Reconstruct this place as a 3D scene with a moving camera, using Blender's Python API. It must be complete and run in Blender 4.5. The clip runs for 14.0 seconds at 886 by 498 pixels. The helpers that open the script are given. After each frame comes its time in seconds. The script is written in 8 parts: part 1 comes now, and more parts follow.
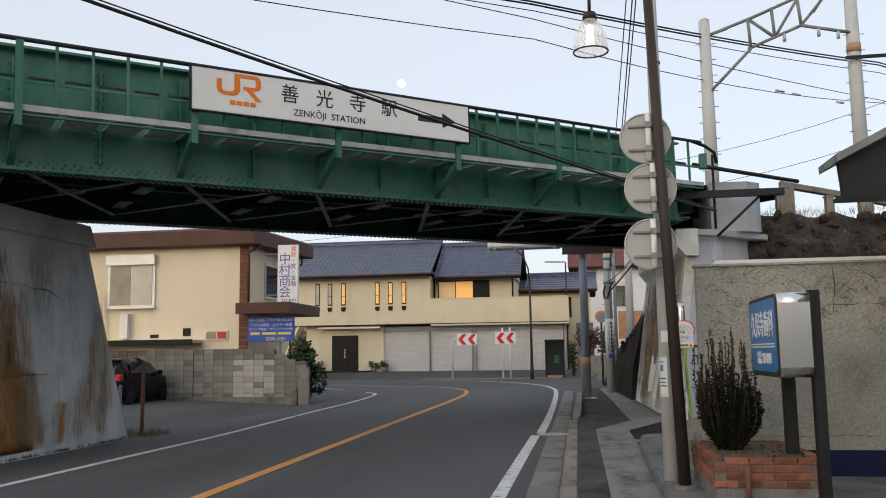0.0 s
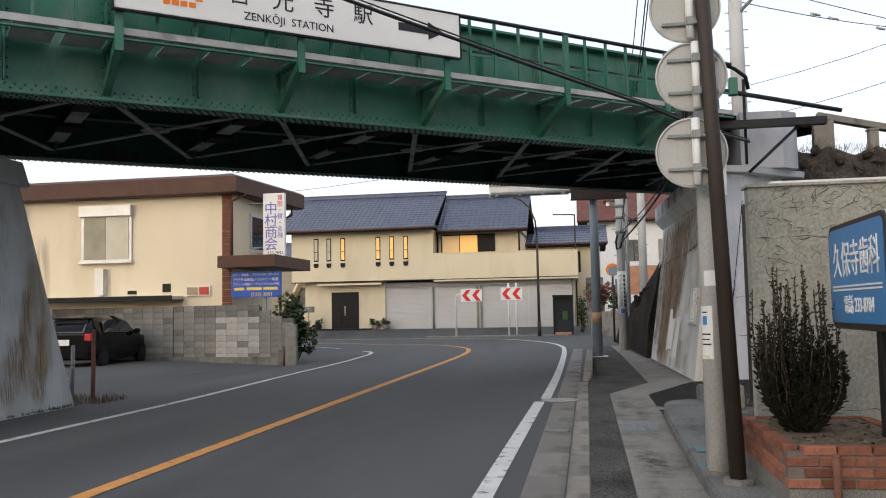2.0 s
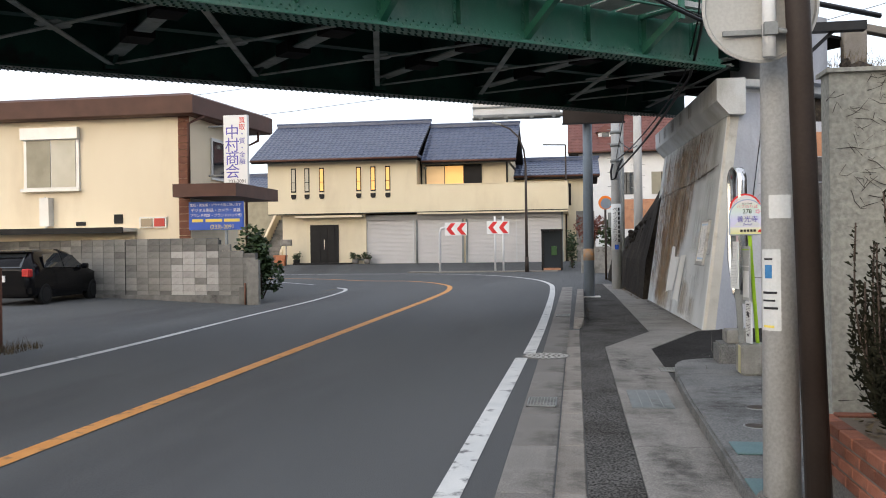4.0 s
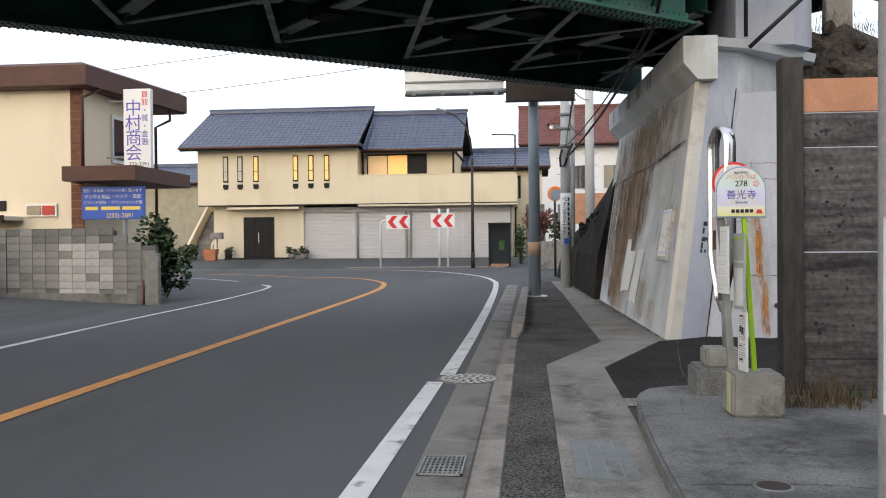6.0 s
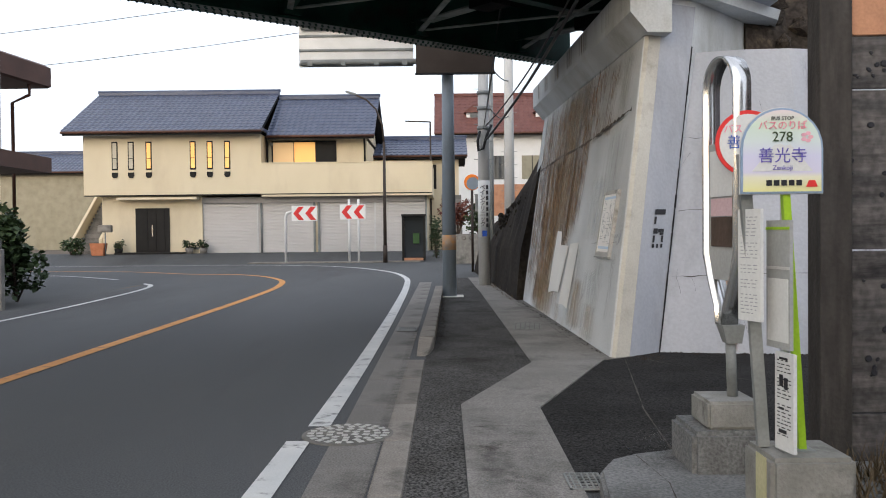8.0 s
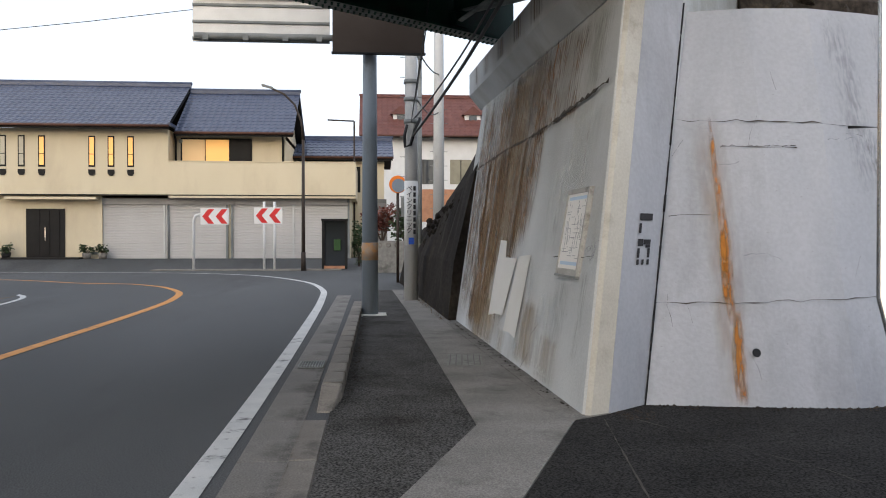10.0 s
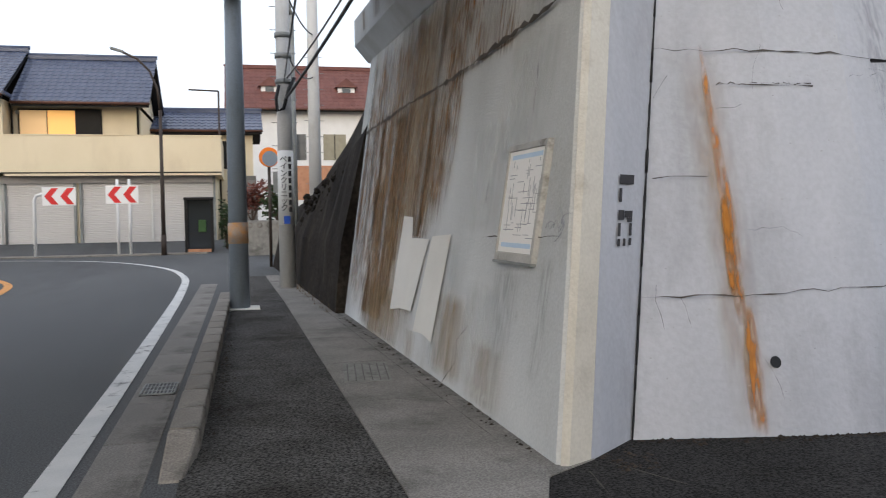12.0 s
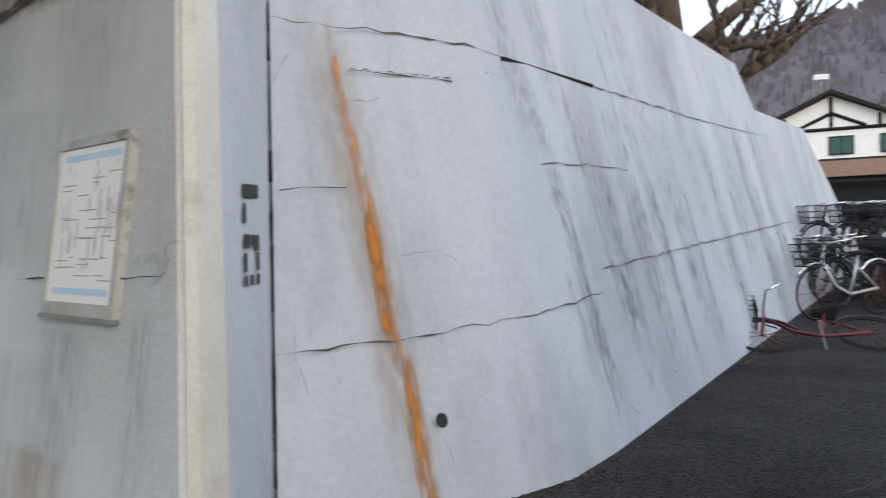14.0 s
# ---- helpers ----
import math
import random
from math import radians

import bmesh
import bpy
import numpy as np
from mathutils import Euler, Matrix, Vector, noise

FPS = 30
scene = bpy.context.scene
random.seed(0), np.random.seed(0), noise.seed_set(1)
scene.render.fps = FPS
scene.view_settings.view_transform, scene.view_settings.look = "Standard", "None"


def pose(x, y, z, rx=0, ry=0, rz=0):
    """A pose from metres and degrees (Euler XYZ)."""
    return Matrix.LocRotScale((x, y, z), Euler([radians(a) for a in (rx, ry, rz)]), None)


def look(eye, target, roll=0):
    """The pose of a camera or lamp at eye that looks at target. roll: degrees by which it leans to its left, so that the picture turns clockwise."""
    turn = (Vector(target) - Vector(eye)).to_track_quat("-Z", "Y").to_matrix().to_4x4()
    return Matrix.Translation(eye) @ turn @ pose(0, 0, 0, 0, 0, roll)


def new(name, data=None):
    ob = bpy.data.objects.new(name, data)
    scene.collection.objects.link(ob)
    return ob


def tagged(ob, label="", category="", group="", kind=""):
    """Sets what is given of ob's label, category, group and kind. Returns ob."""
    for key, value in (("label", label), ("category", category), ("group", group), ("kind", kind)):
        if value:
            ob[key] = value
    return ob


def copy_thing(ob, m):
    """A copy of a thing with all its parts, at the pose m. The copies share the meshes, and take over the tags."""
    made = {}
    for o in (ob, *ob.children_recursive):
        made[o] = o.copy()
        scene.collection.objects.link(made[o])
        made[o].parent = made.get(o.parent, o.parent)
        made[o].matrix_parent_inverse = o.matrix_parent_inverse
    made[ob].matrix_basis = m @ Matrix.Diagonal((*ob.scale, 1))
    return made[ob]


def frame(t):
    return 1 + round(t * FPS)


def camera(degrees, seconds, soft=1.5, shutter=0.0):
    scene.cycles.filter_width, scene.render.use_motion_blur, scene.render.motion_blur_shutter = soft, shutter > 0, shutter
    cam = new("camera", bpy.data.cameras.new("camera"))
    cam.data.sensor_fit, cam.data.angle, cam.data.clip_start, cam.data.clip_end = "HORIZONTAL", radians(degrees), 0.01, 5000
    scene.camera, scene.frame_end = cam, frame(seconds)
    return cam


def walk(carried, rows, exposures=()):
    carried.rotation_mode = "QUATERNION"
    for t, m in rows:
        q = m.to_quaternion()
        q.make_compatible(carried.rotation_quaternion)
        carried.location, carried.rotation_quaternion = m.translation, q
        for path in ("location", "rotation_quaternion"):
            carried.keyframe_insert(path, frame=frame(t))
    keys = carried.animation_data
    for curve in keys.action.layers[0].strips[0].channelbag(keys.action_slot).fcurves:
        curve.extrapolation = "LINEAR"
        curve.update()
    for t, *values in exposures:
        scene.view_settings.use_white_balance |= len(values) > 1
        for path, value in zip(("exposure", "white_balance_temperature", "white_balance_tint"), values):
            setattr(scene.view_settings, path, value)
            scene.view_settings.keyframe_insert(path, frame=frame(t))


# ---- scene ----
cam = camera(54.9, 14.0, soft=1.0, shutter=0.2)
PATH = [
    (0, (0.051, 0.084, 1.508), (-0.254, 2.046, 1.752), -0.8),
    (0.5, (0.031, 0.646, 1.511), (-0.29, 2.603, 1.766), -0.7),
    (1, (0.016, 1.249, 1.471), (-0.311, 3.206, 1.723), -0.7),
    (1.5, (0.046, 1.851, 1.456), (-0.284, 3.814, 1.656), -1.0),
    (2, (0.008, 2.49, 1.433), (-0.32, 4.457, 1.58), -1.1),
    (2.5, (-0.011, 3.102, 1.419), (-0.342, 5.074, 1.482), -0.8),
    (3, (-0.055, 3.689, 1.444), (-0.384, 5.662, 1.453), -0.5),
    (3.2, (-0.084, 3.903, 1.49), (-0.407, 5.877, 1.486), -0.6),
    (5.3, (0.08, 6.747, 1.42), (-0.18, 8.73, 1.403), -0.4),
    (5.5, (0.105, 7.001, 1.399), (-0.133, 8.986, 1.378), -0.5),
    (6, (0.158, 7.686, 1.4), (-0.042, 9.676, 1.379), -0.5),
    (6.5, (0.188, 8.341, 1.409), (0.041, 10.335, 1.388), -0.5),
    (7, (0.216, 8.999, 1.402), (0.114, 10.997, 1.38), -0.6),
    (7.5, (0.219, 9.664, 1.394), (0.168, 11.663, 1.367), -0.6),
    (8, (0.239, 10.341, 1.395), (0.231, 12.341, 1.355), -0.6),
    (8.2, (0.225, 10.622, 1.392), (0.234, 12.622, 1.349), -0.6),
    (10.3, (0.348, 13.254, 1.426), (0.532, 15.245, 1.406), -0.2),
    (10.5, (0.343, 13.441, 1.429), (0.537, 15.432, 1.412), -0.4),
    (11, (0.377, 14.061, 1.417), (0.591, 16.049, 1.393), -0.4),
    (11.5, (0.352, 14.679, 1.428), (0.624, 16.66, 1.367), -0.9),
    (12, (0.356, 15.227, 1.397), (0.814, 17.173, 1.317), -0.9),
    (12.5, (0.308, 15.739, 1.411), (0.923, 17.641, 1.329), -0.6),
    (13, (0.359, 16.198, 1.41), (1.073, 18.064, 1.326), -0.7),
    (13.3, (0.394, 16.454, 1.403), (1.264, 18.253, 1.318), -1.6),
    (13.5, (0.444, 16.596, 1.408), (1.448, 18.324, 1.345), -1.4),
    (14, (0.652, 16.871, 1.424), (2.054, 18.296, 1.364), -2.2),
]
EXPOSURES = [(0.0, 0.02, 6350, 9), (1.0, 0.06, 6500, 10), (2.0, 0.36, 6300, 10), (3.0, 0.66, 6150, 10), (8.0, 0.58, 6150, 10), (11.0, 0.42, 6150, 10), (12.0, 0.55, 6150, 10), (13.0, 0.5, 6150, 10), (13.5, 0.55, 6130, 10), (14.0, 0.8, 5900, 8)]
walk(cam, [(t, look(eye, target, roll)) for t, eye, target, roll in PATH], EXPOSURES)

# ---- sky and light ----
world = bpy.data.worlds.new("sky")
scene.world = world
world.use_nodes = True
wt = world.node_tree
sky = wt.nodes.new("ShaderNodeTexSky")
sky.sky_type, sky.sun_disc = "NISHITA", False
sky.sun_elevation, sky.sun_rotation = radians(16.0), radians(205.0)
sky.air_density, sky.dust_density, sky.ozone_density = 1.0, 3.0, 1.0
haze = wt.nodes.new("ShaderNodeMixRGB")      # evening haze that pales the whole sky
haze.inputs[0].default_value, haze.inputs[2].default_value = 0.6, (7.3, 7.35, 7.7, 1.0)
wt.links.new(sky.outputs[0], haze.inputs[1])
wt.links.new(haze.outputs[0], wt.nodes["Background"].inputs[0])
wt.nodes["Background"].inputs[1].default_value = 0.15
sun = new("sun", bpy.data.lights.new("sun", "SUN"))
sun.data.energy, sun.data.angle, sun.data.color = 0.4, radians(60), (1.0, 0.94, 0.86)
sun.matrix_world = look((-14, -22, 32), (0, 20, 0))

# ---- materials ----
def rgb(c):
    return (c[0], c[1], c[2], 1.0)


def surface(name, base, other=None, scale=4.0, rough=0.7, metal=0.0, bump=0.15, grain=60.0, stain=None, stain_scale=0.6,
            stretch=(1, 1, 1), vary=0.0, spec=0.25, cover=(0.52, 0.7), speck=0.07):
    """A procedural surface: two colours mixed by a coarse noise, a fine grain, optional stains and a fine relief."""
    m = bpy.data.materials.new(name)
    m.use_nodes = True
    nt = m.node_tree
    N, L = nt.nodes, nt.links
    b = N["Principled BSDF"]
    b.inputs["Roughness"].default_value, b.inputs["Metallic"].default_value = rough, metal
    b.inputs["Specular IOR Level"].default_value = spec
    tc = N.new("ShaderNodeTexCoord")
    mp = N.new("ShaderNodeMapping")
    mp.inputs["Scale"].default_value = stretch
    L.new(tc.outputs["Object"], mp.inputs[0])
    n1 = N.new("ShaderNodeTexNoise")
    n1.inputs["Scale"].default_value, n1.inputs["Detail"].default_value = scale, 6
    n2 = N.new("ShaderNodeTexNoise")
    n2.inputs["Scale"].default_value, n2.inputs["Detail"].default_value = grain, 3
    L.new(mp.outputs[0], n1.inputs[0])
    L.new(tc.outputs["Object"], n2.inputs[0])
    ramp = N.new("ShaderNodeValToRGB")
    ramp.color_ramp.elements[0].position, ramp.color_ramp.elements[1].position = 0.32, 0.68
    ramp.color_ramp.elements[0].color = rgb(base)
    ramp.color_ramp.elements[1].color = rgb(other or [min(1, c * 1.18) for c in base])
    L.new(n1.outputs[0], ramp.inputs[0])
    colour = ramp.outputs[0]
    if stain:
        n3 = N.new("ShaderNodeTexNoise")
        n3.inputs["Scale"].default_value, n3.inputs["Detail"].default_value, n3.inputs["Roughness"].default_value = stain_scale, 8, 0.65
        L.new(mp.outputs[0], n3.inputs[0])
        mr = N.new("ShaderNodeMapRange")
        mr.inputs[1].default_value, mr.inputs[2].default_value = cover
        L.new(n3.outputs[0], mr.inputs[0])
        mx = N.new("ShaderNodeMixRGB")
        mx.inputs[2].default_value = rgb(stain)
        L.new(mr.outputs[0], mx.inputs[0])
        L.new(colour, mx.inputs[1])
        colour = mx.outputs[0]
    g = N.new("ShaderNodeMixRGB")
    g.blend_type = "OVERLAY"
    g.inputs[0].default_value = speck
    L.new(colour, g.inputs[1])
    gr = N.new("ShaderNodeMapRange")
    gr.inputs[1].default_value, gr.inputs[2].default_value = 0.34, 0.66
    L.new(n2.outputs[0], gr.inputs[0])
    L.new(gr.outputs[0], g.inputs[2])
    colour = g.outputs[0]
    if vary:
        oi = N.new("ShaderNodeObjectInfo")
        hv = N.new("ShaderNodeHueSaturation")
        mr2 = N.new("ShaderNodeMapRange")
        mr2.inputs[3].default_value, mr2.inputs[4].default_value = 1 - vary, 1 + vary
        L.new(oi.outputs["Random"], mr2.inputs[0])
        L.new(mr2.outputs[0], hv.inputs["Value"])
        L.new(colour, hv.inputs["Color"])
        colour = hv.outputs[0]
    L.new(colour, b.inputs["Base Color"])
    if bump:
        bp = N.new("ShaderNodeBump")
        bp.inputs["Strength"].default_value, bp.inputs["Distance"].default_value = bump, 0.01
        L.new(n2.outputs[0], bp.inputs["Height"])
        L.new(bp.outputs[0], b.inputs["Normal"])
    return m


def glass(name, tint, rough=0.03):
    """A reflecting window pane with a dark room behind it."""
    m = bpy.data.materials.new(name)
    m.use_nodes = True
    b = m.node_tree.nodes["Principled BSDF"]
    b.inputs["Base Color"].default_value = rgb(tint)
    b.inputs["Roughness"].default_value = rough
    b.inputs["Specular IOR Level"].default_value = 0.8
    return m


def glow(name, colour, power):
    m = bpy.data.materials.new(name)
    m.use_nodes = True
    b = m.node_tree.nodes["Principled BSDF"]
    b.inputs["Base Color"].default_value = rgb(colour)
    b.inputs["Emission Color"].default_value = rgb(colour)
    b.inputs["Emission Strength"].default_value = power
    return m


ASPHALT = surface("asphalt", (0.072, 0.075, 0.077), (0.095, 0.098, 0.1), 0.5, 0.82, speck=0.55, bump=0.6, grain=95, stain=(0.053, 0.053, 0.055), stain_scale=0.3, stretch=(1, 0.2, 1))
PATCH = surface("coarse asphalt", (0.068, 0.066, 0.062), (0.094, 0.091, 0.086), 1.5, 0.9, speck=0.85, spec=0.08, bump=1.0, grain=62, stain=(0.042, 0.039, 0.035), stain_scale=0.8, cover=(0.5, 0.66))
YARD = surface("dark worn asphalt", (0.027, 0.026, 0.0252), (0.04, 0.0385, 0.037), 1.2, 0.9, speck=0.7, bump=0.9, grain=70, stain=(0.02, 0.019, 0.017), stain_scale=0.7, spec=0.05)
EARTH = surface("bare earth", (0.11, 0.09, 0.07), (0.16, 0.13, 0.1), 0.8, 0.95, bump=0.6, grain=30)
SLABMAT = surface("dirty dark concrete", (0.13, 0.134, 0.132), (0.2, 0.2, 0.195), 1.3, 0.9, bump=0.8, grain=60, stain=(0.06, 0.061, 0.058), stain_scale=1.1, speck=0.28, cover=(0.48, 0.68))
PALEMORTAR = surface("pale mortar", (0.13, 0.11, 0.095), (0.19, 0.16, 0.14), 5, 0.95, bump=0.5, grain=80)
CONC = surface("pavement concrete", (0.165, 0.157, 0.143), (0.22, 0.207, 0.19), 1.6, 0.85, bump=0.5, grain=80, stain=(0.09, 0.085, 0.075), stain_scale=1.1, vary=0.16, speck=0.28)
KERB = surface("kerb concrete", (0.19, 0.172, 0.15), (0.26, 0.24, 0.212), 2.5, 0.85, bump=0.5, grain=80, stain=(0.08, 0.073, 0.064), stain_scale=2.0, vary=0.14, speck=0.2)
WHITELINE = surface("worn white road paint", (0.52, 0.53, 0.52), (0.62, 0.62, 0.6), 3.0, 0.7, bump=0.3, grain=120, stain=(0.16, 0.16, 0.16), stain_scale=5, cover=(0.56, 0.66))
ORANGELINE = surface("worn orange road paint", (0.55, 0.24, 0.06), (0.62, 0.3, 0.09), 3.0, 0.7, bump=0.3, grain=120, stain=(0.2, 0.13, 0.08), stain_scale=5, cover=(0.56, 0.66))
GREEN = surface("green bridge paint", (0.014, 0.108, 0.068), (0.03, 0.152, 0.1), 1.2, 0.42, bump=0.1, grain=40, stain=(0.115, 0.195, 0.15), stain_scale=1.3, spec=0.5, cover=(0.48, 0.78), stretch=(1, 1, 0.6))
# Darker copy of the green: shade on undersides is put into the colour.
GREENDARK = surface("grimy shade-darkened green steel", (0.006, 0.032, 0.024), (0.014, 0.062, 0.046), 1.5, 0.55, bump=0.2, grain=40, stain=(0.016, 0.014, 0.011), stain_scale=1.4)
# Near-black so that the gloom beneath the bridge sits in the deck's colour.
DECKSHADE = surface("shade-black deck timber", (0.006, 0.006, 0.006), (0.012, 0.011, 0.011), 2.0, 0.9, bump=0.3, grain=30, spec=0.1)
# Dusty steel, paled further to carry the light that catches the bracing.
BRACE = surface("dusty lit grey-green brace", (0.15, 0.175, 0.16), (0.25, 0.27, 0.25), 3, 0.6, bump=0.15, stain=(0.07, 0.07, 0.06), stain_scale=2)
STEELGREY = surface("weathered pale steel", (0.17, 0.18, 0.175), (0.26, 0.27, 0.265), 3, 0.55, bump=0.1)
BLACK = surface("black pipe", (0.012, 0.012, 0.013), (0.02, 0.021, 0.023), 4, 0.5, bump=0.05)
SIGNWHITE = surface("white sign sheet", (0.77, 0.76, 0.735), (0.81, 0.8, 0.78), 1.2, 0.45, bump=0.02)
ORANGE = surface("orange print", (0.8, 0.2, 0.02), (0.82, 0.22, 0.03), 2, 0.45, bump=0)
INK = surface("dark print", (0.02, 0.02, 0.024), (0.03, 0.03, 0.034), 2, 0.5, bump=0)
ABUT = surface("aged concrete", (0.45, 0.47, 0.475), (0.6, 0.62, 0.625), 0.9, 0.85, bump=0.35, grain=50, stain=(0.36, 0.36, 0.33), stain_scale=0.75, stretch=(1, 1, 0.45), speck=0.06, cover=(0.48, 0.68))
CREAMCONC = surface("cream painted concrete", (0.46, 0.44, 0.385), (0.56, 0.545, 0.49), 1.5, 0.8, bump=0.3, grain=50, stain=(0.34, 0.31, 0.26), stain_scale=1.9, speck=0.05, cover=(0.54, 0.72))
WHITEWALL = surface("white painted concrete", (0.35, 0.37, 0.41), (0.445, 0.46, 0.5), 1.2, 0.8, speck=0.04, bump=0.3, grain=26, stain=(0.285, 0.292, 0.315), stain_scale=0.9, stretch=(1, 1, 0.3))
CREAM = surface("cream render", (0.66, 0.57, 0.4), (0.7, 0.61, 0.44), 0.7, 0.85, bump=0.15, grain=70, stain=(0.6, 0.51, 0.36), stain_scale=0.5, stretch=(1, 1, 0.4))
SHOPCREAM = surface("warm cream render", (0.74, 0.63, 0.45), (0.79, 0.68, 0.5), 0.7, 0.85, bump=0.15, grain=70, stain=(0.68, 0.57, 0.4), stain_scale=0.5, stretch=(1, 1, 0.4))
BROWN = surface("brown painted fascia", (0.075, 0.035, 0.024), (0.1, 0.046, 0.032), 2, 0.55, bump=0.08)
BLOCK = surface("grey concrete block", (0.17, 0.165, 0.15), (0.25, 0.24, 0.22), 5, 0.9, bump=0.5, grain=70, stain=(0.08, 0.078, 0.07), stain_scale=1.6, vary=0.14)
BLOCKPALE = surface("pale new concrete block", (0.32, 0.31, 0.29), (0.4, 0.385, 0.365), 4, 0.9, bump=0.5, grain=70, stain=(0.2, 0.19, 0.175), stain_scale=2.5, vary=0.14)
BLOCKDARK = surface("soot-dark concrete block", (0.11, 0.106, 0.096), (0.19, 0.183, 0.17), 4, 0.95, bump=0.6, grain=60, stain=(0.045, 0.044, 0.042), stain_scale=2.0, vary=0.15)
BASECONC = surface("dirty base concrete", (0.19, 0.187, 0.17), (0.29, 0.285, 0.265), 5, 0.9, bump=0.6, grain=60, stain=(0.08, 0.078, 0.07), stain_scale=4.0)
FAINT = surface("faded grey print", (0.3, 0.31, 0.33), (0.36, 0.37, 0.39), 3, 0.6, bump=0)
CLEARGREY = surface("clouded acrylic sheet", (0.3, 0.31, 0.3), (0.38, 0.39, 0.38), 3, 0.3, bump=0)
MORTAR = surface("mortar", (0.1, 0.096, 0.088), (0.15, 0.143, 0.132), 5, 0.95, bump=0.5, grain=80)
BRICK = surface("red brick", (0.2, 0.075, 0.045), (0.3, 0.12, 0.075), 6, 0.85, bump=0.5, grain=120, stain=(0.1, 0.05, 0.04), stain_scale=5, vary=0.4)
BROWNBRICK = surface("brown facing brick", (0.14, 0.06, 0.04), (0.2, 0.09, 0.055), 6, 0.85, bump=0.4, grain=90)
STUCCO = surface("pale stucco", (0.29, 0.285, 0.25), (0.37, 0.365, 0.325), 1.0, 0.9, bump=0.8, grain=34, stain=(0.2, 0.2, 0.178), stain_scale=0.9, speck=0.16)
WOOD = surface("weathered grey plank", (0.05, 0.048, 0.048), (0.118, 0.108, 0.102), 2.0, 0.8, bump=0.7, grain=25, stretch=(1, 1, 9), stain=(0.026, 0.024, 0.025), stain_scale=0.9, vary=0.2, cover=(0.46, 0.66), speck=0.25)
WOODDARK = surface("dark weathered timber", (0.035, 0.031, 0.028), (0.065, 0.058, 0.052), 2.5, 0.8, bump=0.5, grain=40, stretch=(6, 6, 1), stain=(0.03, 0.028, 0.025), stain_scale=1.5)
TAN = surface("orange-brown painted board", (0.42, 0.2, 0.11), (0.5, 0.26, 0.15), 1.4, 0.6, bump=0.1, stain=(0.3, 0.15, 0.09), stain_scale=1.2)
TILE = surface("blue-grey glazed roof tile", (0.042, 0.056, 0.1), (0.065, 0.082, 0.135), 2, 0.4, bump=0.1, vary=0.1, spec=0.5)
REDTILE = surface("brown-red roof tile", (0.12, 0.05, 0.042), (0.16, 0.07, 0.058), 2, 0.6, bump=0.2)
SHUTTER = surface("grey roller shutter", (0.55, 0.53, 0.51), (0.58, 0.56, 0.54), 1.0, 0.5, bump=0.05, speck=0.08)
DARKDOOR = surface("dark bronze door", (0.012, 0.011, 0.011), (0.018, 0.017, 0.016), 2, 0.6, bump=0.05, spec=0.2)
ALU = surface("pale aluminium", (0.55, 0.55, 0.54), (0.62, 0.62, 0.61), 3, 0.4, 0.3, bump=0.03)
CHROME = surface("brushed steel", (0.66, 0.65, 0.63), (0.72, 0.71, 0.69), 3, 0.24, 1.0, bump=0.0, speck=0.0)
WHITEPAINT = surface("white paint", (0.68, 0.68, 0.67), (0.74, 0.74, 0.73), 2, 0.6, bump=0.05)
RED = surface("red reflective sheet", (0.62, 0.03, 0.03), (0.66, 0.05, 0.045), 2, 0.45, bump=0)
BLUE = surface("blue sign face", (0.03, 0.09, 0.42), (0.035, 0.1, 0.46), 2, 0.4, bump=0)
SKYBLUE = surface("mid-blue sign face", (0.05, 0.19, 0.42), (0.06, 0.21, 0.45), 2, 0.4, bump=0)
NAVY = surface("navy painted base", (0.008, 0.011, 0.05), (0.01, 0.015, 0.06), 2, 0.6, bump=0.2)
POLE = surface("concrete pole", (0.47, 0.475, 0.47), (0.57, 0.575, 0.57), 2, 0.8, bump=0.25, stain=(0.38, 0.375, 0.355), stain_scale=2.0, stretch=(1, 1, 0.3), speck=0.1)
BLUEPOLE = surface("grey-blue painted pole", (0.2, 0.24, 0.285), (0.25, 0.29, 0.335), 1.5, 0.5, bump=0.05, stretch=(1, 1, 0.3), stain=(0.16, 0.18, 0.2), stain_scale=2.5)
BROWNPOLE = surface("dark brown pole", (0.035, 0.025, 0.02), (0.05, 0.038, 0.032), 2, 0.5, bump=0.08)
DISC = surface("grey sign back", (0.4, 0.395, 0.37), (0.44, 0.435, 0.41), 1.5, 0.5, 0.0, bump=0.0, speck=0.06)
LIME = surface("lime green post", (0.3, 0.5, 0.02), (0.34, 0.55, 0.03), 3, 0.45, bump=0.03)
BANK = surface("near-black stone bank", (0.012, 0.01, 0.009), (0.032, 0.027, 0.022), 2.0, 0.95, bump=1.0, grain=16, stain=(0.05, 0.042, 0.03), stain_scale=2.0, cover=(0.58, 0.75), stretch=(1, 1, 0.4), spec=0.1, speck=0.4)
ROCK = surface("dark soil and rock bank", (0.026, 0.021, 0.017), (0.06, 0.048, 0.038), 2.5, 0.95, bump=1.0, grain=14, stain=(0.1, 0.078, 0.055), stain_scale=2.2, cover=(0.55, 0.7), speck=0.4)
DRYGRASS = surface("dry brown grass", (0.1, 0.075, 0.045), (0.16, 0.12, 0.07), 3, 0.9, bump=0.3, vary=0.2)
LEAF = surface("dark evergreen leaf", (0.03, 0.05, 0.022), (0.055, 0.085, 0.035), 3, 0.5, bump=0.1)
CONIFER = surface("brown-green winter conifer", (0.012, 0.014, 0.009), (0.028, 0.026, 0.016), 3, 0.9, bump=0.2, spec=0.06)
BARK = surface("grey-brown bark", (0.05, 0.036, 0.028), (0.1, 0.072, 0.056), 6, 0.9, bump=0.8, grain=30, stretch=(1, 1, 0.3))
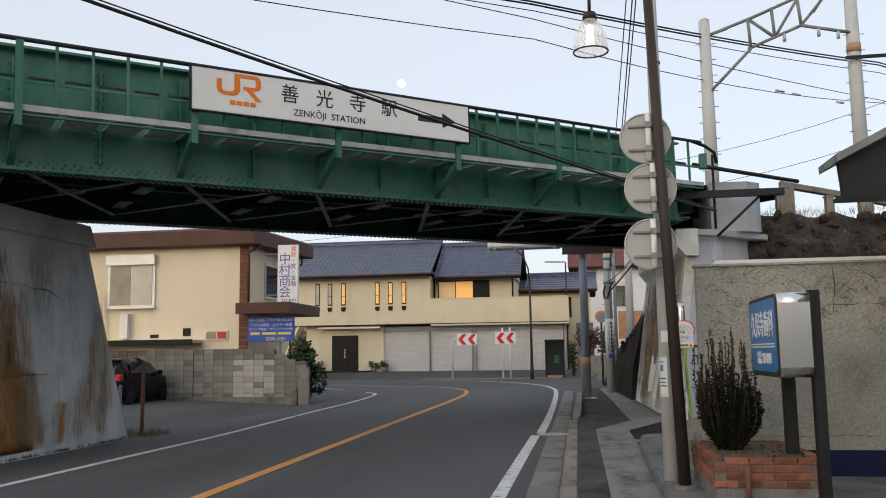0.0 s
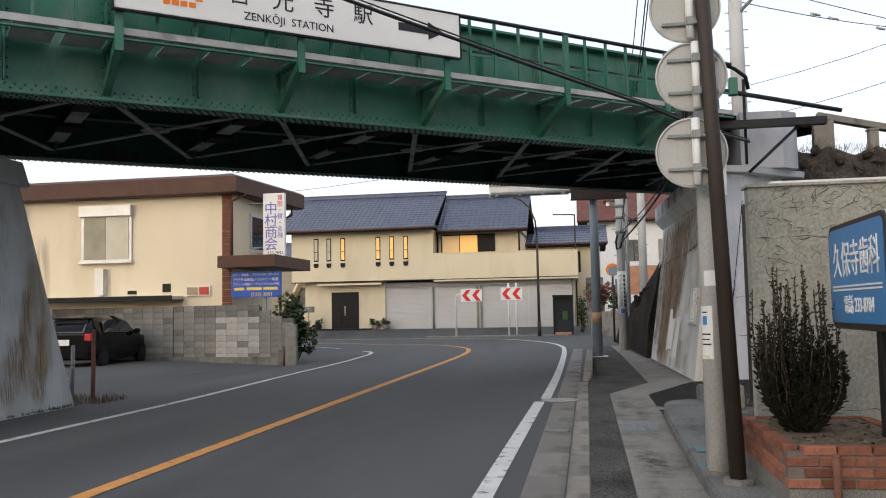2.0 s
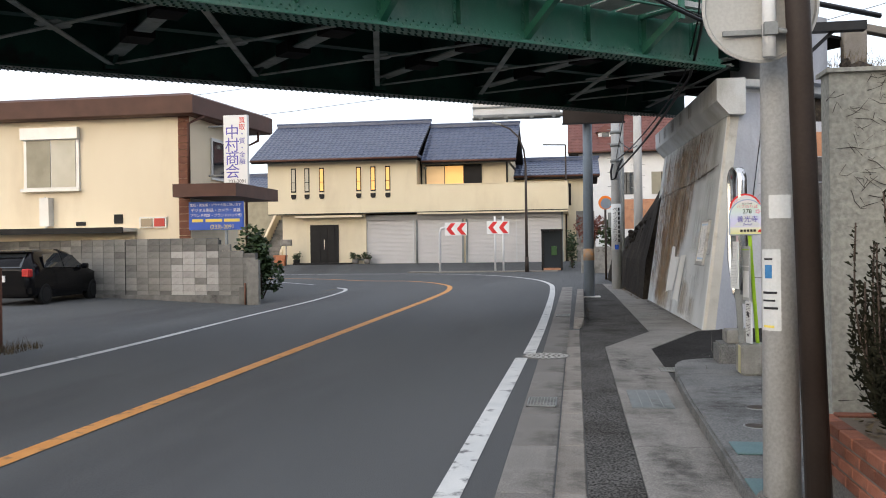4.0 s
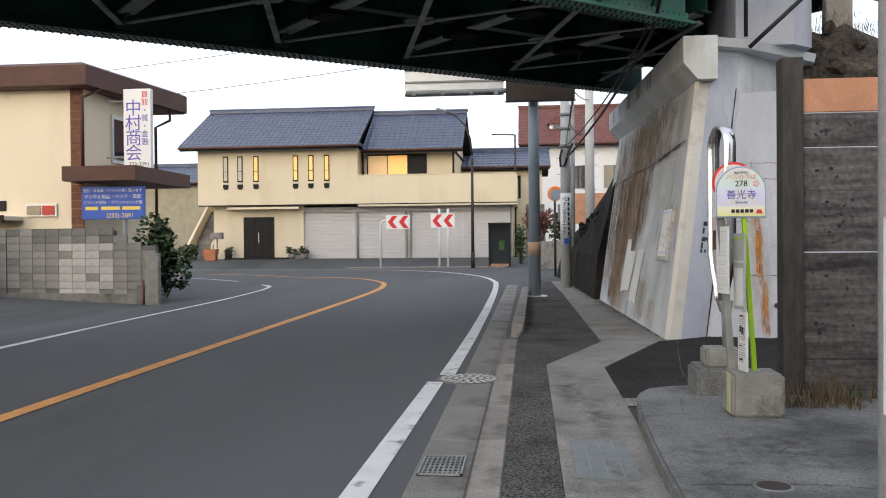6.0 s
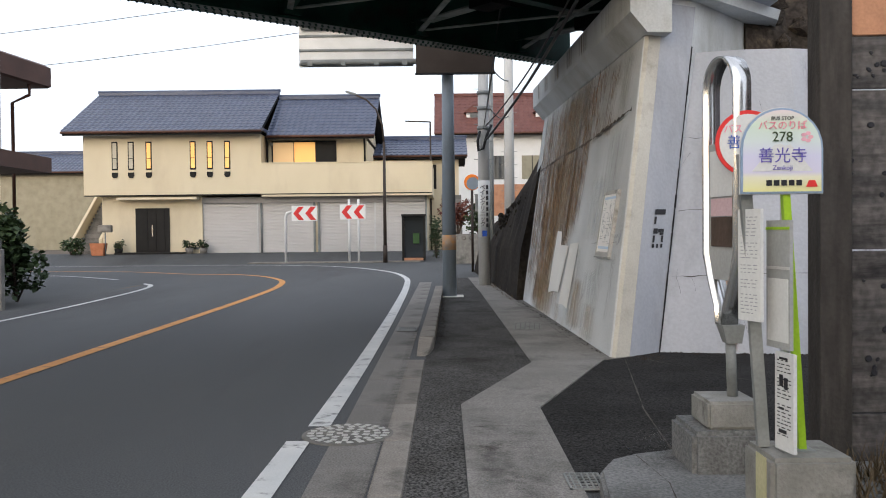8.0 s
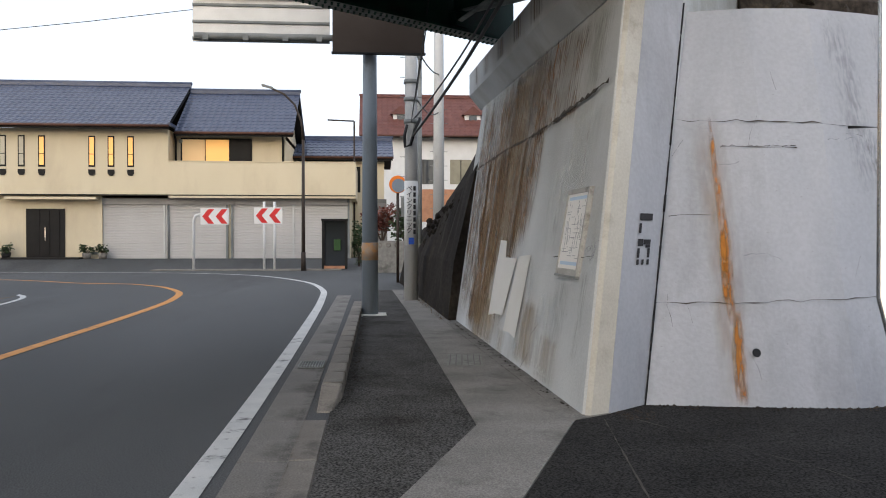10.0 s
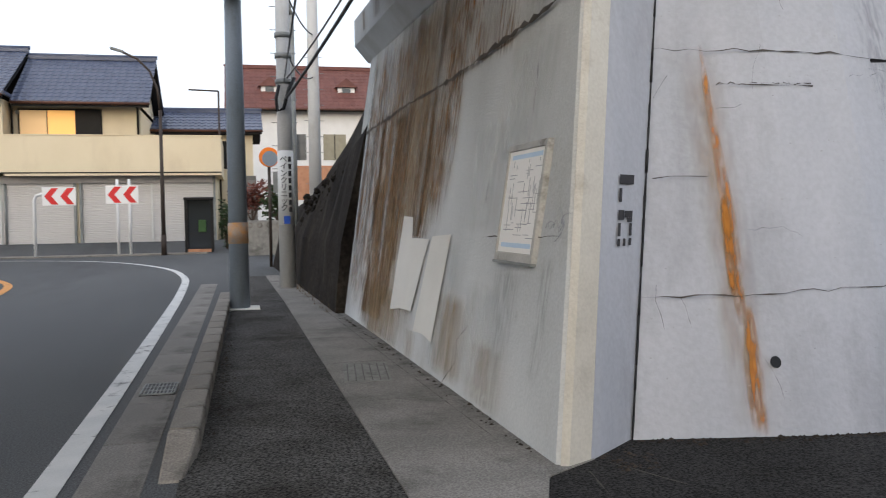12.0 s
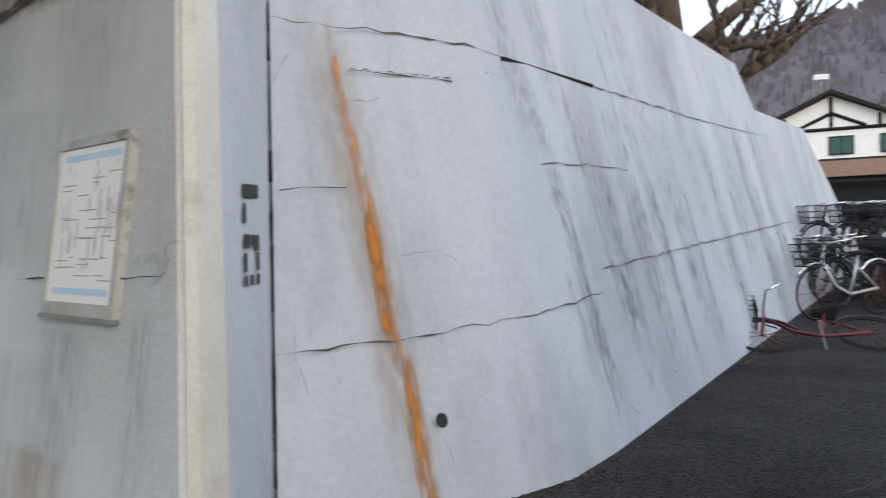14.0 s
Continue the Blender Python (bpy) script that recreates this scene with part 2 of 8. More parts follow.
# Distance haze is mixed into this tone, making the woods paler and purplish.
TWIG = surface("hazed winter woods", (0.085, 0.078, 0.09), (0.13, 0.115, 0.125), 0.05, 0.95, bump=0, grain=0.3)
CARPAINT = surface("black car paint", (0.006, 0.006, 0.007), (0.008, 0.008, 0.009), 2, 0.08, bump=0, spec=0.15, speck=0.0)
RUBBER = surface("black rubber", (0.015, 0.015, 0.015), (0.022, 0.022, 0.022), 5, 0.85, bump=0.1)
RUST = surface("rust stain", (0.42, 0.17, 0.035), (0.3, 0.13, 0.04), 3, 0.85, bump=0.1, stretch=(1, 1, 0.3))
RUSTPOST = surface("rusty post", (0.13, 0.06, 0.04), (0.2, 0.09, 0.06), 6, 0.8, bump=0.3)
PALEPATCH = surface("pale repair paint", (0.68, 0.67, 0.63), (0.74, 0.73, 0.69), 1.5, 0.8, bump=0.15)
GLASS = glass("dark window glass", (0.03, 0.035, 0.04))
# Sunset mirrored in the panes, put in as emission; no lamp behind them.
SUNSETGLASS = glow("pane glowing with reflected sunset", (0.95, 0.5, 0.14), 0.36)
PALEGLASS = surface("pale curtain behind glass", (0.45, 0.42, 0.33), (0.52, 0.49, 0.4), 2, 0.15, bump=0)
CURTAIN = surface("dim beige curtain behind glass", (0.24, 0.22, 0.16), (0.3, 0.28, 0.21), 2, 0.2, bump=0)
PAPER = surface("printed paper", (0.6, 0.61, 0.6), (0.66, 0.67, 0.66), 2, 0.6, bump=0)
PINK = surface("pink print", (0.75, 0.2, 0.28), (0.78, 0.25, 0.33), 2, 0.5, bump=0)
YELLOW = surface("yellow print", (0.75, 0.6, 0.1), (0.78, 0.64, 0.15), 2, 0.5, bump=0)
PURPLE = surface("purple print", (0.12, 0.1, 0.4), (0.14, 0.12, 0.44), 2, 0.5, bump=0)
PALEBLUE = surface("pale blue print", (0.45, 0.6, 0.75), (0.5, 0.64, 0.78), 2, 0.5, bump=0)
TEAL = surface("worn teal slab", (0.1, 0.17, 0.18), (0.14, 0.21, 0.22), 3, 0.8, bump=0.3)
TAILRED = surface("red tail lamp", (0.4, 0.02, 0.02), (0.45, 0.03, 0.03), 2, 0.2, bump=0)


# ---- mesh helpers ----
def bx(bm, x0, y0, z0, x1, y1, z1, m=None):
    v = [bm.verts.new(Vector(p) if m is None else m @ Vector(p)) for p in
         ((x0, y0, z0), (x1, y0, z0), (x1, y1, z0), (x0, y1, z0), (x0, y0, z1), (x1, y0, z1), (x1, y1, z1), (x0, y1, z1))]
    for f in ((3, 2, 1, 0), (4, 5, 6, 7), (0, 1, 5, 4), (1, 2, 6, 5), (2, 3, 7, 6), (3, 0, 4, 7)):
        bm.faces.new([v[i] for i in f])
    return bm


def rod(bm, a, b, r, r2=None, seg=12, smooth=True):
    a, b = Vector(a), Vector(b)
    r2 = r if r2 is None else r2
    q = (b - a).to_track_quat("Z", "Y")
    rings = []
    for p, rad in ((a, r), (b, r2)):
        rings.append([bm.verts.new(p + q @ Vector((rad * math.cos(2 * math.pi * i / seg), rad * math.sin(2 * math.pi * i / seg), 0))) for i in range(seg)])
    for i in range(seg):
        f = bm.faces.new((rings[0][i], rings[0][(i + 1) % seg], rings[1][(i + 1) % seg], rings[1][i]))
        f.smooth = smooth
    bm.faces.new(rings[0][::-1])
    bm.faces.new(rings[1])
    return bm


def tube(bm, pts, r, seg=8):
    """One continuous bent tube through the points."""
    P = [Vector(p) for p in pts]
    rings, ref = [], None
    for i, p in enumerate(P):
        d = (P[min(i + 1, len(P) - 1)] - P[max(i - 1, 0)]).normalized()
        if ref is None:
            ref = d.orthogonal().normalized()
        ref = (ref - d * ref.dot(d)).normalized()
        side = d.cross(ref)
        rings.append([p + (ref * math.cos(2 * math.pi * k / seg) + side * math.sin(2 * math.pi * k / seg)) * r for k in range(seg)])
    loft(bm, rings, smooth=True)
    return bm


def loft(bm, rings, close=True, caps=True, smooth=False):
    vs = [[bm.verts.new(p) for p in ring] for ring in rings]
    k = len(vs[0])
    for a, b in zip(vs, vs[1:]):
        for i in range(k if close else k - 1):
            f = bm.faces.new((a[i], a[(i + 1) % k], b[(i + 1) % k], b[i]))
            f.smooth = smooth
    if caps and close:
        bm.faces.new(vs[0][::-1])
        bm.faces.new(vs[-1])
    return bm


def prism(bm, pts, z0, z1):
    """A flat outline (counter-clockwise) drawn up from z0 to z1."""
    return loft(bm, [[(x, y, z0) for x, y in pts], [(x, y, z1) for x, y in pts]])


def plate(bm, pts, y0, y1):
    """An outline in x, z drawn through from y0 to y1."""
    return loft(bm, [[(x, y0, z) for x, z in pts], [(x, y1, z) for x, z in pts]])


def soften(bm, width, seg=2):
    bmesh.ops.recalc_face_normals(bm, faces=bm.faces[:])
    bmesh.ops.bevel(bm, geom=bm.edges[:], offset=width, segments=seg, affect="EDGES", clamp_overlap=True)
    return bm


def mesh_of(name, bm, material):
    bmesh.ops.recalc_face_normals(bm, faces=bm.faces[:])
    me = bpy.data.meshes.new(name)
    bm.to_mesh(me)
    bm.free()
    me.materials.append(material)
    return me


def part(name, bm, material, parent=None, label=""):
    ob = new(name, mesh_of(name, bm, material))
    if parent is not None:
        ob.parent = parent
    return tagged(ob, label)


def thing(name, x, y, z, rz=0.0, label="", category="", group="", ry=0.0):
    ob = new(name)
    ob.empty_display_size = 0.1
    ob.matrix_basis = pose(x, y, z, 0, ry, rz)
    return tagged(ob, label, category, group)


def setting(name, bm, material, label, category):
    return tagged(part(name, bm, material), label, category, kind="structure")


def B():
    return bmesh.new()


def letters(text, size, m, material, parent, label="", name="lettering", depth=0.004, align="CENTER", squeeze=1.0):
    """Text in the built-in font as a mesh; it reads along local x, upright along local y."""
    c = bpy.data.curves.new("text", "FONT")
    c.body, c.size, c.align_x, c.align_y, c.extrude, c.resolution_u = text, size, align, "CENTER", depth / 2, 3
    tmp = bpy.data.objects.new("text", c)
    me = bpy.data.meshes.new_from_object(tmp)
    bpy.data.objects.remove(tmp)
    me.transform(m @ Matrix.Diagonal((squeeze, 1, 1, 1)))
    me.materials.clear()
    me.materials.append(material)
    ob = new(name, me)
    ob.parent = parent
    return tagged(ob, label)


STAND = pose(0, 0, 0, 90)      # turns flat lettering upright, facing -y


# ---- ground and road ----
def gz(x, y):
    """Height of the ground: the verge falls a little to the west, the forecourt of the far house rises."""
    z = -0.12 * min(1.0, max(0.0, (-7.0 - x) / 2.0))
    z *= min(1.0, max(0.0, (46.0 - y) / 10.0))
    z += 0.16 * min(1.0, max(0.0, (-9.5 - x) / 4.0)) * min(1.0, max(0.0, (y - 17.5) / 2.0)) * min(1.0, max(0.0, (46.0 - y) / 10.0))
    return z + 0.42 * min(1.0, max(0.0, (y - 50.6) / 3.2))


def grid(name, xs, ys, drop, material, label, category):
    bm = B()
    vs = [[bm.verts.new((x, y, gz(x, y) + drop)) for y in ys] for x in xs]
    for i in range(len(xs) - 1):
        for j in range(len(ys) - 1):
            bm.faces.new((vs[i][j], vs[i + 1][j], vs[i + 1][j + 1], vs[i][j + 1]))
    return setting(name, bm, material, label, category)


def steps(a, b, k):
    return [a + (b - a) * i / k for i in range(k + 1)]


grid("ground", [-2500, -300, -80, -45] + steps(-30, 40, 35) + [80, 300, 2500], [-2500, -300, -60] + steps(-30, 50, 20) + steps(50.6, 53.8, 4) + [60, 100, 300, 2500],
     -0.04, EARTH, "bare earth reaching to the horizon", "ground")
grid("road", steps(-45, -9, 18) + [-8.5, -8, -7.5, -7] + steps(-6, 12, 9), steps(-25, 50.6, 40) + steps(50.8, 53.8, 8) + [56], 0.0, ASPHALT,
     "grey asphalt two-lane road bending away", "road")


def smooth_line(pts, k=8):
    out = []
    for i in range(len(pts) - 1):
        p0, p1, p2, p3 = (Vector(pts[max(0, min(len(pts) - 1, j))]) for j in (i - 1, i, i + 1, i + 2))
        for s in range(k):
            t = s / k
            out.append(0.5 * ((2 * p1) + (p2 - p0) * t + (2 * p0 - 5 * p1 + 4 * p2 - p3) * t * t + (3 * p1 - p0 - 3 * p2 + p3) * t ** 3))
    return out + [Vector(pts[-1])]


def ribbon(name, pts, width, lift, material, label):
    line = smooth_line(pts)
    bm = B()
    rows = []
    for i, p in enumerate(line):
        d = (line[min(i + 1, len(line) - 1)] - line[max(i - 1, 0)]).normalized()
        s = Vector((d.y, -d.x)) * width / 2
        rows.append([bm.verts.new((q.x, q.y, gz(q.x, q.y) + lift)) for q in (p - s, p + s)])
    for a, b in zip(rows, rows[1:]):
        bm.faces.new((a[0], a[1], b[1], b[0]))
    return setting(name, bm, material, label, "road marking")


ribbon("edge_line_1", [(-0.86, -20), (-0.85, 0), (-0.83, 8.6), (-0.765, 16.02)], 0.16, 0.006, WHITELINE, "worn white edge line painted on the road")
ribbon("edge_line_2", [(-0.69, 16.45), (-0.67, 20.4), (-0.7, 26), (-0.8, 32.3), (-1.05, 36.7), (-1.95, 41.0), (-4.1, 45.4), (-7.5, 47.9), (-12, 48.6), (-22, 48.8)],
       0.16, 0.006, WHITELINE, "worn white edge line curving with the road")
ribbon("edge_line_3", [(-6.9, -20), (-6.88, 0), (-6.85, 12), (-6.85, 16.8), (-7.1, 22.5), (-7.3, 28), (-7.95, 33.5), (-9.1, 36.6), (-11.2, 38.6), (-14.5, 39.8), (-26, 41)],
       0.14, 0.006, WHITELINE, "thin white edge line on the far lane")
ribbon("centre_line", [(-4.05, -20), (-4.05, 0), (-4.05, 17), (-4.05, 29), (-4.3, 33.6), (-4.95, 36.4), (-6.4, 39), (-9.5, 41.6), (-14, 43.2), (-26, 44)],
       0.17, 0.007, ORANGELINE, "orange no-overtaking centre line")
# flush footway: dark asphalt strip, concrete walk, yard, raised slab
setting("pavement_strip", prism(B(), [(0, -14), (0.33, -14), (0.34, 17.14), (1.12, 19.3), (1.0, 29.7), (0.87, 36), (0.2, 36), (0.2, 30.5), (0.07, 20.3), (0, 20.3)], -0.1, 0.012),
        PATCH, "coarse dark asphalt strip of the footway", "pavement")
setting("pavement_walk", prism(B(), [(0.343, -14), (0.95, -14), (0.96, 17), (1.9, 19.42), (2.25, 19.65), (1.85, 28.1), (1.5, 33), (1.45, 36), (0.873, 36), (1.003, 29.7), (1.123, 19.3), (0.343, 17.14)], -0.1, 0.016),
        CONC, "grey concrete walk of the footway", "pavement")
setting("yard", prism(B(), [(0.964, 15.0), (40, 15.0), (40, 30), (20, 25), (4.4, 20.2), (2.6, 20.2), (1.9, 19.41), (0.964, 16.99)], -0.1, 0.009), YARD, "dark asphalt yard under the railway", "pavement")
setting("slab", soften(prism(B(), [(0.86, -14), (9, -14), (9, 15.34), (1.56, 15.3), (1.3, 15.2), (1.14, 15.08), (1.04, 14.85), (0.99, 14.4), (0.95, 13.9), (0.91, 12.8), (0.87, 10.0)], -0.1, 0.12), 0.02), SLABMAT,
        "raised weathered concrete slab beside the footway", "pavement")

# ---- bridge abutments and walls ----
def skew(y, x0=2.1, y0=19.6):
    return x0 - 0.043 * (y - y0)


def abut_ring(z):
    return [(skew(28.1 - 0.1 * z) + 0.14 * z, 28.1 - 0.1 * z, z), (2.0 + 0.162 * z, 19.6 + 0.235 * z, z), (2.05 + 0.16 * z, 19.57 + 0.235 * z, z), (2.215 + 0.157 * z, 19.654 + 0.231 * z, z),
            (2.62 + 0.165 * z, 20.0 + 0.2 * z, z), (4.6, 22.1 + 0.05 * z, z), (6.5, 28.1, z)]


bm = B()
loft(bm, [abut_ring(-0.1), abut_ring(1.0), abut_ring(2.4), abut_ring(4.18)])
abutment = setting("abutment_wall", bm, ABUT, "tall battered concrete bridge abutment with stains", "abutment")
bm = B()
a1 = abut_ring(4.18)


def widen(r, d, z):
    return [(r[0][0] - d, r[0][1] + d, z), (r[1][0] - d, r[1][1] - d * 1.8, z), (r[2][0] - d * 0.6, r[2][1] - d * 2.2, z), (r[3][0], r[3][1] - d * 2.2, z), (r[4][0] + d * 0.7, r[4][1] - d * 2, z), (r[5][0] + d, r[5][1] - d * 2 - 0.3, z), (r[6][0], r[6][1], z)]


loft(bm, [widen(a1, 0.1, 4.18), widen(a1, 0.12, 4.3)])
loft(bm, [[(skew(y) + 0.14 * 3.7, y, 3.68), (skew(y) + 0.32, y, 3.92), (skew(y) + 0.32, y, 4.302), (skew(y) + 0.8, y, 4.302), (skew(y) + 0.8, y, 3.68)] for y in (20.25, 24.0, 28.0)])
part("bearing_shelf", bm, ABUT, abutment, "thick overhanging concrete cap")
bm = B()
prism(bm, [(3.3, 21.0), (4.15, 21.0), (4.5, 21.3), (4.5, 27), (3.3, 27)], 4.3, 5.5)
part("ballast_wall", bm, WHITEWALL, abutment, "white painted end wall above the cap")
bm = B()
c0, c1 = abut_ring(0.0), abut_ring(3.7)
loft(bm, [[(c0[2][0] - 0.035, c0[2][1] - 0.005, 0), (c0[2][0] + 0.01, c0[2][1] - 0.022, 0), (c0[3][0] + 0.01, c0[3][1] - 0.016, 0), (c0[3][0] - 0.02, c0[3][1] + 0.1, 0)],
          [(c1[2][0] - 0.035, c1[2][1] - 0.005, 3.7), (c1[2][0] + 0.01, c1[2][1] - 0.022, 3.7), (c1[3][0] + 0.01, c1[3][1] - 0.016, 3.7), (c1[3][0] - 0.02, c1[3][1] + 0.1, 3.7)]])
part("corner_band", bm, CREAMCONC, abutment, "cream painted corner band")
bm = B()
fr = []
for z in steps(0.0, 4.1, 10):
    r_ = abut_ring(z)
    a, b = Vector(r_[3]), Vector(r_[4])
    o = Vector(((b - a).y, -(b - a).x, 0)).normalized() * 0.02
    fr.append([a + o, b + o, b + o * 0.1, a + o * 0.1])
loft(bm, fr)
part("painted_face", bm, WHITEWALL, abutment, "lilac-white painted narrow face")

WING = [(2.62, 19.97), (3.8, 19.735), (4.35, 19.68), (4.95, 19.80), (10.0, 21.15), (17.8, 23.25), (23.0, 24.65)]


def wing_top(x):
    for (xa, za), (xb, zb) in zip([(2.6, 3.55), (8.0, 3.52), (12.5, 3.58), (13.1, 2.95), (18.4, 3.08), (21.9, 1.06)], [(8.0, 3.52), (12.5, 3.58), (13.1, 2.95), (18.4, 3.08), (21.9, 1.06), (23.0, 0.0)]):
        if xa <= x <= xb:
            return za + (zb - za) * (x - xa) / (xb - xa)
    return 0.0


def wing_at(x, z):
    """A point of the white wall's face at plan place x of its foot line, height z."""
    for (xa, ya), (xb, yb) in zip(WING, WING[1:]):
        if x <= xb or xb == 23.0:
            return Vector((x, ya + (yb - ya) * (x - xa) / (xb - xa) + 0.25 * z, z))


xs = [2.62, 2.95, 3.2, 3.5, 3.8, 4.05, 4.35, 4.65, 4.95, 5.5, 7, 8, 9.4, 11, 12.5, 12.8, 13.1, 14, 16, 17.8, 18.4, 19.5, 21, 21.9, 22.9]
bm = B()
rows = []
for x in xs:
    top = max(0.05, wing_top(x))
    x_top = x + 0.165 * top * max(0.0, (3.8 - x) / 1.18)
    col = [wing_at(x, -0.1), wing_at(x, top * 0.33) + Vector((x_top - x, 0, 0)) * 0.33, wing_at(x, top * 0.66) + Vector((x_top - x, 0, 0)) * 0.66, wing_at(x, top) + Vector((x_top - x, 0, 0))]
    back = [p + Vector((0, 0.8, 0)) for p in (col[3], col[0])]
    rows.append(col + [Vector((back[0].x, back[0].y, col[3].z)), Vector((back[1].x, back[1].y + 1.0, -0.1))])
loft(bm, rows)
wing = setting("wing_wall", bm, WHITEWALL, "long white painted retaining wall with rust streak and cracks", "wall")

# west pier
bm = B()
def pier_ring(z):
    f = 0.1 * z
    return [(-9.0 - f, 8.0, z), (-9.02 - f, 16.45 - 0.28 * z, z), (-13.0, 16.45 - 0.28 * z, z), (-13.0, 8.0, z)]
loft(bm, [pier_ring(-0.2), pier_ring(1.8), pier_ring(3.7)])
pier = setting("pier_wall", bm, ABUT, "battered concrete bridge pier with brown rust streaks", "pier")
bm = B()
p0 = pier_ring(3.7)
loft(bm, [[(p0[0][0] + 0.12, 7.9, 3.68), (p0[1][0] + 0.12, p0[1][1] + 0.12, 3.68), (-13, p0[1][1] + 0.12, 3.68), (-13, 7.9, 3.68)],
          [(p0[0][0] + 0.02, 7.9, 4.1), (p0[1][0] + 0.02, p0[1][1] + 0.05, 4.1), (-13, p0[1][1] + 0.05, 4.1), (-13, 7.9, 4.1)]])
part("cap", bm, ABUT, pier, "pale concrete cap")

# stucco garden wall
bm = B()
bx(bm, 1.42, 10.2, 0, 9.0, 10.36, 2.46)
stucco = setting("garden_wall", bm, STUCCO, "pale stucco garden wall with a crackled top", "wall")
part("coping", bx(B(), 1.4, 10.17, 2.46, 9.0, 10.4, 2.485), STUCCO, stucco)
part("base_band", bx(B(), 1.45, 10.185, 0.12, 9.0, 10.2, 0.40), NAVY, stucco, "navy painted base band")
part("rear_ledge", soften(bx(B(), 1.7, 10.7, 0.0, 9.0, 11.0, 2.58), 0.02), WHITEPAINT, stucco, "white painted ledge behind the wall")

# embankment carrying the line eastwards
bm = B()
ys_e = [(11.5, 2.2), (13, 3.0), (15.5, 3.3), (17.5, 4.0), (19.5, 4.3)]
emb = []
for i, x in enumerate(steps(4.3, 20, 40)):
    shift = 0.667 / 0.745 * 0.35 * (x - 4.3)
    emb.append([(x, 21.6 + 0.27 * (x - 4.3), 0), (x + 0.1 * math.sin(i * 2.1), 21.9 + 0.27 * (x - 4.3) + 0.12 * math.sin(i), 4.1),
                (x, 22.5 + 0.3 * (x - 4.3) + 0.2 * math.sin(i * 1.7), 4.92 + 0.1 * math.sin(i * 2.3)), (x, 23.6 + 0.45 * (x - 4.3), 5.1),
                (x, 32 + 0.6 * (x - 4.3), 5.1), (x, 36 + 0.6 * (x - 4.3), 0)])
loft(bm, emb)
setting("embankment", bm, ROCK, "dark earth and stone railway embankment", "embankment")
bm = B()
pr = random.Random(4)
bank = []
for i, y in enumerate(steps(27.4, 40, 16)):
    bank.append([(1.62 - 0.035 * (y - 27.4), y, -0.05), (1.75 - 0.03 * (y - 27.4) + pr.uniform(-.05, .05), y, 1.0), (2.15 - 0.02 * (y - 27.4) + pr.uniform(-.06, .06), y, 2.6 - 0.08 * (y - 27.4)),
                 (2.5, y, 3.7 - 0.16 * (y - 27.4)), (6.0, y, 3.8 - 0.16 * (y - 27.4)), (6.0, y, 0)])
loft(bm, bank)
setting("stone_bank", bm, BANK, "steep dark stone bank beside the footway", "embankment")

# ---- railway bridge ----
bridge = thing("railway_bridge", -5.63, 12.26, 0, 41.84, "green riveted plate-girder railway bridge over the road", "bridge", ry=-1.15)
S0, S1 = -9.0, 11.7
T0, T1 = -6.0, 16.2
def girder(name, y, s0, s1, face, mat_):
    g = part(name, bx(B(), s0, y, 4.34, s1, y + 0.02, 6.12), mat_, bridge, "green riveted girder web")
    part("lower_flange", bx(B(), s0, y - 0.16, 4.30, s1, y + 0.18, 4.335), mat_, g)
    part("upper_flange", bx(B(), s0, y - 0.16, 6.12, s1, y + 0.18, 6.16), mat_, g)
    part("flange_angle", bx(B(), s0, y - face * 0.03 - 0.015, 4.336, s1, y - face * 0.03 + 0.015, 4.47), mat_, g)
    s = math.ceil(s0 / 1.225) * 1.225
    while s < s1:
        bm = B()
        bx(bm, s - 0.012, y - 0.11 if face > 0 else y + 0.021, 4.47, s + 0.012, y - 0.001 if face > 0 else y + 0.13, 5.99)
        bx(bm, s - 0.07, y - 0.012 if face > 0 else y + 0.021, 4.47, s + 0.07, y - 0.001 if face > 0 else y + 0.032, 5.99)
        part("stiffener", bm, mat_, g)
        s += 1.225
    bm = B()
    def rivet(x, yy, z):
        r = 0.023
        d = -face * 0.02
        v = [bm.verts.new((x + r * math.cos(a), yy, z + r * math.sin(a))) for a in (0.4, 1.97, 3.54, 5.11)]
        tip = bm.verts.new((x, yy + d, z))
        for i in range(4):
            bm.faces.new((v[i], v[(i + 1) % 4], tip))
    s = s0 + 0.05
    f = y - face * 0.046
    while s < s1:
        rivet(s, f, 4.372)
        rivet(s + 0.05, f, 4.43)
        s += 0.12
    s = math.ceil(s0 / 1.225) * 1.225
    while s < s1:
        for k in range(12):
            for dx in (-0.045, 0.045):
                rivet(s + dx, y - (0.0125 if face > 0 else -0.033), 4.52 + k * 0.125)
        s += 1.225
    ob = part("rivets", bm, mat_, g)
    ob["kind"] = "stuff"
    under = part("flange_underside", bx(B(), s0, y - 0.155, 4.292, s1, y + 0.175, 4.299), BRACE if face < 0 else mat_, g, "riveted flange underside, paled as if lit on the far girder")
    bm = B()
    s = s0 + 0.06
    while s < s1:
        for k, yy in enumerate((y - 0.12, y - 0.05, y + 0.07, y + 0.14)):
            rod(bm, (s + 0.055 * (k % 2), yy, 4.291), (s + 0.055 * (k % 2), yy, 4.274), 0.022, 0.014, 5)
        s += 0.11
    part("underside_rivets", bm, GREENDARK, under)["kind"] = "stuff"
    return g
girder("near_girder", 0.8, S0, S1, 1, GREEN)
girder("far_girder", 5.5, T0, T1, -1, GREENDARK)
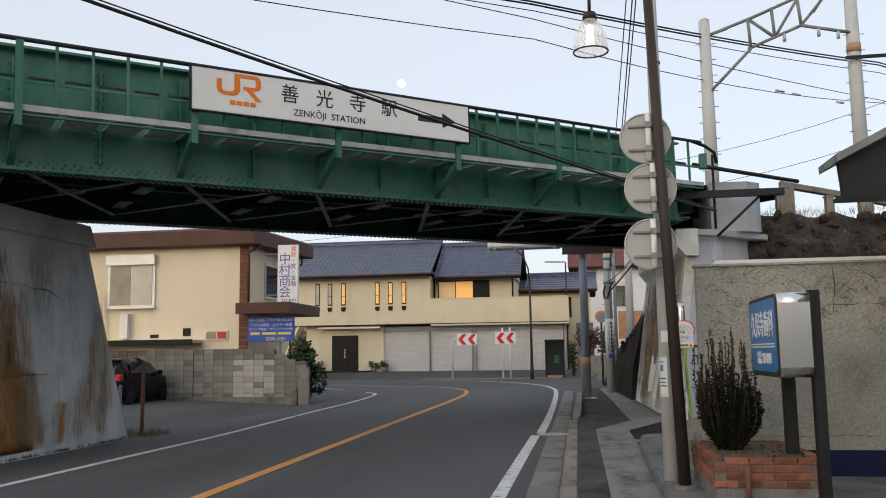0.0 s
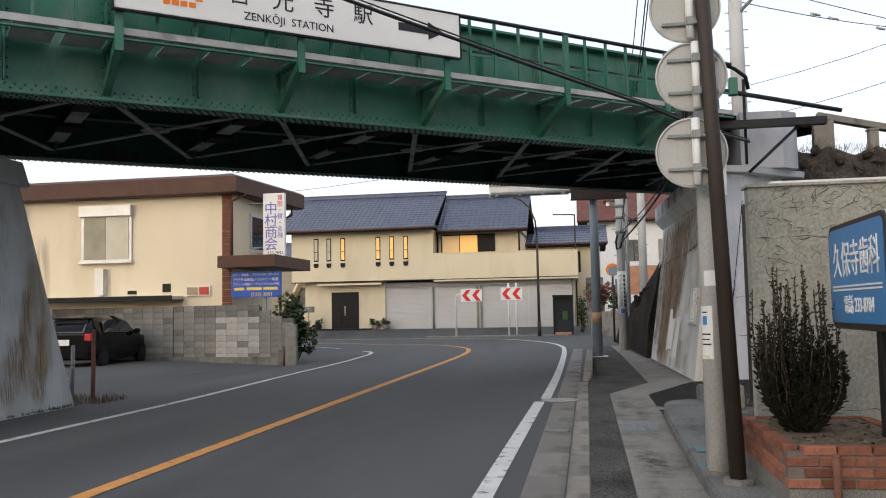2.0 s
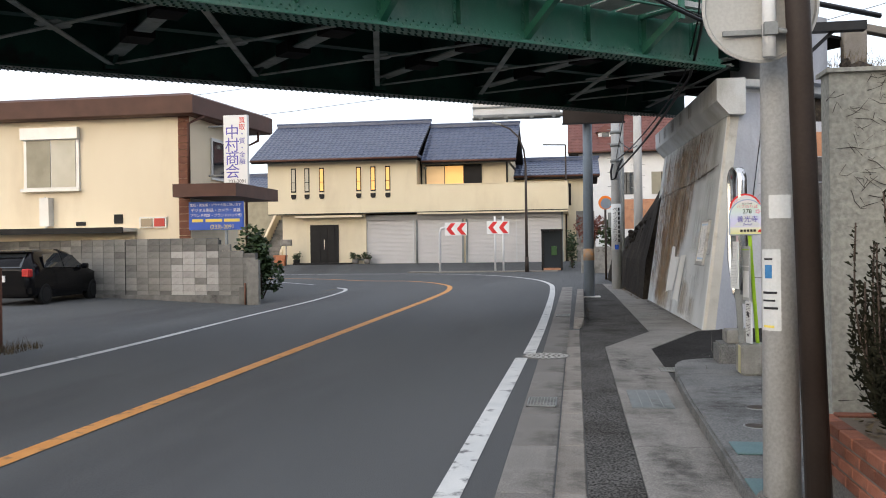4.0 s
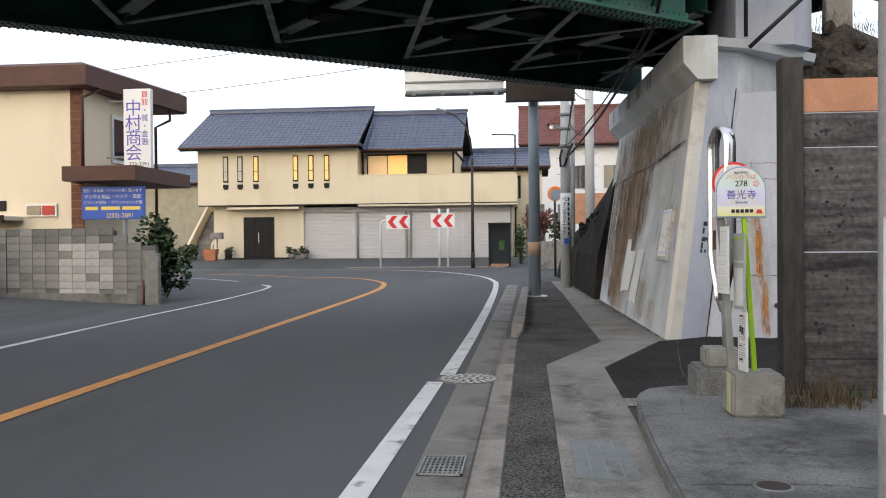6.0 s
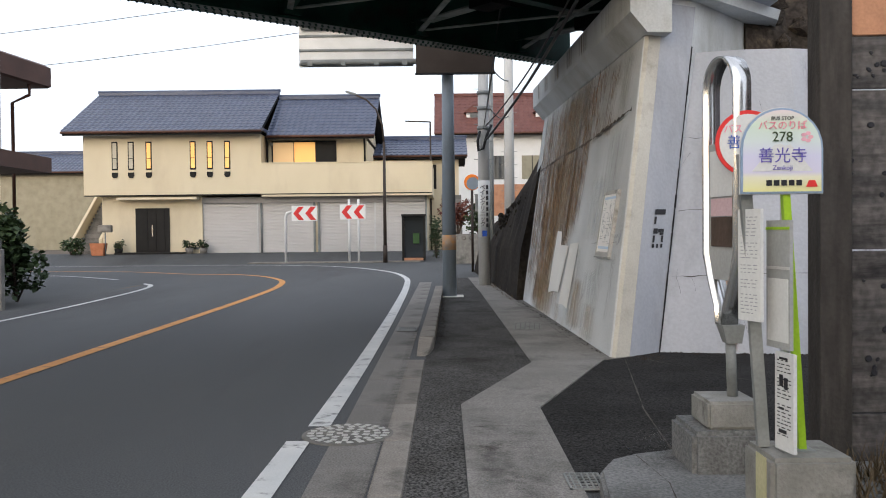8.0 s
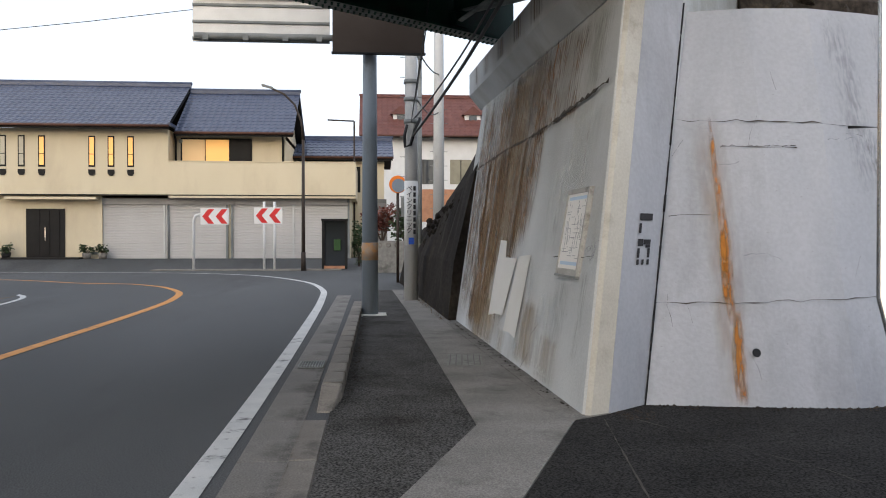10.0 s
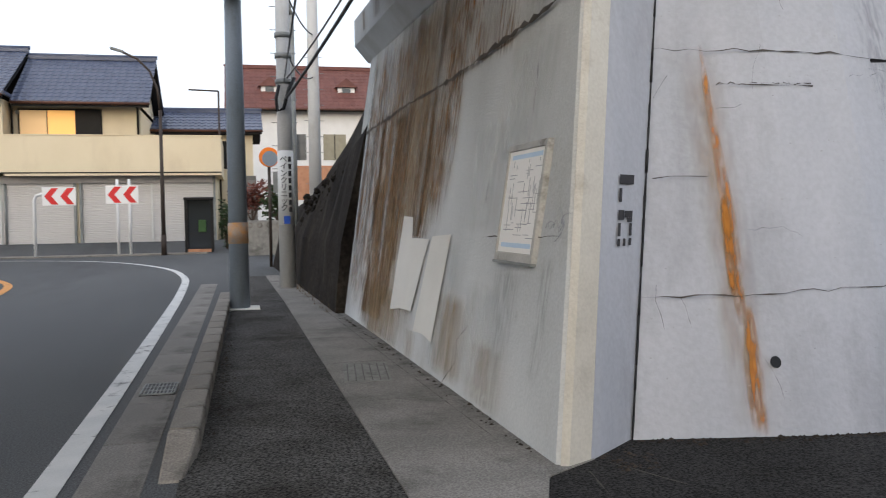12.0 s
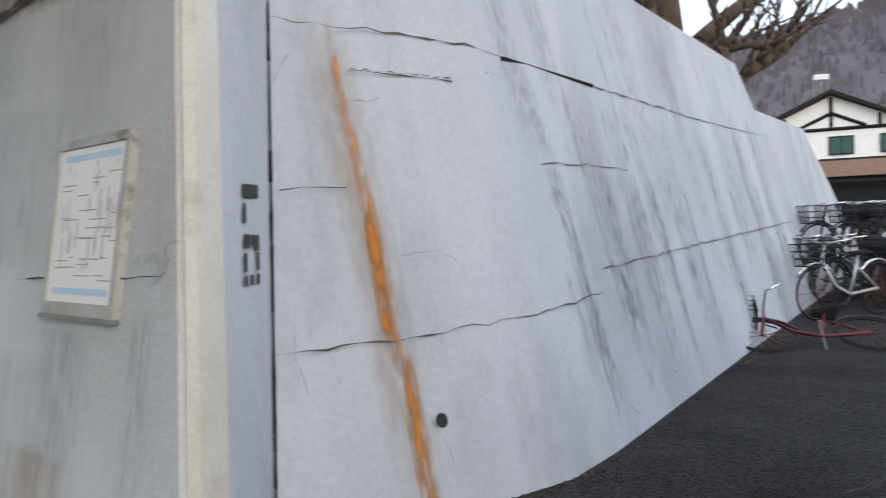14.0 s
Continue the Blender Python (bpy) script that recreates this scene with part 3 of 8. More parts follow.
# walkway on brackets outside the near girder
PANELGREY = surface("pale galvanised panel", (0.36, 0.37, 0.36), (0.46, 0.47, 0.46), 3, 0.5, bump=0.08, stain=(0.24, 0.245, 0.24), stain_scale=2.5)
part("walkway_edge", bx(B(), S0, -0.02, 5.0, S1, 0.02, 5.09), PANELGREY, bridge, "pale steel walkway edge")
part("walkway_edge", bx(B(), S0, -0.01, 4.94, S1, 0.05, 4.965), GREEN, bridge)
s = -7.35
while s < S1 - 0.3:
    part("walkway_panel", bx(B(), s + 0.06, 0.05, 5.0, s + 0.56, 0.76, 5.02), PANELGREY, bridge, "grey walkway panel")
    s += 0.61
for k in range(-3, 5):
    s = 2.45 * k
    bm = B()
    loft(bm, [[(s - 0.05, 0.0, 4.82), (s + 0.05, 0.0, 4.82), (s + 0.05, 0.0, 4.95), (s - 0.05, 0.0, 4.95)],
              [(s - 0.05, 0.78, 4.36), (s + 0.05, 0.78, 4.36), (s + 0.05, 0.78, 4.5), (s - 0.05, 0.78, 4.5)]])
    bx(bm, s - 0.05, 0.0, 4.95, s + 0.05, 0.78, 4.995)
    part("bracket", bm, GREEN, bridge)
    bm = B()
    bx(bm, s - 0.05, -0.07, 4.78, s + 0.05, -0.021, 6.0)
    part("main_post", bm, GREEN, bridge)
    for j in range(1, 5):
        q = s + 0.49 * j
        if q < S1 - 0.1:
            part("rail_post", bx(B(), q - 0.02, -0.01, 5.09, q + 0.02, 0.03, 6.0), GREEN, bridge)
part("top_rail", rod(B(), (S0, 0, 6.03), (S1, 0, 6.03), 0.035), BLACK, bridge, "black pipe handrail")
part("mid_rail", bx(B(), S0, 0.03, 5.42, S1, 0.05, 5.47), GREEN, bridge)
s = -7.3
while s < S1 - 0.5:
    part("conduit", rod(B(), (s + 0.08, 0.12, 5.5), (s + 0.43, 0.12, 5.5), 0.042, seg=8), BLACK, bridge, "short black cable cover")
    s += 0.49
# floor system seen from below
part("deck", bx(B(), S0, 0.83, 5.2, T1, 5.48, 5.26), DECKSHADE, bridge, "dark deck plate")
for k in range(-4, 7):
    s = 2.45 * k
    off = 3.9 if k >= 5 else 0.0
    bm = B()
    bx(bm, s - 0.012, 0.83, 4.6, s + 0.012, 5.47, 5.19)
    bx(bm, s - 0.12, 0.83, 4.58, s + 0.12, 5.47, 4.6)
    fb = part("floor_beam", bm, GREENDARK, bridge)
    for y0, y1 in ((0.98, 1.86), (2.45, 3.44), (4.06, 5.2)):
        part("flange_plate", bx(B(), s - 0.125, y0, 4.556, s + 0.125, y1, 4.579), BRACE, fb, "dusty flange plate paled as if lit")
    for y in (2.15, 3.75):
        part("stringer_seat", bx(B(), s - 0.2, y - 0.24, 4.5, s + 0.2, y + 0.24, 4.69), DECKSHADE, fb)
    bm = B()
    loft(bm, [[(s - 0.03, 5.1, 4.55), (s + 0.03, 5.1, 4.55), (s + 0.03, 5.1, 4.6), (s - 0.03, 5.1, 4.6)], [(s - 0.03, 5.47, 4.36), (s + 0.03, 5.47, 4.36), (s + 0.03, 5.47, 4.6), (s - 0.03, 5.47, 4.6)]])
    bx(bm, s - 0.14, 5.3, 4.36, s + 0.14, 5.46, 4.56)
    part("end_bracket", bm, GREENDARK, fb)
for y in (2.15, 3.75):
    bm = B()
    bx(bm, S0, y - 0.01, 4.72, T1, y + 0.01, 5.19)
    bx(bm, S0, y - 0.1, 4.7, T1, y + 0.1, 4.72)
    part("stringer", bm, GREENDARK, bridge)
for k in range(-4, 6):
    s = 2.45 * k
    for a, b_ in (((s, 0.95), (s + 2.45, 5.4)), ((s, 5.4), (s + 2.45, 0.95))):
        d = Vector((b_[0] - a[0], b_[1] - a[1], 0)).normalized() * 0
        ang = math.degrees(math.atan2(b_[1] - a[1], b_[0] - a[0]))
        ln = math.hypot(b_[0] - a[0], b_[1] - a[1])
        part("brace", bx(B(), 0, -0.045, 0, ln, 0.045, 0.02, pose(a[0], a[1], 4.42 if b_[1] > a[1] else 4.445, 0, 0, ang)), BRACE, bridge)
    part("gusset", prism(B(), [(s + 1.0, 3.1), (s + 1.225, 2.85), (s + 1.45, 3.1), (s + 1.45, 3.25), (s + 1.225, 3.5), (s + 1.0, 3.25)], 4.466, 4.478), BRACE, bridge)
    for y in (1.3, 3.0, 4.7):
        part("sleeper_tie", bx(B(), s + 0.35, y - 0.11, 5.06, s + 2.1, y + 0.11, 5.19), BRACE if y == 3.0 else GREENDARK, bridge)
# station sign hung on the walkway rail
sign = thing("station_sign", -5.63, 12.26, 0, 41.84, "wide white station sign with orange emblem and black arrow", "sign", ry=-1.15)
part("board", soften(bx(B(), -0.08, -0.16, 5.29, 5.08, -0.09, 5.97), 0.008, 1), SIGNWHITE, sign)
bm = B()
for a in ((-0.1, -0.17, 5.27, 5.1, -0.08, 5.289), (-0.1, -0.17, 5.971, 5.1, -0.08, 5.99), (-0.1, -0.17, 5.289, -0.081, -0.08, 5.971), (5.081, -0.17, 5.289, 5.1, -0.08, 5.971)):
    bx(bm, *a)
part("frame", bm, BLACK, sign, "thin dark frame")
for i, ch in enumerate("善光寺駅"):
    letters(ch, 0.33, pose(1.53 + 0.62 * i, -0.164, 5.71, 90), INK, sign, depth=0.006)
letters("ZENKŌJI  STATION", 0.155, pose(2.25, -0.164, 5.43, 90), INK, sign, depth=0.006)
part("arrow", plate(B(), [(3.98, 5.58), (4.5, 5.58), (4.5, 5.5), (4.78, 5.64), (4.5, 5.78), (4.5, 5.7), (3.98, 5.7)], -0.166, -0.16), INK, sign, "black arrow")
def emblem_stroke(bm, pts):
    plate(bm, [(0.31 + 0.72 * u, 5.5 + 0.44 * v) for u, v in pts], -0.166, -0.16)
bm = B()
emblem_stroke(bm, [(0, 0.74), (0, 0.38), (0.04, 0.24), (0.14, 0.17), (0.36, 0.17), (0.47, 0.22), (0.52, 0.36), (0.52, 1.0), (0.395, 1.0), (0.395, 0.42), (0.37, 0.34), (0.3, 0.31), (0.18, 0.31), (0.13, 0.35), (0.11, 0.44), (0.11, 0.74)])
emblem_stroke(bm, [(0.521, 0.86), (0.86, 0.86), (0.88, 0.82), (0.88, 0.6), (0.86, 0.56), (0.6, 0.56), (0.6, 0.43), (0.88, 0.43), (0.97, 0.5), (1.0, 0.62), (1.0, 0.82), (0.96, 0.95), (0.88, 1.0), (0.521, 1.0)])
emblem_stroke(bm, [(0.66, 0.429), (0.88, 0.06), (1.02, 0.06), (0.8, 0.429)])
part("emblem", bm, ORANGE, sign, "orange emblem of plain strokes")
bm = B()
for i in range(4):
    plate(bm, [(0.52 + 0.11 * i, 5.43), (0.61 + 0.11 * i, 5.43), (0.61 + 0.11 * i, 5.5), (0.52 + 0.11 * i, 5.5)], -0.165, -0.16)
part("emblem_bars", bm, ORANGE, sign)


# ---- far cream house ----
SHUTTERDARK = surface("dull grey shutter box", (0.33, 0.315, 0.3), (0.38, 0.36, 0.345), 1.5, 0.6, bump=0.05)
SHUTTERS = [(-12.4, -9.57), (-9.53, -6.66), (-6.31, -3.47), (-3.43, -0.86)]
house = thing("cream_house", -9.0, 54, 0.42, 0, "two-storey cream house with blue-grey tiled roof and shutters", "house")
HZ = 0.42
def hp(name, x0, y0, z0, x1, y1, z1, mat_, label="", parent=None):
    return part(name, bx(B(), x0 + 9, y0 - 54, z0 - HZ, x1 + 9, y1 - 54, z1 - HZ), mat_, parent or house, label)
hp("lower_wall", -17.6, 54.55, 0.3, -12.4, 62, 3.44, CREAM)
hp("lower_wall", -12.4, 54.72, 0.3, -0.7, 62, 3.3, CREAM)
up = hp("upper_wall", -18.3, 54, 3.45, -9.2, 62, 6.5, CREAM, "cream rendered upper wall")
hp("upper_wall", -9.2, 55.3, 4.0, -3.9, 62, 6.45, CREAM)
hp("floor_slab", -9.2, 54.0, 3.3, -0.45, 62, 3.5, CREAM)
bal = hp("balcony", -9.2, 54, 3.5, -0.45, 54.15, 5.0, CREAM, "cream balcony parapet")
hp("balcony", -0.6, 54.15, 3.5, -0.45, 60, 5.0, CREAM)
hp("coping", -9.2, 53.97, 5.0, -0.42, 54.18, 5.04, CREAM, parent=bal)
# dark strip that draws the overhang's shadow along the front
hp("shadow_band", -18.3, 53.98, 3.40, -0.45, 54.3, 3.448, DARKDOOR, "dark strip standing in for the shadow under the upper storey")
hp("gutter", -12.4, 54.6, 3.1, -0.8, 54.71, 3.29, BROWN)
for x in (-16.68, -15.85, -14.94, -12.68, -11.81, -10.92):
    w = hp("window", x - 0.15, 53.97, 4.72, x + 0.15, 54.0, 6.17, DARKDOOR)
    hp("pane", x - 0.1, 53.955, 4.8, x + 0.1, 53.969, 6.1, SUNSETGLASS if x > -15 else PALEGLASS, parent=w)
    hp("glazing_bar", x - 0.1, 53.945, 5.3, x + 0.1, 53.954, 5.33, DARKDOOR, parent=w)
    bm = B()
    plate(bm, [(x + 9 - 0.15, 4.6 - HZ), (x + 9 - 0.15, 4.42 - HZ), (x + 9 - 0.08, 4.32 - HZ), (x + 9 + 0.08, 4.32 - HZ), (x + 9 + 0.15, 4.42 - HZ), (x + 9 + 0.15, 4.6 - HZ)], -0.06, 0)
    part("ornament", bm, DARKDOOR, house, "dark rounded bracket below the window")
win = hp("wide_window", -8.9, 55.24, 4.95, -5.5, 55.3, 6.25, DARKDOOR)
# first pane: weaker emission for the paler sunset reflection
hp("pane", -8.82, 55.21, 5.0, -7.75, 55.239, 6.18, glow("pane glowing with faint sunset", (0.75, 0.5, 0.24), 0.2), parent=win)
hp("pane", -7.7, 55.21, 5.0, -6.6, 55.239, 6.18, SUNSETGLASS, parent=win)
hp("shutter_panel", -6.5, 55.19, 4.98, -5.55, 55.239, 6.22, DARKDOOR, parent=win)
ent = hp("front_door", -15.85, 54.48, 0.5, -14.1, 54.55, 2.78, DARKDOOR, "dark bronze double front door")
for x in (-15.4, -14.95, -14.5):
    hp("door_panel", x - 0.17, 54.45, 0.6, x + 0.17, 54.479, 2.68, DARKDOOR, parent=ent)
hp("handle", -14.98, 54.40, 1.3, -14.93, 54.449, 1.9, CHROME, parent=ent)
hp("step", -16.7, 53.7, 0.3, -13.2, 54.5, 0.5, DARKDOOR, "dark entrance step")
hp("shutter_box", SHUTTERS[0][0], 54.56, 3.0, SHUTTERS[-1][1], 54.66, 3.3, SHUTTERDARK, "grey shutter housing under the balcony")
for x in (SHUTTERS[0][0] - 0.06, SHUTTERS[1][1] + 0.06, SHUTTERS[2][0] - 0.06, SHUTTERS[3][1] + 0.06):
    hp("shutter_post", x - 0.05, 54.58, 0.35, x + 0.05, 54.7, 3.3, STEELGREY)
for x in (SHUTTERS[0][1], SHUTTERS[2][1]):
    hp("shutter_rail", x - 0.02, 54.63, 0.35, x + 0.06, 54.69, 3.0, ALU)
hp("sill", SHUTTERS[0][0], 54.5, 0.3, SHUTTERS[-1][1], 54.72, 0.38, KERB)
hp("entrance_canopy", -16.6, 53.9, 3.2, -12.5, 54.55, 3.32, CREAM, "thin cream canopy over the entrance")
hp("air_vent", -12.9, 54.5, 0.62, -12.55, 54.55, 0.74, STEELGREY)
part("wall_lamp", rod(B(), (0.12, 1.27, 5.72), (0.12, 1.12, 5.66), 0.06, 0.1, 10), STEELGREY, house)
for x0, x1 in SHUTTERS:
    bm = B()
    z, prof = 0.35, []
    while z < 3.05:
        prof += [(0.70, z), (0.68, z + 0.012), (0.68, z + 0.062), (0.70, z + 0.074)]
        z += 0.078
    prof += [(0.6, z), (0.6, z + 0.03), (0.76, z + 0.03), (0.76, 0.35)]
    loft(bm, [[(x + 9, y, z - HZ) for y, z in prof] for x in (x0, x1)])
    part("roller_shutter", bm, SHUTTER, house, "grey slatted roller shutter")
part("downpipe", rod(B(), (-0.35, 0.62, 0), (-0.35, 0.62, 2.9), 0.05), STEELGREY, house)
part("downpipe", tube(B(), [(-0.1, 0.8, 6.0), (-0.1, 1.1, 5.7), (-0.1, 1.1, 4.5)], 0.05), DARKDOOR, house)
part("downpipe", tube(B(), [(5.0, 1.0, 5.9), (5.0, 1.2, 5.6), (5.0, 1.2, 4.5)], 0.05), DARKDOOR, house)


def tiled_roof(parent, x0, x1, y0, z0, y1, z1, y2, dx, mat_, rows=12, cols=0):
    """A gabled roof of rolled tile courses, eave at y0 z0, ridge at y1 z1, back eave at y2."""
    cols = cols or int((x1 - x0) / 0.3)
    n = 3
    bm = B()
    for r in range(rows):
        ta, tb = r / rows, (r + 1) / rows + 0.02
        line_a, line_b = [], []
        for i in range(cols * n + 1):
            x = x0 + (x1 - x0) * i / (cols * n)
            h = (0.045, 0.01, 0.025)[i % 3]
            line_a.append((x, y0 + (y1 - y0) * ta, z0 + (z1 - z0) * ta + h + 0.035))
            line_b.append((x, y0 + (y1 - y0) * tb, z0 + (z1 - z0) * tb + h))
        low = [(x, y, z - 0.06) for x, y, z in line_a]
        loft(bm, [low, line_a, line_b], close=False)
    part("roof_tiles", bm, mat_, parent, "blue-grey tile courses")
    bm = B()
    plate_pts = [(y0 + 0.05, z0 - 0.12), (y1, z1 - 0.08), (y2, z0 - 0.12), (y2, z0 - 0.2), (y1, z1 - 0.2), (y0 + 0.05, z0 - 0.2)]
    loft(bm, [[(x0 + 0.04, y, z) for y, z in plate_pts], [(x1 - 0.04, y, z) for y, z in plate_pts]])
    part("roof_underside", bm, DARKDOOR, parent)
    bm = B()
    loft(bm, [[(x0, y1, z1), (x0, y2, z0), (x0, y2, z0 - 0.1), (x0, y1, z1 - 0.1)], [(x1, y1, z1), (x1, y2, z0), (x1, y2, z0 - 0.1), (x1, y1, z1 - 0.1)]])
    part("rear_slope", bm, mat_, parent)
    bm = B()
    bx(bm, x0, y1 - 0.12, z1, x1, y1 + 0.12, z1 + 0.16)
    rod(bm, (x0 - 0.05, y1, z1 + 0.19), (x1 + 0.05, y1, z1 + 0.19), 0.09, seg=8)
    part("ridge", bm, mat_, parent, "built-up ridge of tiles")
    part("eave_gutter", rod(B(), (x0, y0 - 0.05, z0 - 0.05), (x1, y0 - 0.05, z0 - 0.05), 0.06, seg=8), BROWN, parent)


tiled_roof(house, -10.1, 0.0, -0.75, 6.62 - HZ, 4.2, 9.2 - HZ, 9.0, 0, TILE, 14)
tiled_roof(house, 0.02, 5.6, 0.35, 6.45 - HZ, 4.0, 8.85 - HZ, 8.5, 0, TILE, 12)
hp("verge", -9.06, 53.3, 6.6, -8.95, 58.0, 6.75, TILE)
bm = B()
loft(bm, [[(5.1, 1.3, 6.25 - HZ), (5.1, 4.0, 8.6 - HZ), (5.1, 8, 6.25 - HZ)], [(5.0, 1.3, 6.25 - HZ), (5.0, 4.0, 8.6 - HZ), (5.0, 8, 6.25 - HZ)]])
part("gable", bm, CREAM, house)
# right annex and outside stairs
annex = thing("house_annex", -0.5, 60, -0.3, 0, "small cream annex with a tiled roof", "house")
part("wall", bx(B(), -3.6, 0, 0, 1.5, 5, 5.9), CREAM, annex)
part("window", bx(B(), -2.4, -0.04, 4.3, -0.6, 0.0, 5.5), SUNSETGLASS, annex, "window glowing with reflected sunset")
part("window_frame", bx(B(), -0.58, -0.05, 4.2, 0.2, 0.0, 5.6), DARKDOOR, annex)
tiled_roof(annex, -4.2, 2.0, -0.7, 6.1, 2.5, 7.3, 5.5, 0, TILE, 6)
st = thing("outside_stairs", 0.5, 54.6, 0.3, 0, "grey concrete outside stairs climbing beside the house", "stairs")
for i in range(14):
    part("step", bx(B(), -0.5, 0.28 * i, 0, 0.6, 0.28 * (i + 1) - 0.002, 0.3 + 0.22 * i), CONC, st)
st = thing("outside_stairs", 0, 0, 0, 0, "cream-walled outside stairs at the house corner", "stairs")
for i in range(13):
    part("step", bx(B(), -19.2, 55.0 + 0.28 * i, 0.3, -18.0, 55.0 + 0.28 * (i + 1) - 0.002, 0.6 + 0.22 * i), CONC, st)
bm = B()
loft(bm, [[(-17.95, 54.9, 0.3), (-17.95, 54.9, 1.2), (-17.95, 59, 4.3), (-17.95, 59, 0.3)], [(-17.8, 54.9, 0.3), (-17.8, 54.9, 1.2), (-17.8, 59, 4.3), (-17.8, 59, 0.3)]])
loft(bm, [[(-19.4, 54.9, 0.3), (-19.4, 54.9, 1.2), (-19.4, 59, 4.3), (-19.4, 59, 3.3)], [(-19.25, 54.9, 0.3), (-19.25, 54.9, 1.2), (-19.25, 59, 4.3), (-19.25, 59, 3.3)]])
part("parapet", bm, CREAM, st)

# far houses
red = thing("red_roofed_house", 4.5, 76, 0.4, 0, "white house with a brown-red tiled roof and dormers", "house")
part("wall", bx(B(), -4.2, 0, 0, 9, 8, 8.6), WHITEPAINT, red)
tiled_roof(red, -5.1, 9.6, -0.8, 8.5, 3.5, 11.9, 9, 0, REDTILE, 12, 36)
for x in (-2.0, 3.4):
    d = part("dormer", bx(B(), x - 0.6, 0.9, 9.4, x + 0.6, 2.6, 10.3), WHITEPAINT, red)
    part("dormer_window", bx(B(), x - 0.3, 0.86, 9.6, x + 0.3, 0.9, 10.2), GLASS, d)
    bm = B()
    loft(bm, [[(x - 0.8, 0.7, 10.25), (x, 0.7, 10.9), (x + 0.8, 0.7, 10.25)], [(x - 0.8, 3, 10.25), (x, 3, 10.9), (x + 0.8, 3, 10.25)]])
    part("dormer_roof", bm, REDTILE, d)
for x, z in ((-0.4, 5.0), (2.4, 5.0)):
    w = part("window", bx(B(), x - 0.8, -0.05, z, x + 0.8, 0, z + 1.8), CURTAIN if x > 0 else GLASS, red)
    part("window_frame", bx(B(), x - 0.03, -0.08, z, x + 0.03, -0.05, z + 1.8), DARKDOOR, w)
part("timber_panel", bx(B(), -0.9, -0.03, 2.2, 2.8, 0.0, 4.6), TAN, red)
tan = thing("tan_house", -27, 72, 0.3, 0, "tan house with a blue-grey tiled roof", "house")
part("wall", bx(B(), -6, 0, 0, 5, 8, 5.6), CURTAIN, tan)
tiled_roof(tan, -6.5, 5.4, -0.6, 5.7, 3.5, 7.3, 8, 0, TILE, 7)
w = part("window", bx(B(), 2.6, -0.05, 3.6, 3.7, 0.0, 5.0), GLASS, tan)
part("window_frame", bx(B(), 3.12, -0.09, 3.6, 3.18, -0.05, 5.0), BROWN, w)

# ---- west shop building ----
shop = thing("shop_building", -11.2, 28.5, -0.12, 0, "cream flat-roofed shop building with a brown fascia", "building")
def sp(name, x0, y0, z0, x1, y1, z1, mat_, label="", parent=None):
    return part(name, bx(B(), x0 + 11.2, y0 - 28.5, z0 + 0.12, x1 + 11.2, y1 - 28.5, z1 + 0.12), mat_, parent or shop, label)
sp("front_wall", -24, 28.5, -0.1, -11.2, 32, 5.4, SHOPCREAM, "cream rendered wall")
bm = B()
def roof_ring(o, z):
    return [(-24.5 + 11.2, -0.35 - o, z + 0.12), (0.2 + o, -0.35 - o, z + 0.12), (0.75 + o, 4.6, z + 0.12), (-24.5 + 11.2, 4.6, z + 0.12)]
loft(bm, [roof_ring(0.0, 5.36), roof_ring(0.1, 5.4), roof_ring(0.1, 5.9), roof_ring(-0.1, 6.0)])
part("roof_fascia", bm, BROWN, shop, "deep brown roof fascia")
bm = B()
for i in range(26):
    bx(bm, -0.36, -0.03, 0.1 + i * 0.21, -0.02, -0.005, 0.3 + i * 0.21)
part("brick_pilaster", bm, BROWNBRICK, shop, "brown brick corner pilaster")
def framed_window(x0, z0, x1, z1):
    w = sp("window", x0, 28.42, z0, x1, 28.5, z1, ALU, "pale framed window with a shutter box")
    sp("pane", x0 + 0.1, 28.40, z0 + 0.1, (x0 + x1) / 2 - 0.02, 28.419, z1 - 0.32, CURTAIN, parent=w)
    sp("pane", (x0 + x1) / 2 + 0.02, 28.40, z0 + 0.1, x1 - 0.1, 28.419, z1 - 0.32, PALEGLASS, parent=w)
    sp("shutter_box", x0 - 0.03, 28.28, z1 - 0.3, x1 + 0.03, 28.43, z1 + 0.05, ALU, parent=w)
    sp("sill", x0 - 0.05, 28.3, z0 - 0.03, x1 + 0.05, 28.43, z0 + 0.06, ALU, parent=w)
framed_window(-16.5, 3.27, -14.7, 5.1)
framed_window(-20.4, 3.27, -18.6, 5.1)
for x0, z0, x1, z1 in ((-14.85, 2.2, -14.55, 2.32), (-13.62, 2.25, -13.35, 2.52)):
    sp("vent", x0, 28.46, z0, x1, 28.499, z1, DARKDOOR, "small dark vent opening")
w = sp("small_window", -12.8, 28.44, 2.1, -11.95, 28.5, 2.42, ALU)
sp("pane", -12.75, 28.42, 2.14, -12.38, 28.439, 2.38, GLASS, parent=w)
sp("pane", -12.33, 28.42, 2.14, -12.0, 28.439, 2.38, TAILRED, parent=w)
sp("canopy", -24, 27.7, 2.0, -12.9, 28.5, 2.1, ALU, "thin metal canopy over the ground floor")
sp("canopy_edge", -24, 27.66, 1.95, -12.9, 27.7, 2.12, DARKDOOR)
sp("boiler", -15.9, 28.25, 2.2, -15.6, 28.5, 3.05, ALU, "wall-mounted boiler with pipes")
part("boiler_pipe", tube(B(), [(-4.6, -0.1, 3.2), (-4.6, -0.1, 2.9), (-4.4, -0.15, 2.4), (-4.7, -0.1, 2.2)], 0.03), ALU, shop)
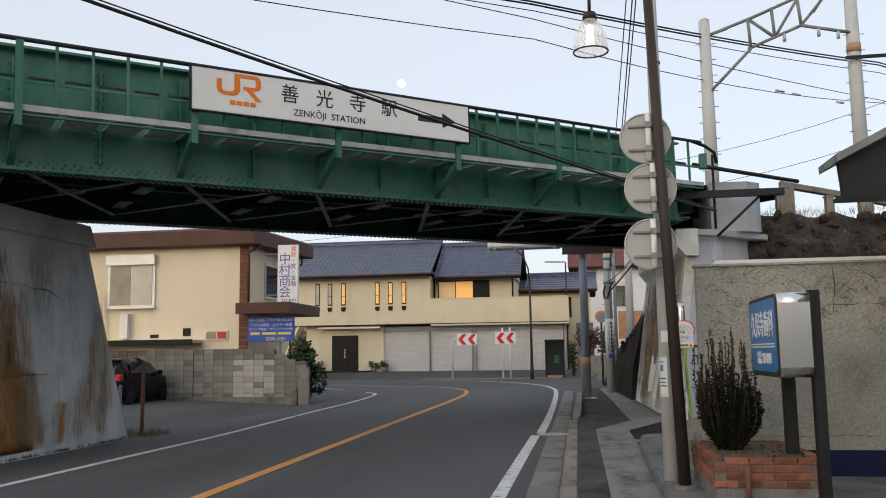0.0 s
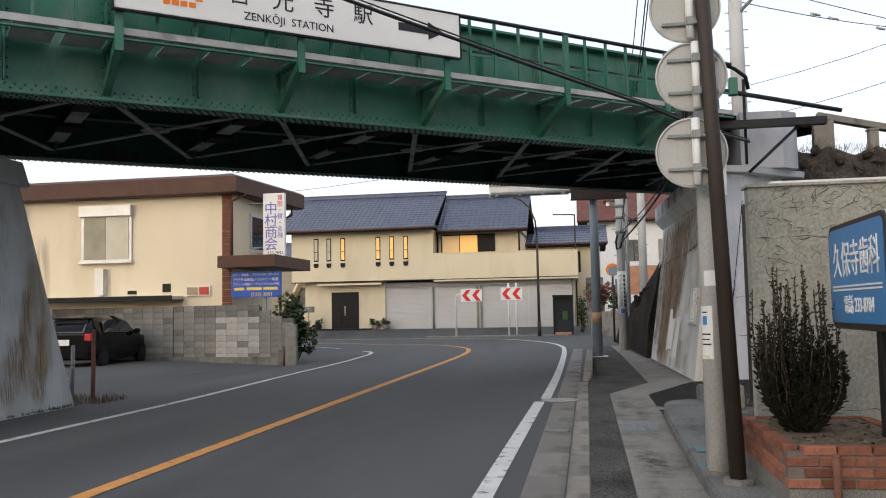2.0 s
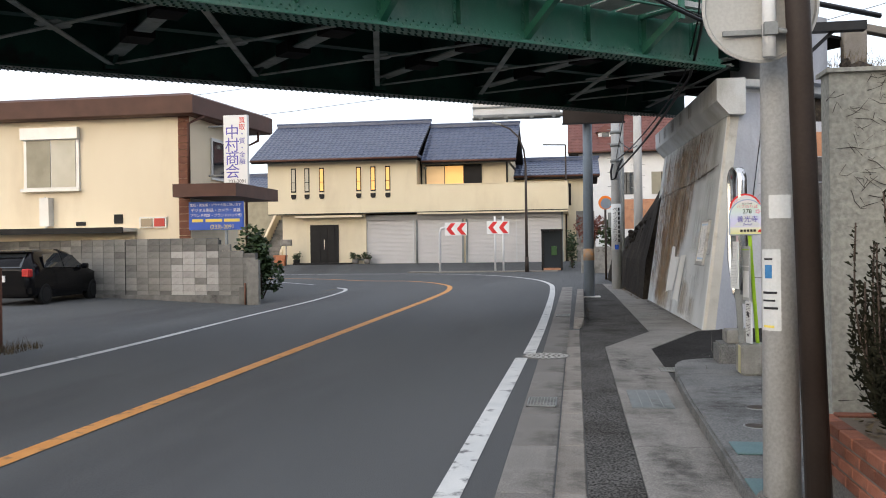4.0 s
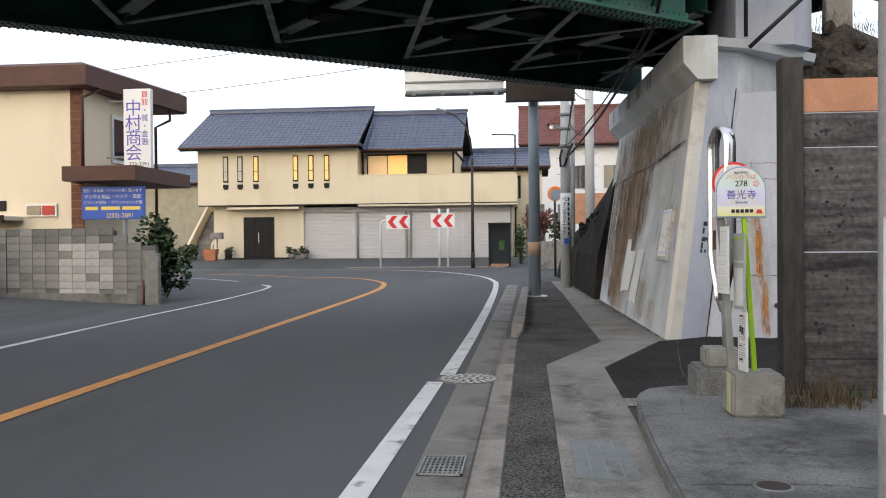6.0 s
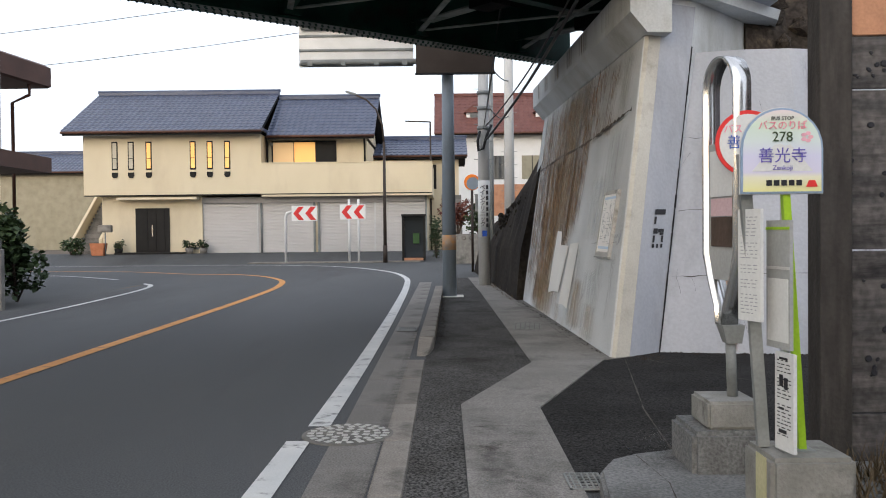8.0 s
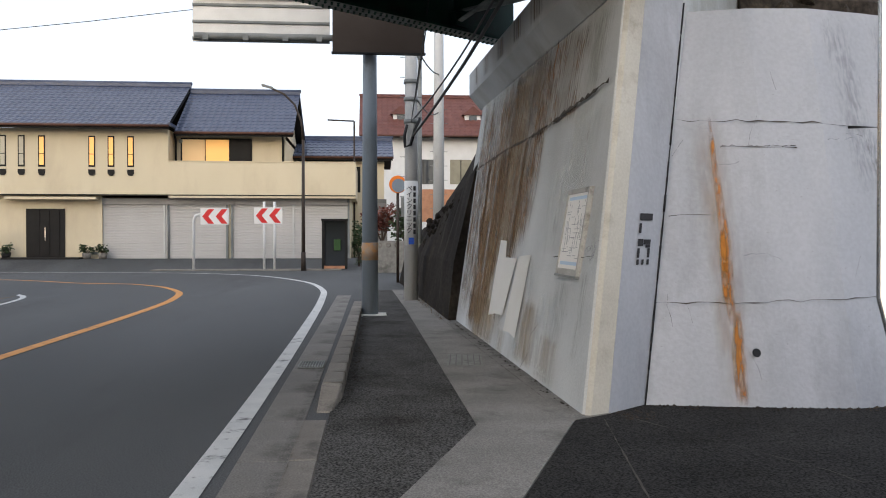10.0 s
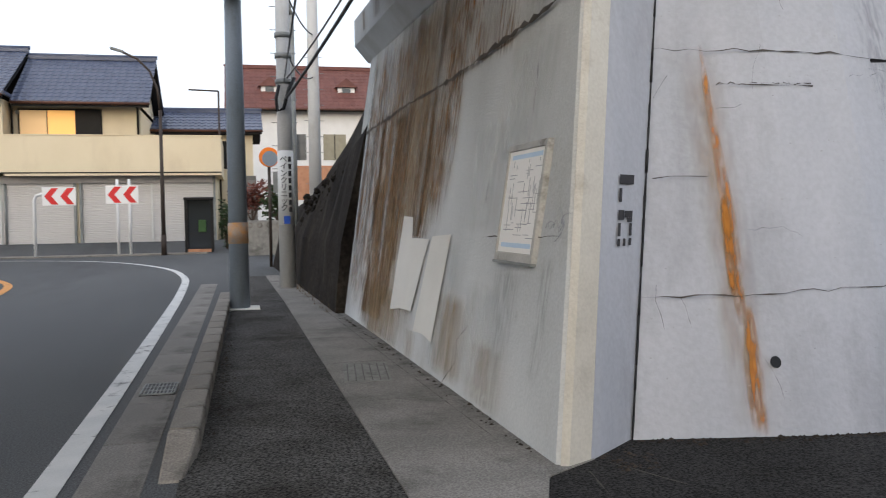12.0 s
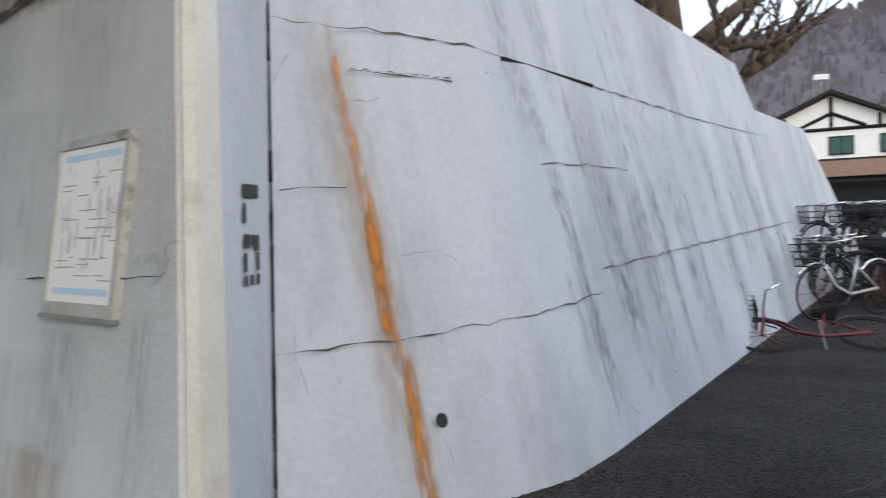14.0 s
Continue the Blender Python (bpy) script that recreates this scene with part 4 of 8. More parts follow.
sp("side_window", -11.19, 29.9, 3.6, -11.15, 31.2, 4.9, ALU)
sp("side_pane", -11.148, 30.0, 3.7, -11.13, 31.1, 4.8, GLASS)
sp("awning", -11.4, 27.75, 2.95, -9.5, 31.2, 3.32, BROWN, "brown sloping shop awning")
part("downpipe", tube(B(), [(0.6, 3.9, 5.5), (0.6, 3.9, 5.2), (0.15, 3.9, 5.0), (0.15, 3.9, 0.2)], 0.045), BROWN, shop)
part("downpipe", tube(B(), [(0.35, 0.2, 5.5), (0.0, -0.1, 5.25), (0.0, -0.1, 3.5)], 0.045), BROWN, shop)
shop.matrix_basis = pose(-11.559, 29.3, -0.170) @ Matrix.Diagonal((1.0322, 1.0322, 1.0322, 1))
blade = thing("shop_sign", -10.25, 29.7, 3.4, 0, "tall white shop sign with red and purple lettering", "sign")
part("board", soften(bx(B(), -0.38, -0.08, 0, 0.38, 0.08, 2.12), 0.01, 1), SIGNWHITE, blade)
part("arm", rod(B(), (-0.9, 0, 0.3), (-0.38, 0, 0.3), 0.03), STEELGREY, blade)
part("arm", rod(B(), (-0.9, 0, 1.8), (-0.38, 0, 1.8), 0.03), STEELGREY, blade)
for i, ch in enumerate("中村商会"):
    letters(ch, 0.47, pose(-0.1, -0.084, 1.58 - 0.4 * i, 90), PURPLE, blade, depth=0.006)
for i, ch in enumerate("買取・質・金融"):
    letters(ch, 0.2, pose(0.22, -0.084, 1.95 - 0.21 * i, 90), RED if i < 2 else PURPLE, blade, depth=0.006)
letters("233-2091", 0.15, pose(0.05, -0.084, 0.1, 90), INK, blade, depth=0.006)
board = thing("shop_board", -10.62, 29.0, 2.02, 0, "blue shop board with white and yellow lines of writing", "sign")
part("panel", soften(bx(B(), -0.85, -0.05, 0, 0.85, 0.05, 0.85), 0.008, 1), BLUE, board)
part("post", rod(B(), (0.3, 0.02, -2.0), (0.3, 0.02, 0.02), 0.05), STEELGREY, board)
letters("宝石・貴金属・プラチナ高く買います", 0.095, pose(0, -0.053, 0.74, 90), SIGNWHITE, board, depth=0.004)
letters("デジタル製品・カメラ・楽器", 0.12, pose(0, -0.053, 0.58, 90), SIGNWHITE, board, depth=0.004)
letters("ブランド時計・ブランドバック他", 0.108, pose(0, -0.053, 0.43, 90), SIGNWHITE, board, depth=0.004)
letters("(233)-2091", 0.17, pose(0.2, -0.053, 0.09, 90), YELLOW, board, depth=0.004)
bm = B()
for x0, x1 in ((-0.75, -0.4), (-0.32, 0.2), (0.26, 0.75)):
    plate(bm, [(x0, 0.24), (x1, 0.24), (x1, 0.33), (x0, 0.33)], -0.053, -0.05)
part("writing_bars", bm, YELLOW, board)

# block wall of the parking lot
wallrun = thing("block_wall", -8.9, 27.7, -0.13, -10.0, "grey concrete block wall with a paler mended stretch", "wall")
part("core", bx(B(), -12.2, 0.0, 0, -1.2, 0.13, 1.84), MORTAR, wallrun)
part("core", bx(B(), -1.2, 0.0, 0, -0.02, 0.13, 1.46), MORTAR, wallrun)
part("foundation", soften(bx(B(), -12.2, -0.07, -0.03, -0.3, 0.02, 0.27), 0.02, 1), BLOCKDARK, wallrun, "dark rough concrete footing")
part("corner_pier", soften(bx(B(), -0.24, -0.12, 0, 0.14, 0.0, 1.27), 0.01, 1), BLOCK, wallrun)
part("broken_block", soften(bx(B(), -0.5, -0.1, 0.0, -0.26, -0.075, 0.5), 0.02, 1), BLOCKDARK, wallrun, "dark broken gap beside the pier")
part("pipe", rod(B(), (-0.28, -0.13, 0), (-0.28, -0.13, 0.62), 0.025, seg=8), RUSTPOST, wallrun)
part("movement_joint", bx(B(), -4.415, -0.034, 0.2, -4.385, -0.029, 1.84), BLACK, wallrun)


# ---- near things on the footway ----
pl = thing("brick_planter", 1.24, 8.32, 0.12, 0, "red brick planter with a concrete foot and dry soil", "planter")
PW, PD, PH = 0.98, 1.6, 0.43
part("foot", bx(B(), 0.012, 0.012, 0, PW - 0.012, PD - 0.012, 0.14), CONC, pl)
part("core", bx(B(), 0.008, 0.008, 0.14, PW - 0.008, PD - 0.008, PH - 0.06), PALEMORTAR, pl)
part("soil", bx(B(), 0.1, 0.1, PH - 0.06, PW - 0.1, PD - 0.1, PH - 0.03), EARTH, pl)


def brick_mesh(name, lx, ly, lz, r, mat_):
    bm = B()
    bx(bm, -lx / 2, -ly / 2, -lz / 2, lx / 2, ly / 2, lz / 2)
    bmesh.ops.bevel(bm, geom=bm.edges[:], offset=r, segments=1, affect="EDGES")
    return mesh_of(name, bm, mat_)


# utility pole and sign pole
pole = thing("utility_pole", 1.0, 9.6, 0.1, 0, "pale grey utility pole with pasted notices", "pole")
part("shaft", rod(B(), (0, 0, 0), (-0.02, 0, 8.5), 0.095, 0.045, 20), POLE, pole)
part("footing", soften(prism(B(), [(0.13 * math.cos(a), 0.13 * math.sin(a)) for a in steps(0, 5.9, 12)], -0.05, 0.05), 0.01), CONC, pole)
def on_shaft(a0, a1, z0, z1, lift):
    """A sheet pasted round the shaft between two compass angles."""
    return loft(B(), [[((0.095 - 0.0059 * z + o) * math.cos(radians(a)) - 0.0024 * z, (0.095 - 0.0059 * z + o) * math.sin(radians(a)), z) for a in steps(a0, a1, 6)] + [((0.09 - 0.0059 * z) * math.cos(radians(a)) - 0.0024 * z, (0.09 - 0.0059 * z) * math.sin(radians(a)), z) for a in steps(a1, a0, 6)] for z, o in ((z0, lift), (z1, lift))])
part("notice", on_shaft(190, 262, 0.92, 1.34, 0.002), PAPER, pole, "pasted paper notice")
part("notice_picture", on_shaft(208, 234, 1.19, 1.26, 0.004), SKYBLUE, pole, "small blue drawing")
for a0, a1, z0, z1 in ((198, 250, 1.11, 1.122), (198, 244, 1.07, 1.08), (200, 252, 1.03, 1.042), (204, 236, 1.285, 1.295)):
    part("notice_print", on_shaft(a0, a1, z0, z1, 0.004), INK, pole)
part("notice_strip", on_shaft(200, 240, 0.935, 0.947, 0.004), YELLOW, pole)
part("torn_paper", on_shaft(225, 300, 1.5, 1.62, 0.0015), PAPER, pole, "torn remains of a white notice")
for z in (2.4, 3.3, 4.6):
    part("band", rod(B(), (-0.001 * z, 0, z), (-0.001 * z, 0, z + 0.025), 0.1 - 0.006 * z, 0.1 - 0.006 * z, 20), STEELGREY, pole)
sp_pole = thing("sign_pole", 1.08, 9.2, 0.1, 0, "dark brown steel pole with round traffic sign backs", "pole")
part("shaft", rod(B(), (0, 0, 0), (-0.17, 0, 5.6), 0.062, 0.05, 16), BROWNPOLE, sp_pole)
part("foot", rod(B(), (0, 0, -0.05), (0, 0, 0.06), 0.12, 0.11, 16), CONC, sp_pole)
for z, x in ((3.68, -0.24), (3.13, -0.21), (2.53, -0.23)):
    bm = B()
    loft(bm, [[(x + r * math.cos(a), y, z + r * math.sin(a)) for a in steps(0, 2 * math.pi * 39 / 40, 39)] for r, y in ((0.268, 0.1), (0.275, 0.09), (0.275, 0.075), (0.262, 0.07), (0.255, 0.085))])
    d = part("sign_disc", bm, DISC, sp_pole, "round traffic sign seen from its grey back")
    bm = B()
    rod(bm, (x + 0.03, 0.03, z - 0.26), (x + 0.03, 0.03, z + 0.26), 0.032)
    part("sleeve", bm, WHITEPAINT, d, "white bracket sleeve")
    for dz in (-0.13, 0.13):
        bm = B()
        bx(bm, x - 0.18, 0.055, z + dz - 0.012, x + 0.2, 0.08, z + dz + 0.012)
        bx(bm, x, -0.02, z + dz - 0.03, x + 0.06, 0.06, z + dz + 0.03)
        rod(bm, (x + 0.03, 0.0, z + dz), (-0.03 * z, 0.0, z + dz - 0.03), 0.014, seg=6)
        part("clamp", bm, STEELGREY, d)
# wooden fence
fence = thing("wooden_fence", 2.2, 14.9, 0.1, 0, "weathered grey plank fence with a dark post", "fence")
part("post", soften(bx(B(), 0.0, -0.08, 0, 0.17, 0.08, 2.75), 0.006, 1), WOODDARK, fence, "dark square timber post")
for z0, z1, mat_ in ((0.05, 0.3, WOOD), (0.31, 1.17, WOOD), (1.18, 2.02, WOOD), (2.03, 2.3, WOOD), (2.31, 2.58, TAN)):
    part("plank", soften(bx(B(), 0.175, -0.03, z0, 3.2, 0.0, z1), 0.004, 1), mat_, fence)

nails = random.Random(17)
knot_mesh = mesh_of("knot", rod(B(), (0, 0, 0), (0, -0.004, 0), 1.0, 0.8, seg=7), INK)
for z0, z1 in ((0.31, 1.17), (1.18, 2.02), (2.03, 2.3)):
    for i in range(26):
        r_ = nails.uniform(0.007, 0.022)
        o = new("knot", knot_mesh)
        o.parent = fence
        o.matrix_basis = pose(nails.choice((0.25, 0.36, 0.5, 0.95, 1.6, 2.3)) + nails.uniform(-0.07, 0.07), -0.03, nails.uniform(z0 + 0.05, z1 - 0.05), 0, nails.uniform(0, 360)) @ Matrix.Diagonal((r_, 1, r_ * nails.uniform(0.6, 1), 1))


# ---- stains, cracks and marks on the concrete ----
def run_material(name, colour, strength, length_scale=0.5, fill=(0.36, 0.66), fine=9.0):
    """A run of colour that fades to its sides by its own map and breaks up along its length."""
    m = bpy.data.materials.new(name)
    m.use_nodes = True
    nt = m.node_tree
    N, L = nt.nodes, nt.links
    b, out = N["Principled BSDF"], N["Material Output"]
    b.inputs["Base Color"].default_value = rgb(colour)
    b.inputs["Roughness"].default_value = 0.85
    uv = N.new("ShaderNodeUVMap")
    sx = N.new("ShaderNodeSeparateXYZ")
    L.new(uv.outputs[0], sx.inputs[0])
    def math_node(op, a, b2=None):
        n = N.new("ShaderNodeMath")
        n.operation = op
        for i, v in enumerate((a, b2)):
            if v is None:
                continue
            if isinstance(v, (int, float)):
                n.inputs[i].default_value = v
            else:
                L.new(v, n.inputs[i])
        return n.outputs[0]
    tc = N.new("ShaderNodeTexCoord")
    mp = N.new("ShaderNodeMapping")
    mp.inputs["Scale"].default_value = (fine, fine, length_scale)
    L.new(tc.outputs["Object"], mp.inputs[0])
    nz = N.new("ShaderNodeTexNoise")
    nz.inputs["Scale"].default_value, nz.inputs["Detail"].default_value = 1.6, 7
    L.new(mp.outputs[0], nz.inputs[0])
    def bell(v):
        return math_node("SUBTRACT", 1.0, math_node("POWER", math_node("ABSOLUTE", math_node("SUBTRACT", math_node("MULTIPLY", v, 2.0), 1.0)), 2.0))
    edge = math_node("MULTIPLY", bell(sx.outputs[0]), math_node("MINIMUM", 1.0, math_node("MULTIPLY", bell(sx.outputs[1]), 2.2)))
    mr = N.new("ShaderNodeMapRange")
    mr.inputs[1].default_value, mr.inputs[2].default_value = fill
    L.new(nz.outputs[0], mr.inputs[0])
    alpha = math_node("MULTIPLY", math_node("MULTIPLY", edge, mr.outputs[0]), strength)
    tr = N.new("ShaderNodeBsdfTransparent")
    mx = N.new("ShaderNodeMixShader")
    L.new(alpha, mx.inputs[0])
    L.new(tr.outputs[0], mx.inputs[1])
    L.new(b.outputs[0], mx.inputs[2])
    L.new(mx.outputs[0], out.inputs[0])
    return m


RUSTRUN = run_material("orange rust run", (0.4, 0.158, 0.018), 1.0, 0.75, (0.3, 0.62), 15.0)
RUSTHALO = run_material("pale rust halo", (0.42, 0.3, 0.17), 0.4, 0.6, (0.25, 0.7), 12.0)
BROWNRUN = run_material("brown water stain", (0.25, 0.138, 0.055), 0.78, 0.16, (0.4, 0.62), 17.0)
DARKRUN = run_material("grey soot run", (0.14, 0.14, 0.145), 0.26, 0.3, (0.4, 0.66), 22.0)
OCHRE = run_material("ochre water tint", (0.34, 0.235, 0.12), 0.6, 0.18, (0.22, 0.7), 5.0)
PALERUN = run_material("pale lime run", (0.62, 0.635, 0.63), 0.45, 0.3, (0.25, 0.75), 5.0)


def left_face(y, z, out=0.006):
    near = min(1.0, max(0.0, (28.0 - y) / 8.4))
    return Vector((skew(y) + 0.14 * z + near * (0.024 * z - 0.1) - out, y, z))


def wing_face(x, z, out=0.006):
    p = wing_at(x, z)
    return Vector((p.x, p.y - out, p.z))


def pier_face(y, z, out=0.006):
    return Vector((-9.0 - 0.1 * z + out, y, z))


def stain(parent, face, path, width, material, out=0.006, name="stain"):
    """A stain that follows a path of (along, height) on a face."""
    me = bpy.data.meshes.new(name)
    verts, faces, uvs = [], [], []
    k = 6
    for i, (a, z) in enumerate(path):
        for j in range(k + 1):
            w = width[i] if isinstance(width, (list, tuple)) else width
            verts.append(face(a + (j / k - 0.5) * w, z, out))
            uvs.append((j / k, i / (len(path) - 1)))
    for i in range(len(path) - 1):
        for j in range(k):
            q = i * (k + 1) + j
            faces.append((q, q + 1, q + k + 2, q + k + 1))
    me.from_pydata(verts, [], faces)
    layer = me.uv_layers.new(name="UVMap")
    for poly in me.polygons:
        for li in poly.loop_indices:
            layer.data[li].uv = uvs[me.loops[li].vertex_index]
    me.materials.append(material)
    ob = new(name, me)
    ob.parent = parent
    return ob


def crack(parent, face, path, width=0.012, seed=1, name="crack"):
    r = random.Random(seed)
    bm = B()
    pts = []
    for (a, z), (b2, z2) in zip(path, path[1:]):
        n = max(2, int(math.hypot(b2 - a, z2 - z) / 0.09))
        pts += [(a + (b2 - a) * i / n, z + (z2 - z) * i / n + r.uniform(-0.012, 0.012)) for i in range(n)]
    pts.append(path[-1])
    prev = None
    for i, (a, z) in enumerate(pts):
        h = width * r.uniform(0.12, 0.8) * (1 if r.random() < 0.85 else 0.2) / 2
        a2, z2 = pts[min(i + 1, len(pts) - 1)]
        a1, z1 = pts[max(i - 1, 0)]
        d = math.hypot(a2 - a1, z2 - z1) or 1
        nx, nz = -(z2 - z1) / d * h, (a2 - a1) / d * h
        cur = [bm.verts.new(face(a + nx, z + nz, 0.009)), bm.verts.new(face(a - nx, z - nz, 0.009))]
        if prev:
            bm.faces.new((prev[0], prev[1], cur[1], cur[0]))
        prev = cur
    return part(name, bm, MORTARDARK, parent, "dark crack")


MORTARDARK = surface("dark open joint", (0.05, 0.045, 0.04), (0.09, 0.08, 0.07), 6, 0.95, bump=0.2)
rs = random.Random(11)
# road face of the abutment: brown runs below the cap and the horizontal joint
for y, z0, z1, w, m_ in ((26.6, 3.7, 0.1, 1.5, BROWNRUN), (25.4, 3.7, 0.2, 1.6, BROWNRUN), (24.2, 3.7, 0.9, 1.5, BROWNRUN), (23.1, 3.7, 1.3, 1.0, BROWNRUN), (22.3, 3.7, 2.6, 0.9, BROWNRUN),
                         (25.9, 1.8, 0.02, 0.9, BROWNRUN), (24.9, 2.6, 0.4, 0.9, BROWNRUN), (23.6, 2.6, 0.6, 0.8, BROWNRUN), (21.6, 3.6, 2.6, 0.7, BROWNRUN), (22.6, 3.7, 3.0, 0.12, RUSTRUN),
                         (20.8, 1.05, 0.4, 0.6, DARKRUN), (20.9, 3.6, 2.8, 1.0, DARKRUN), (22.3, 1.2, 0.05, 0.7, PALERUN),
                         (26.9, 2.3, 0.4, 0.7, PALERUN), (24.6, 3.6, 2.7, 0.5, PALERUN), (24.7, 3.75, 0.0, 2.8, OCHRE), (25.4, 2.65, 0.0, 1.6, OCHRE), (23.7, 3.75, 1.2, 1.8, OCHRE)):
    stain(abutment, left_face, [(y + rs.uniform(-0.04, 0.04), z0 + (z1 - z0) * i / 8) for i in range(9)], [w * (0.8 + 0.3 * rs.random()) for _ in range(9)], m_, 0.004 + 0.002 * rs.random())
crack(abutment, left_face, [(28.0, 2.56), (24.6, 2.66), (23.1, 2.65), (21.9, 2.72), (20.35, 2.81)], 0.085, 3)
crack(abutment, left_face, [(28.0, 1.06), (26.4, 1.08), (24.9, 1.12)], 0.012, 4)
crack(abutment, left_face, [(21.44, 1.22), (20.0, 1.26)], 0.014, 5)
crack(abutment, left_face, [(22.0, 0.02), (21.7, 0.25), (21.75, 0.4), (21.5, 0.55)], 0.014, 6)
for path in ([(24.24, 1.39), (23.82, 1.38), (23.74, 1.17), (23.05, 1.17), (23.4, 0.46), (23.9, 0.44), (24.36, 0.38)], [(22.95, 1.2), (22.32, 1.23), (22.5, 0.28), (22.85, 0.31), (23.22, 0.29)]):
    bm = B()
    bm.faces.new([bm.verts.new(left_face(y, z, 0.0095)) for y, z in path])
    part("repair_patch", bm, PALEPATCH, abutment, "pale painted-over patch")
for i in range(34):
    y = 22.3 + 5.0 * rs.random() ** 0.8
    top = rs.choice((3.7, 3.7, 2.56))
    z1 = rs.uniform(0.05, 1.6) if y > 23.5 else rs.uniform(0.9, 2.2)
    stain(abutment, left_face, [(y + rs.uniform(-0.02, 0.02), top + (z1 - top) * k / 8) for k in range(9)], rs.uniform(0.08, 0.3), rs.choice((BROWNRUN, BROWNRUN, BROWNRUN, PALERUN)), 0.0065 + 0.002 * rs.random())
for y, z, w, h in ((24.2, 0.25, 0.8, 0.5), (25.2, 0.2, 0.7, 0.45), (23.3, 0.15, 0.5, 0.3)):
    stain(abutment, left_face, [(y, z + h * (k / 4 - 0.5)) for k in range(5)], w, RUSTHALO, 0.0088)
for y, z, w, h, m_ in ((26.9, 1.6, 1.1, 2.2, PALERUN), (21.3, 0.5, 0.9, 0.8, PALERUN), (20.9, 2.2, 1.2, 0.9, PALERUN), (20.1, 0.75, 0.22, 0.8, DARKRUN), (22.0, 0.4, 1.1, 0.7, OCHRE), (21.0, 0.25, 0.9, 0.45, RUSTHALO), (24.9, 0.3, 1.6, 0.6, OCHRE), (21.6, 1.7, 0.9, 0.9, PALERUN)):
    stain(abutment, left_face, [(y, z + h * (0.5 - k / 6)) for k in range(7)], w, m_, 0.0072)
bm = B()
for k in range(9):
    a, q = rs.uniform(0, 6.28), [(20.03 + rs.uniform(-0.07, 0.07), 1.31 + rs.uniform(-0.03, 0.05))]
    for _ in range(7):
        a += rs.uniform(-1.1, 1.1)
        q.append((q[-1][0] + 0.022 * math.cos(a), q[-1][1] + 0.022 * math.sin(a)))
    tube(bm, [left_face(y, z, 0.007) for y, z in q], 0.002, 4)
part("scribble", bm, FAINT, abutment, "thin scrawled marks")
# cap runs
for y in (20.6, 21.5, 22.9, 24.0, 25.1, 26.3, 27.2):
    w = rs.uniform(0.25, 0.7)
    stain(abutment, lambda a, z, o: Vector((skew(a) + 0.14 * 3.75 - 0.2 - o, a, z)), [(y, 3.98), (y, 4.1), (y, 4.2), (y, 4.29)], w, BROWNRUN if y > 22 else DARKRUN, 0.012)
# white wing wall: rust streak, joints, soot runs, drain hole and slot
stain(wing, wing_face, [(3.37, 2.52), (3.375, 2.18), (3.39, 1.78), (3.405, 1.39), (3.4, 1.1), (3.395, 0.86), (3.4, 0.66)], [0.03, 0.055, 0.075, 0.1, 0.1, 0.085, 0.06], RUSTRUN, 0.008)
stain(wing, wing_face, [(3.385, 1.5), (3.385, 1.3), (3.375, 1.05), (3.37, 0.86)], [0.05, 0.08, 0.08, 0.06], RUSTRUN, 0.011)
stain(wing, wing_face, [(3.445, 0.8), (3.435, 0.6), (3.425, 0.4), (3.42, 0.2), (3.42, 0.01)], [0.05, 0.1, 0.12, 0.12, 0.11], RUSTRUN, 0.008)
stain(wing, wing_face, [(3.35, 2.5), (3.36, 1.9), (3.38, 1.3), (3.38, 0.8), (3.4, 0.02)], 0.3, RUSTHALO, 0.006)
crack(wing, wing_face, [(3.0, 2.48), (3.6, 2.47), (4.36, 2.45), (4.6, 2.43)], 0.018, 8)
crack(wing, wing_face, [(6.1, 2.43), (9.2, 2.45), (13.0, 2.55)], 0.02, 9)
crack(wing, wing_face, [(2.76, 0.86), (3.4, 0.86), (4.36, 0.9), (5.3, 0.93)], 0.016, 10)
crack(wing, wing_face, [(5.4, 1.08), (8.0, 1.14), (13.6, 1.25)], 0.02, 12)
crack(wing, wing_face, [(4.82, 1.77), (5.6, 1.8), (6.45, 1.79)], 0.012, 13)
crack(wing, wing_face, [(2.95, 1.62), (3.3, 1.62)], 0.01, 14)
crack(wing, wing_face, [(4.83, 1.76), (4.95, 1.5), (4.93, 1.3)], 0.012, 15)
crack(wing, wing_face, [(3.45, 2.24), (3.75, 2.23), (4.1, 2.22)], 0.016, 16)
for x, z0, z1, w in ((4.6, 3.5, 1.8, 0.35), (5.1, 3.5, 2.2, 0.3), (5.6, 2.4, 0.6, 0.45), (6.3, 2.4, 0.5, 0.4), (7.0, 3.5, 1.2, 0.5), (7.6, 2.4, 0.1, 0.5), (8.3, 3.3, 0.6, 0.5), (9.1, 2.3, 0.1, 0.6), (10.0, 3.2, 0.8, 0.6),
                     (11, 2.9, 0.3, 0.7), (12.2, 2.8, 0.4, 0.8), (13.5, 2.8, 0.4, 0.9)) + tuple((4.3 + 11 * rs.random() ** 1.4, rs.choice((2.42, 3.3, 1.1, 1.75)), rs.uniform(0.1, 1.0), rs.uniform(0.05, 0.24)) for _ in range(46)):
    if z1 > z0 - 0.3:
        z1 = z0 - 0.5
    if x > 9:
        z0 = min(z0, 2.75)
    stain(wing, wing_face, [(x + 0.12 * (z0 - z) + rs.uniform(-0.02, 0.02), z) for z in steps(z0, z1, 8)], w, DARKRUN, 0.004 + 0.002 * rs.random())
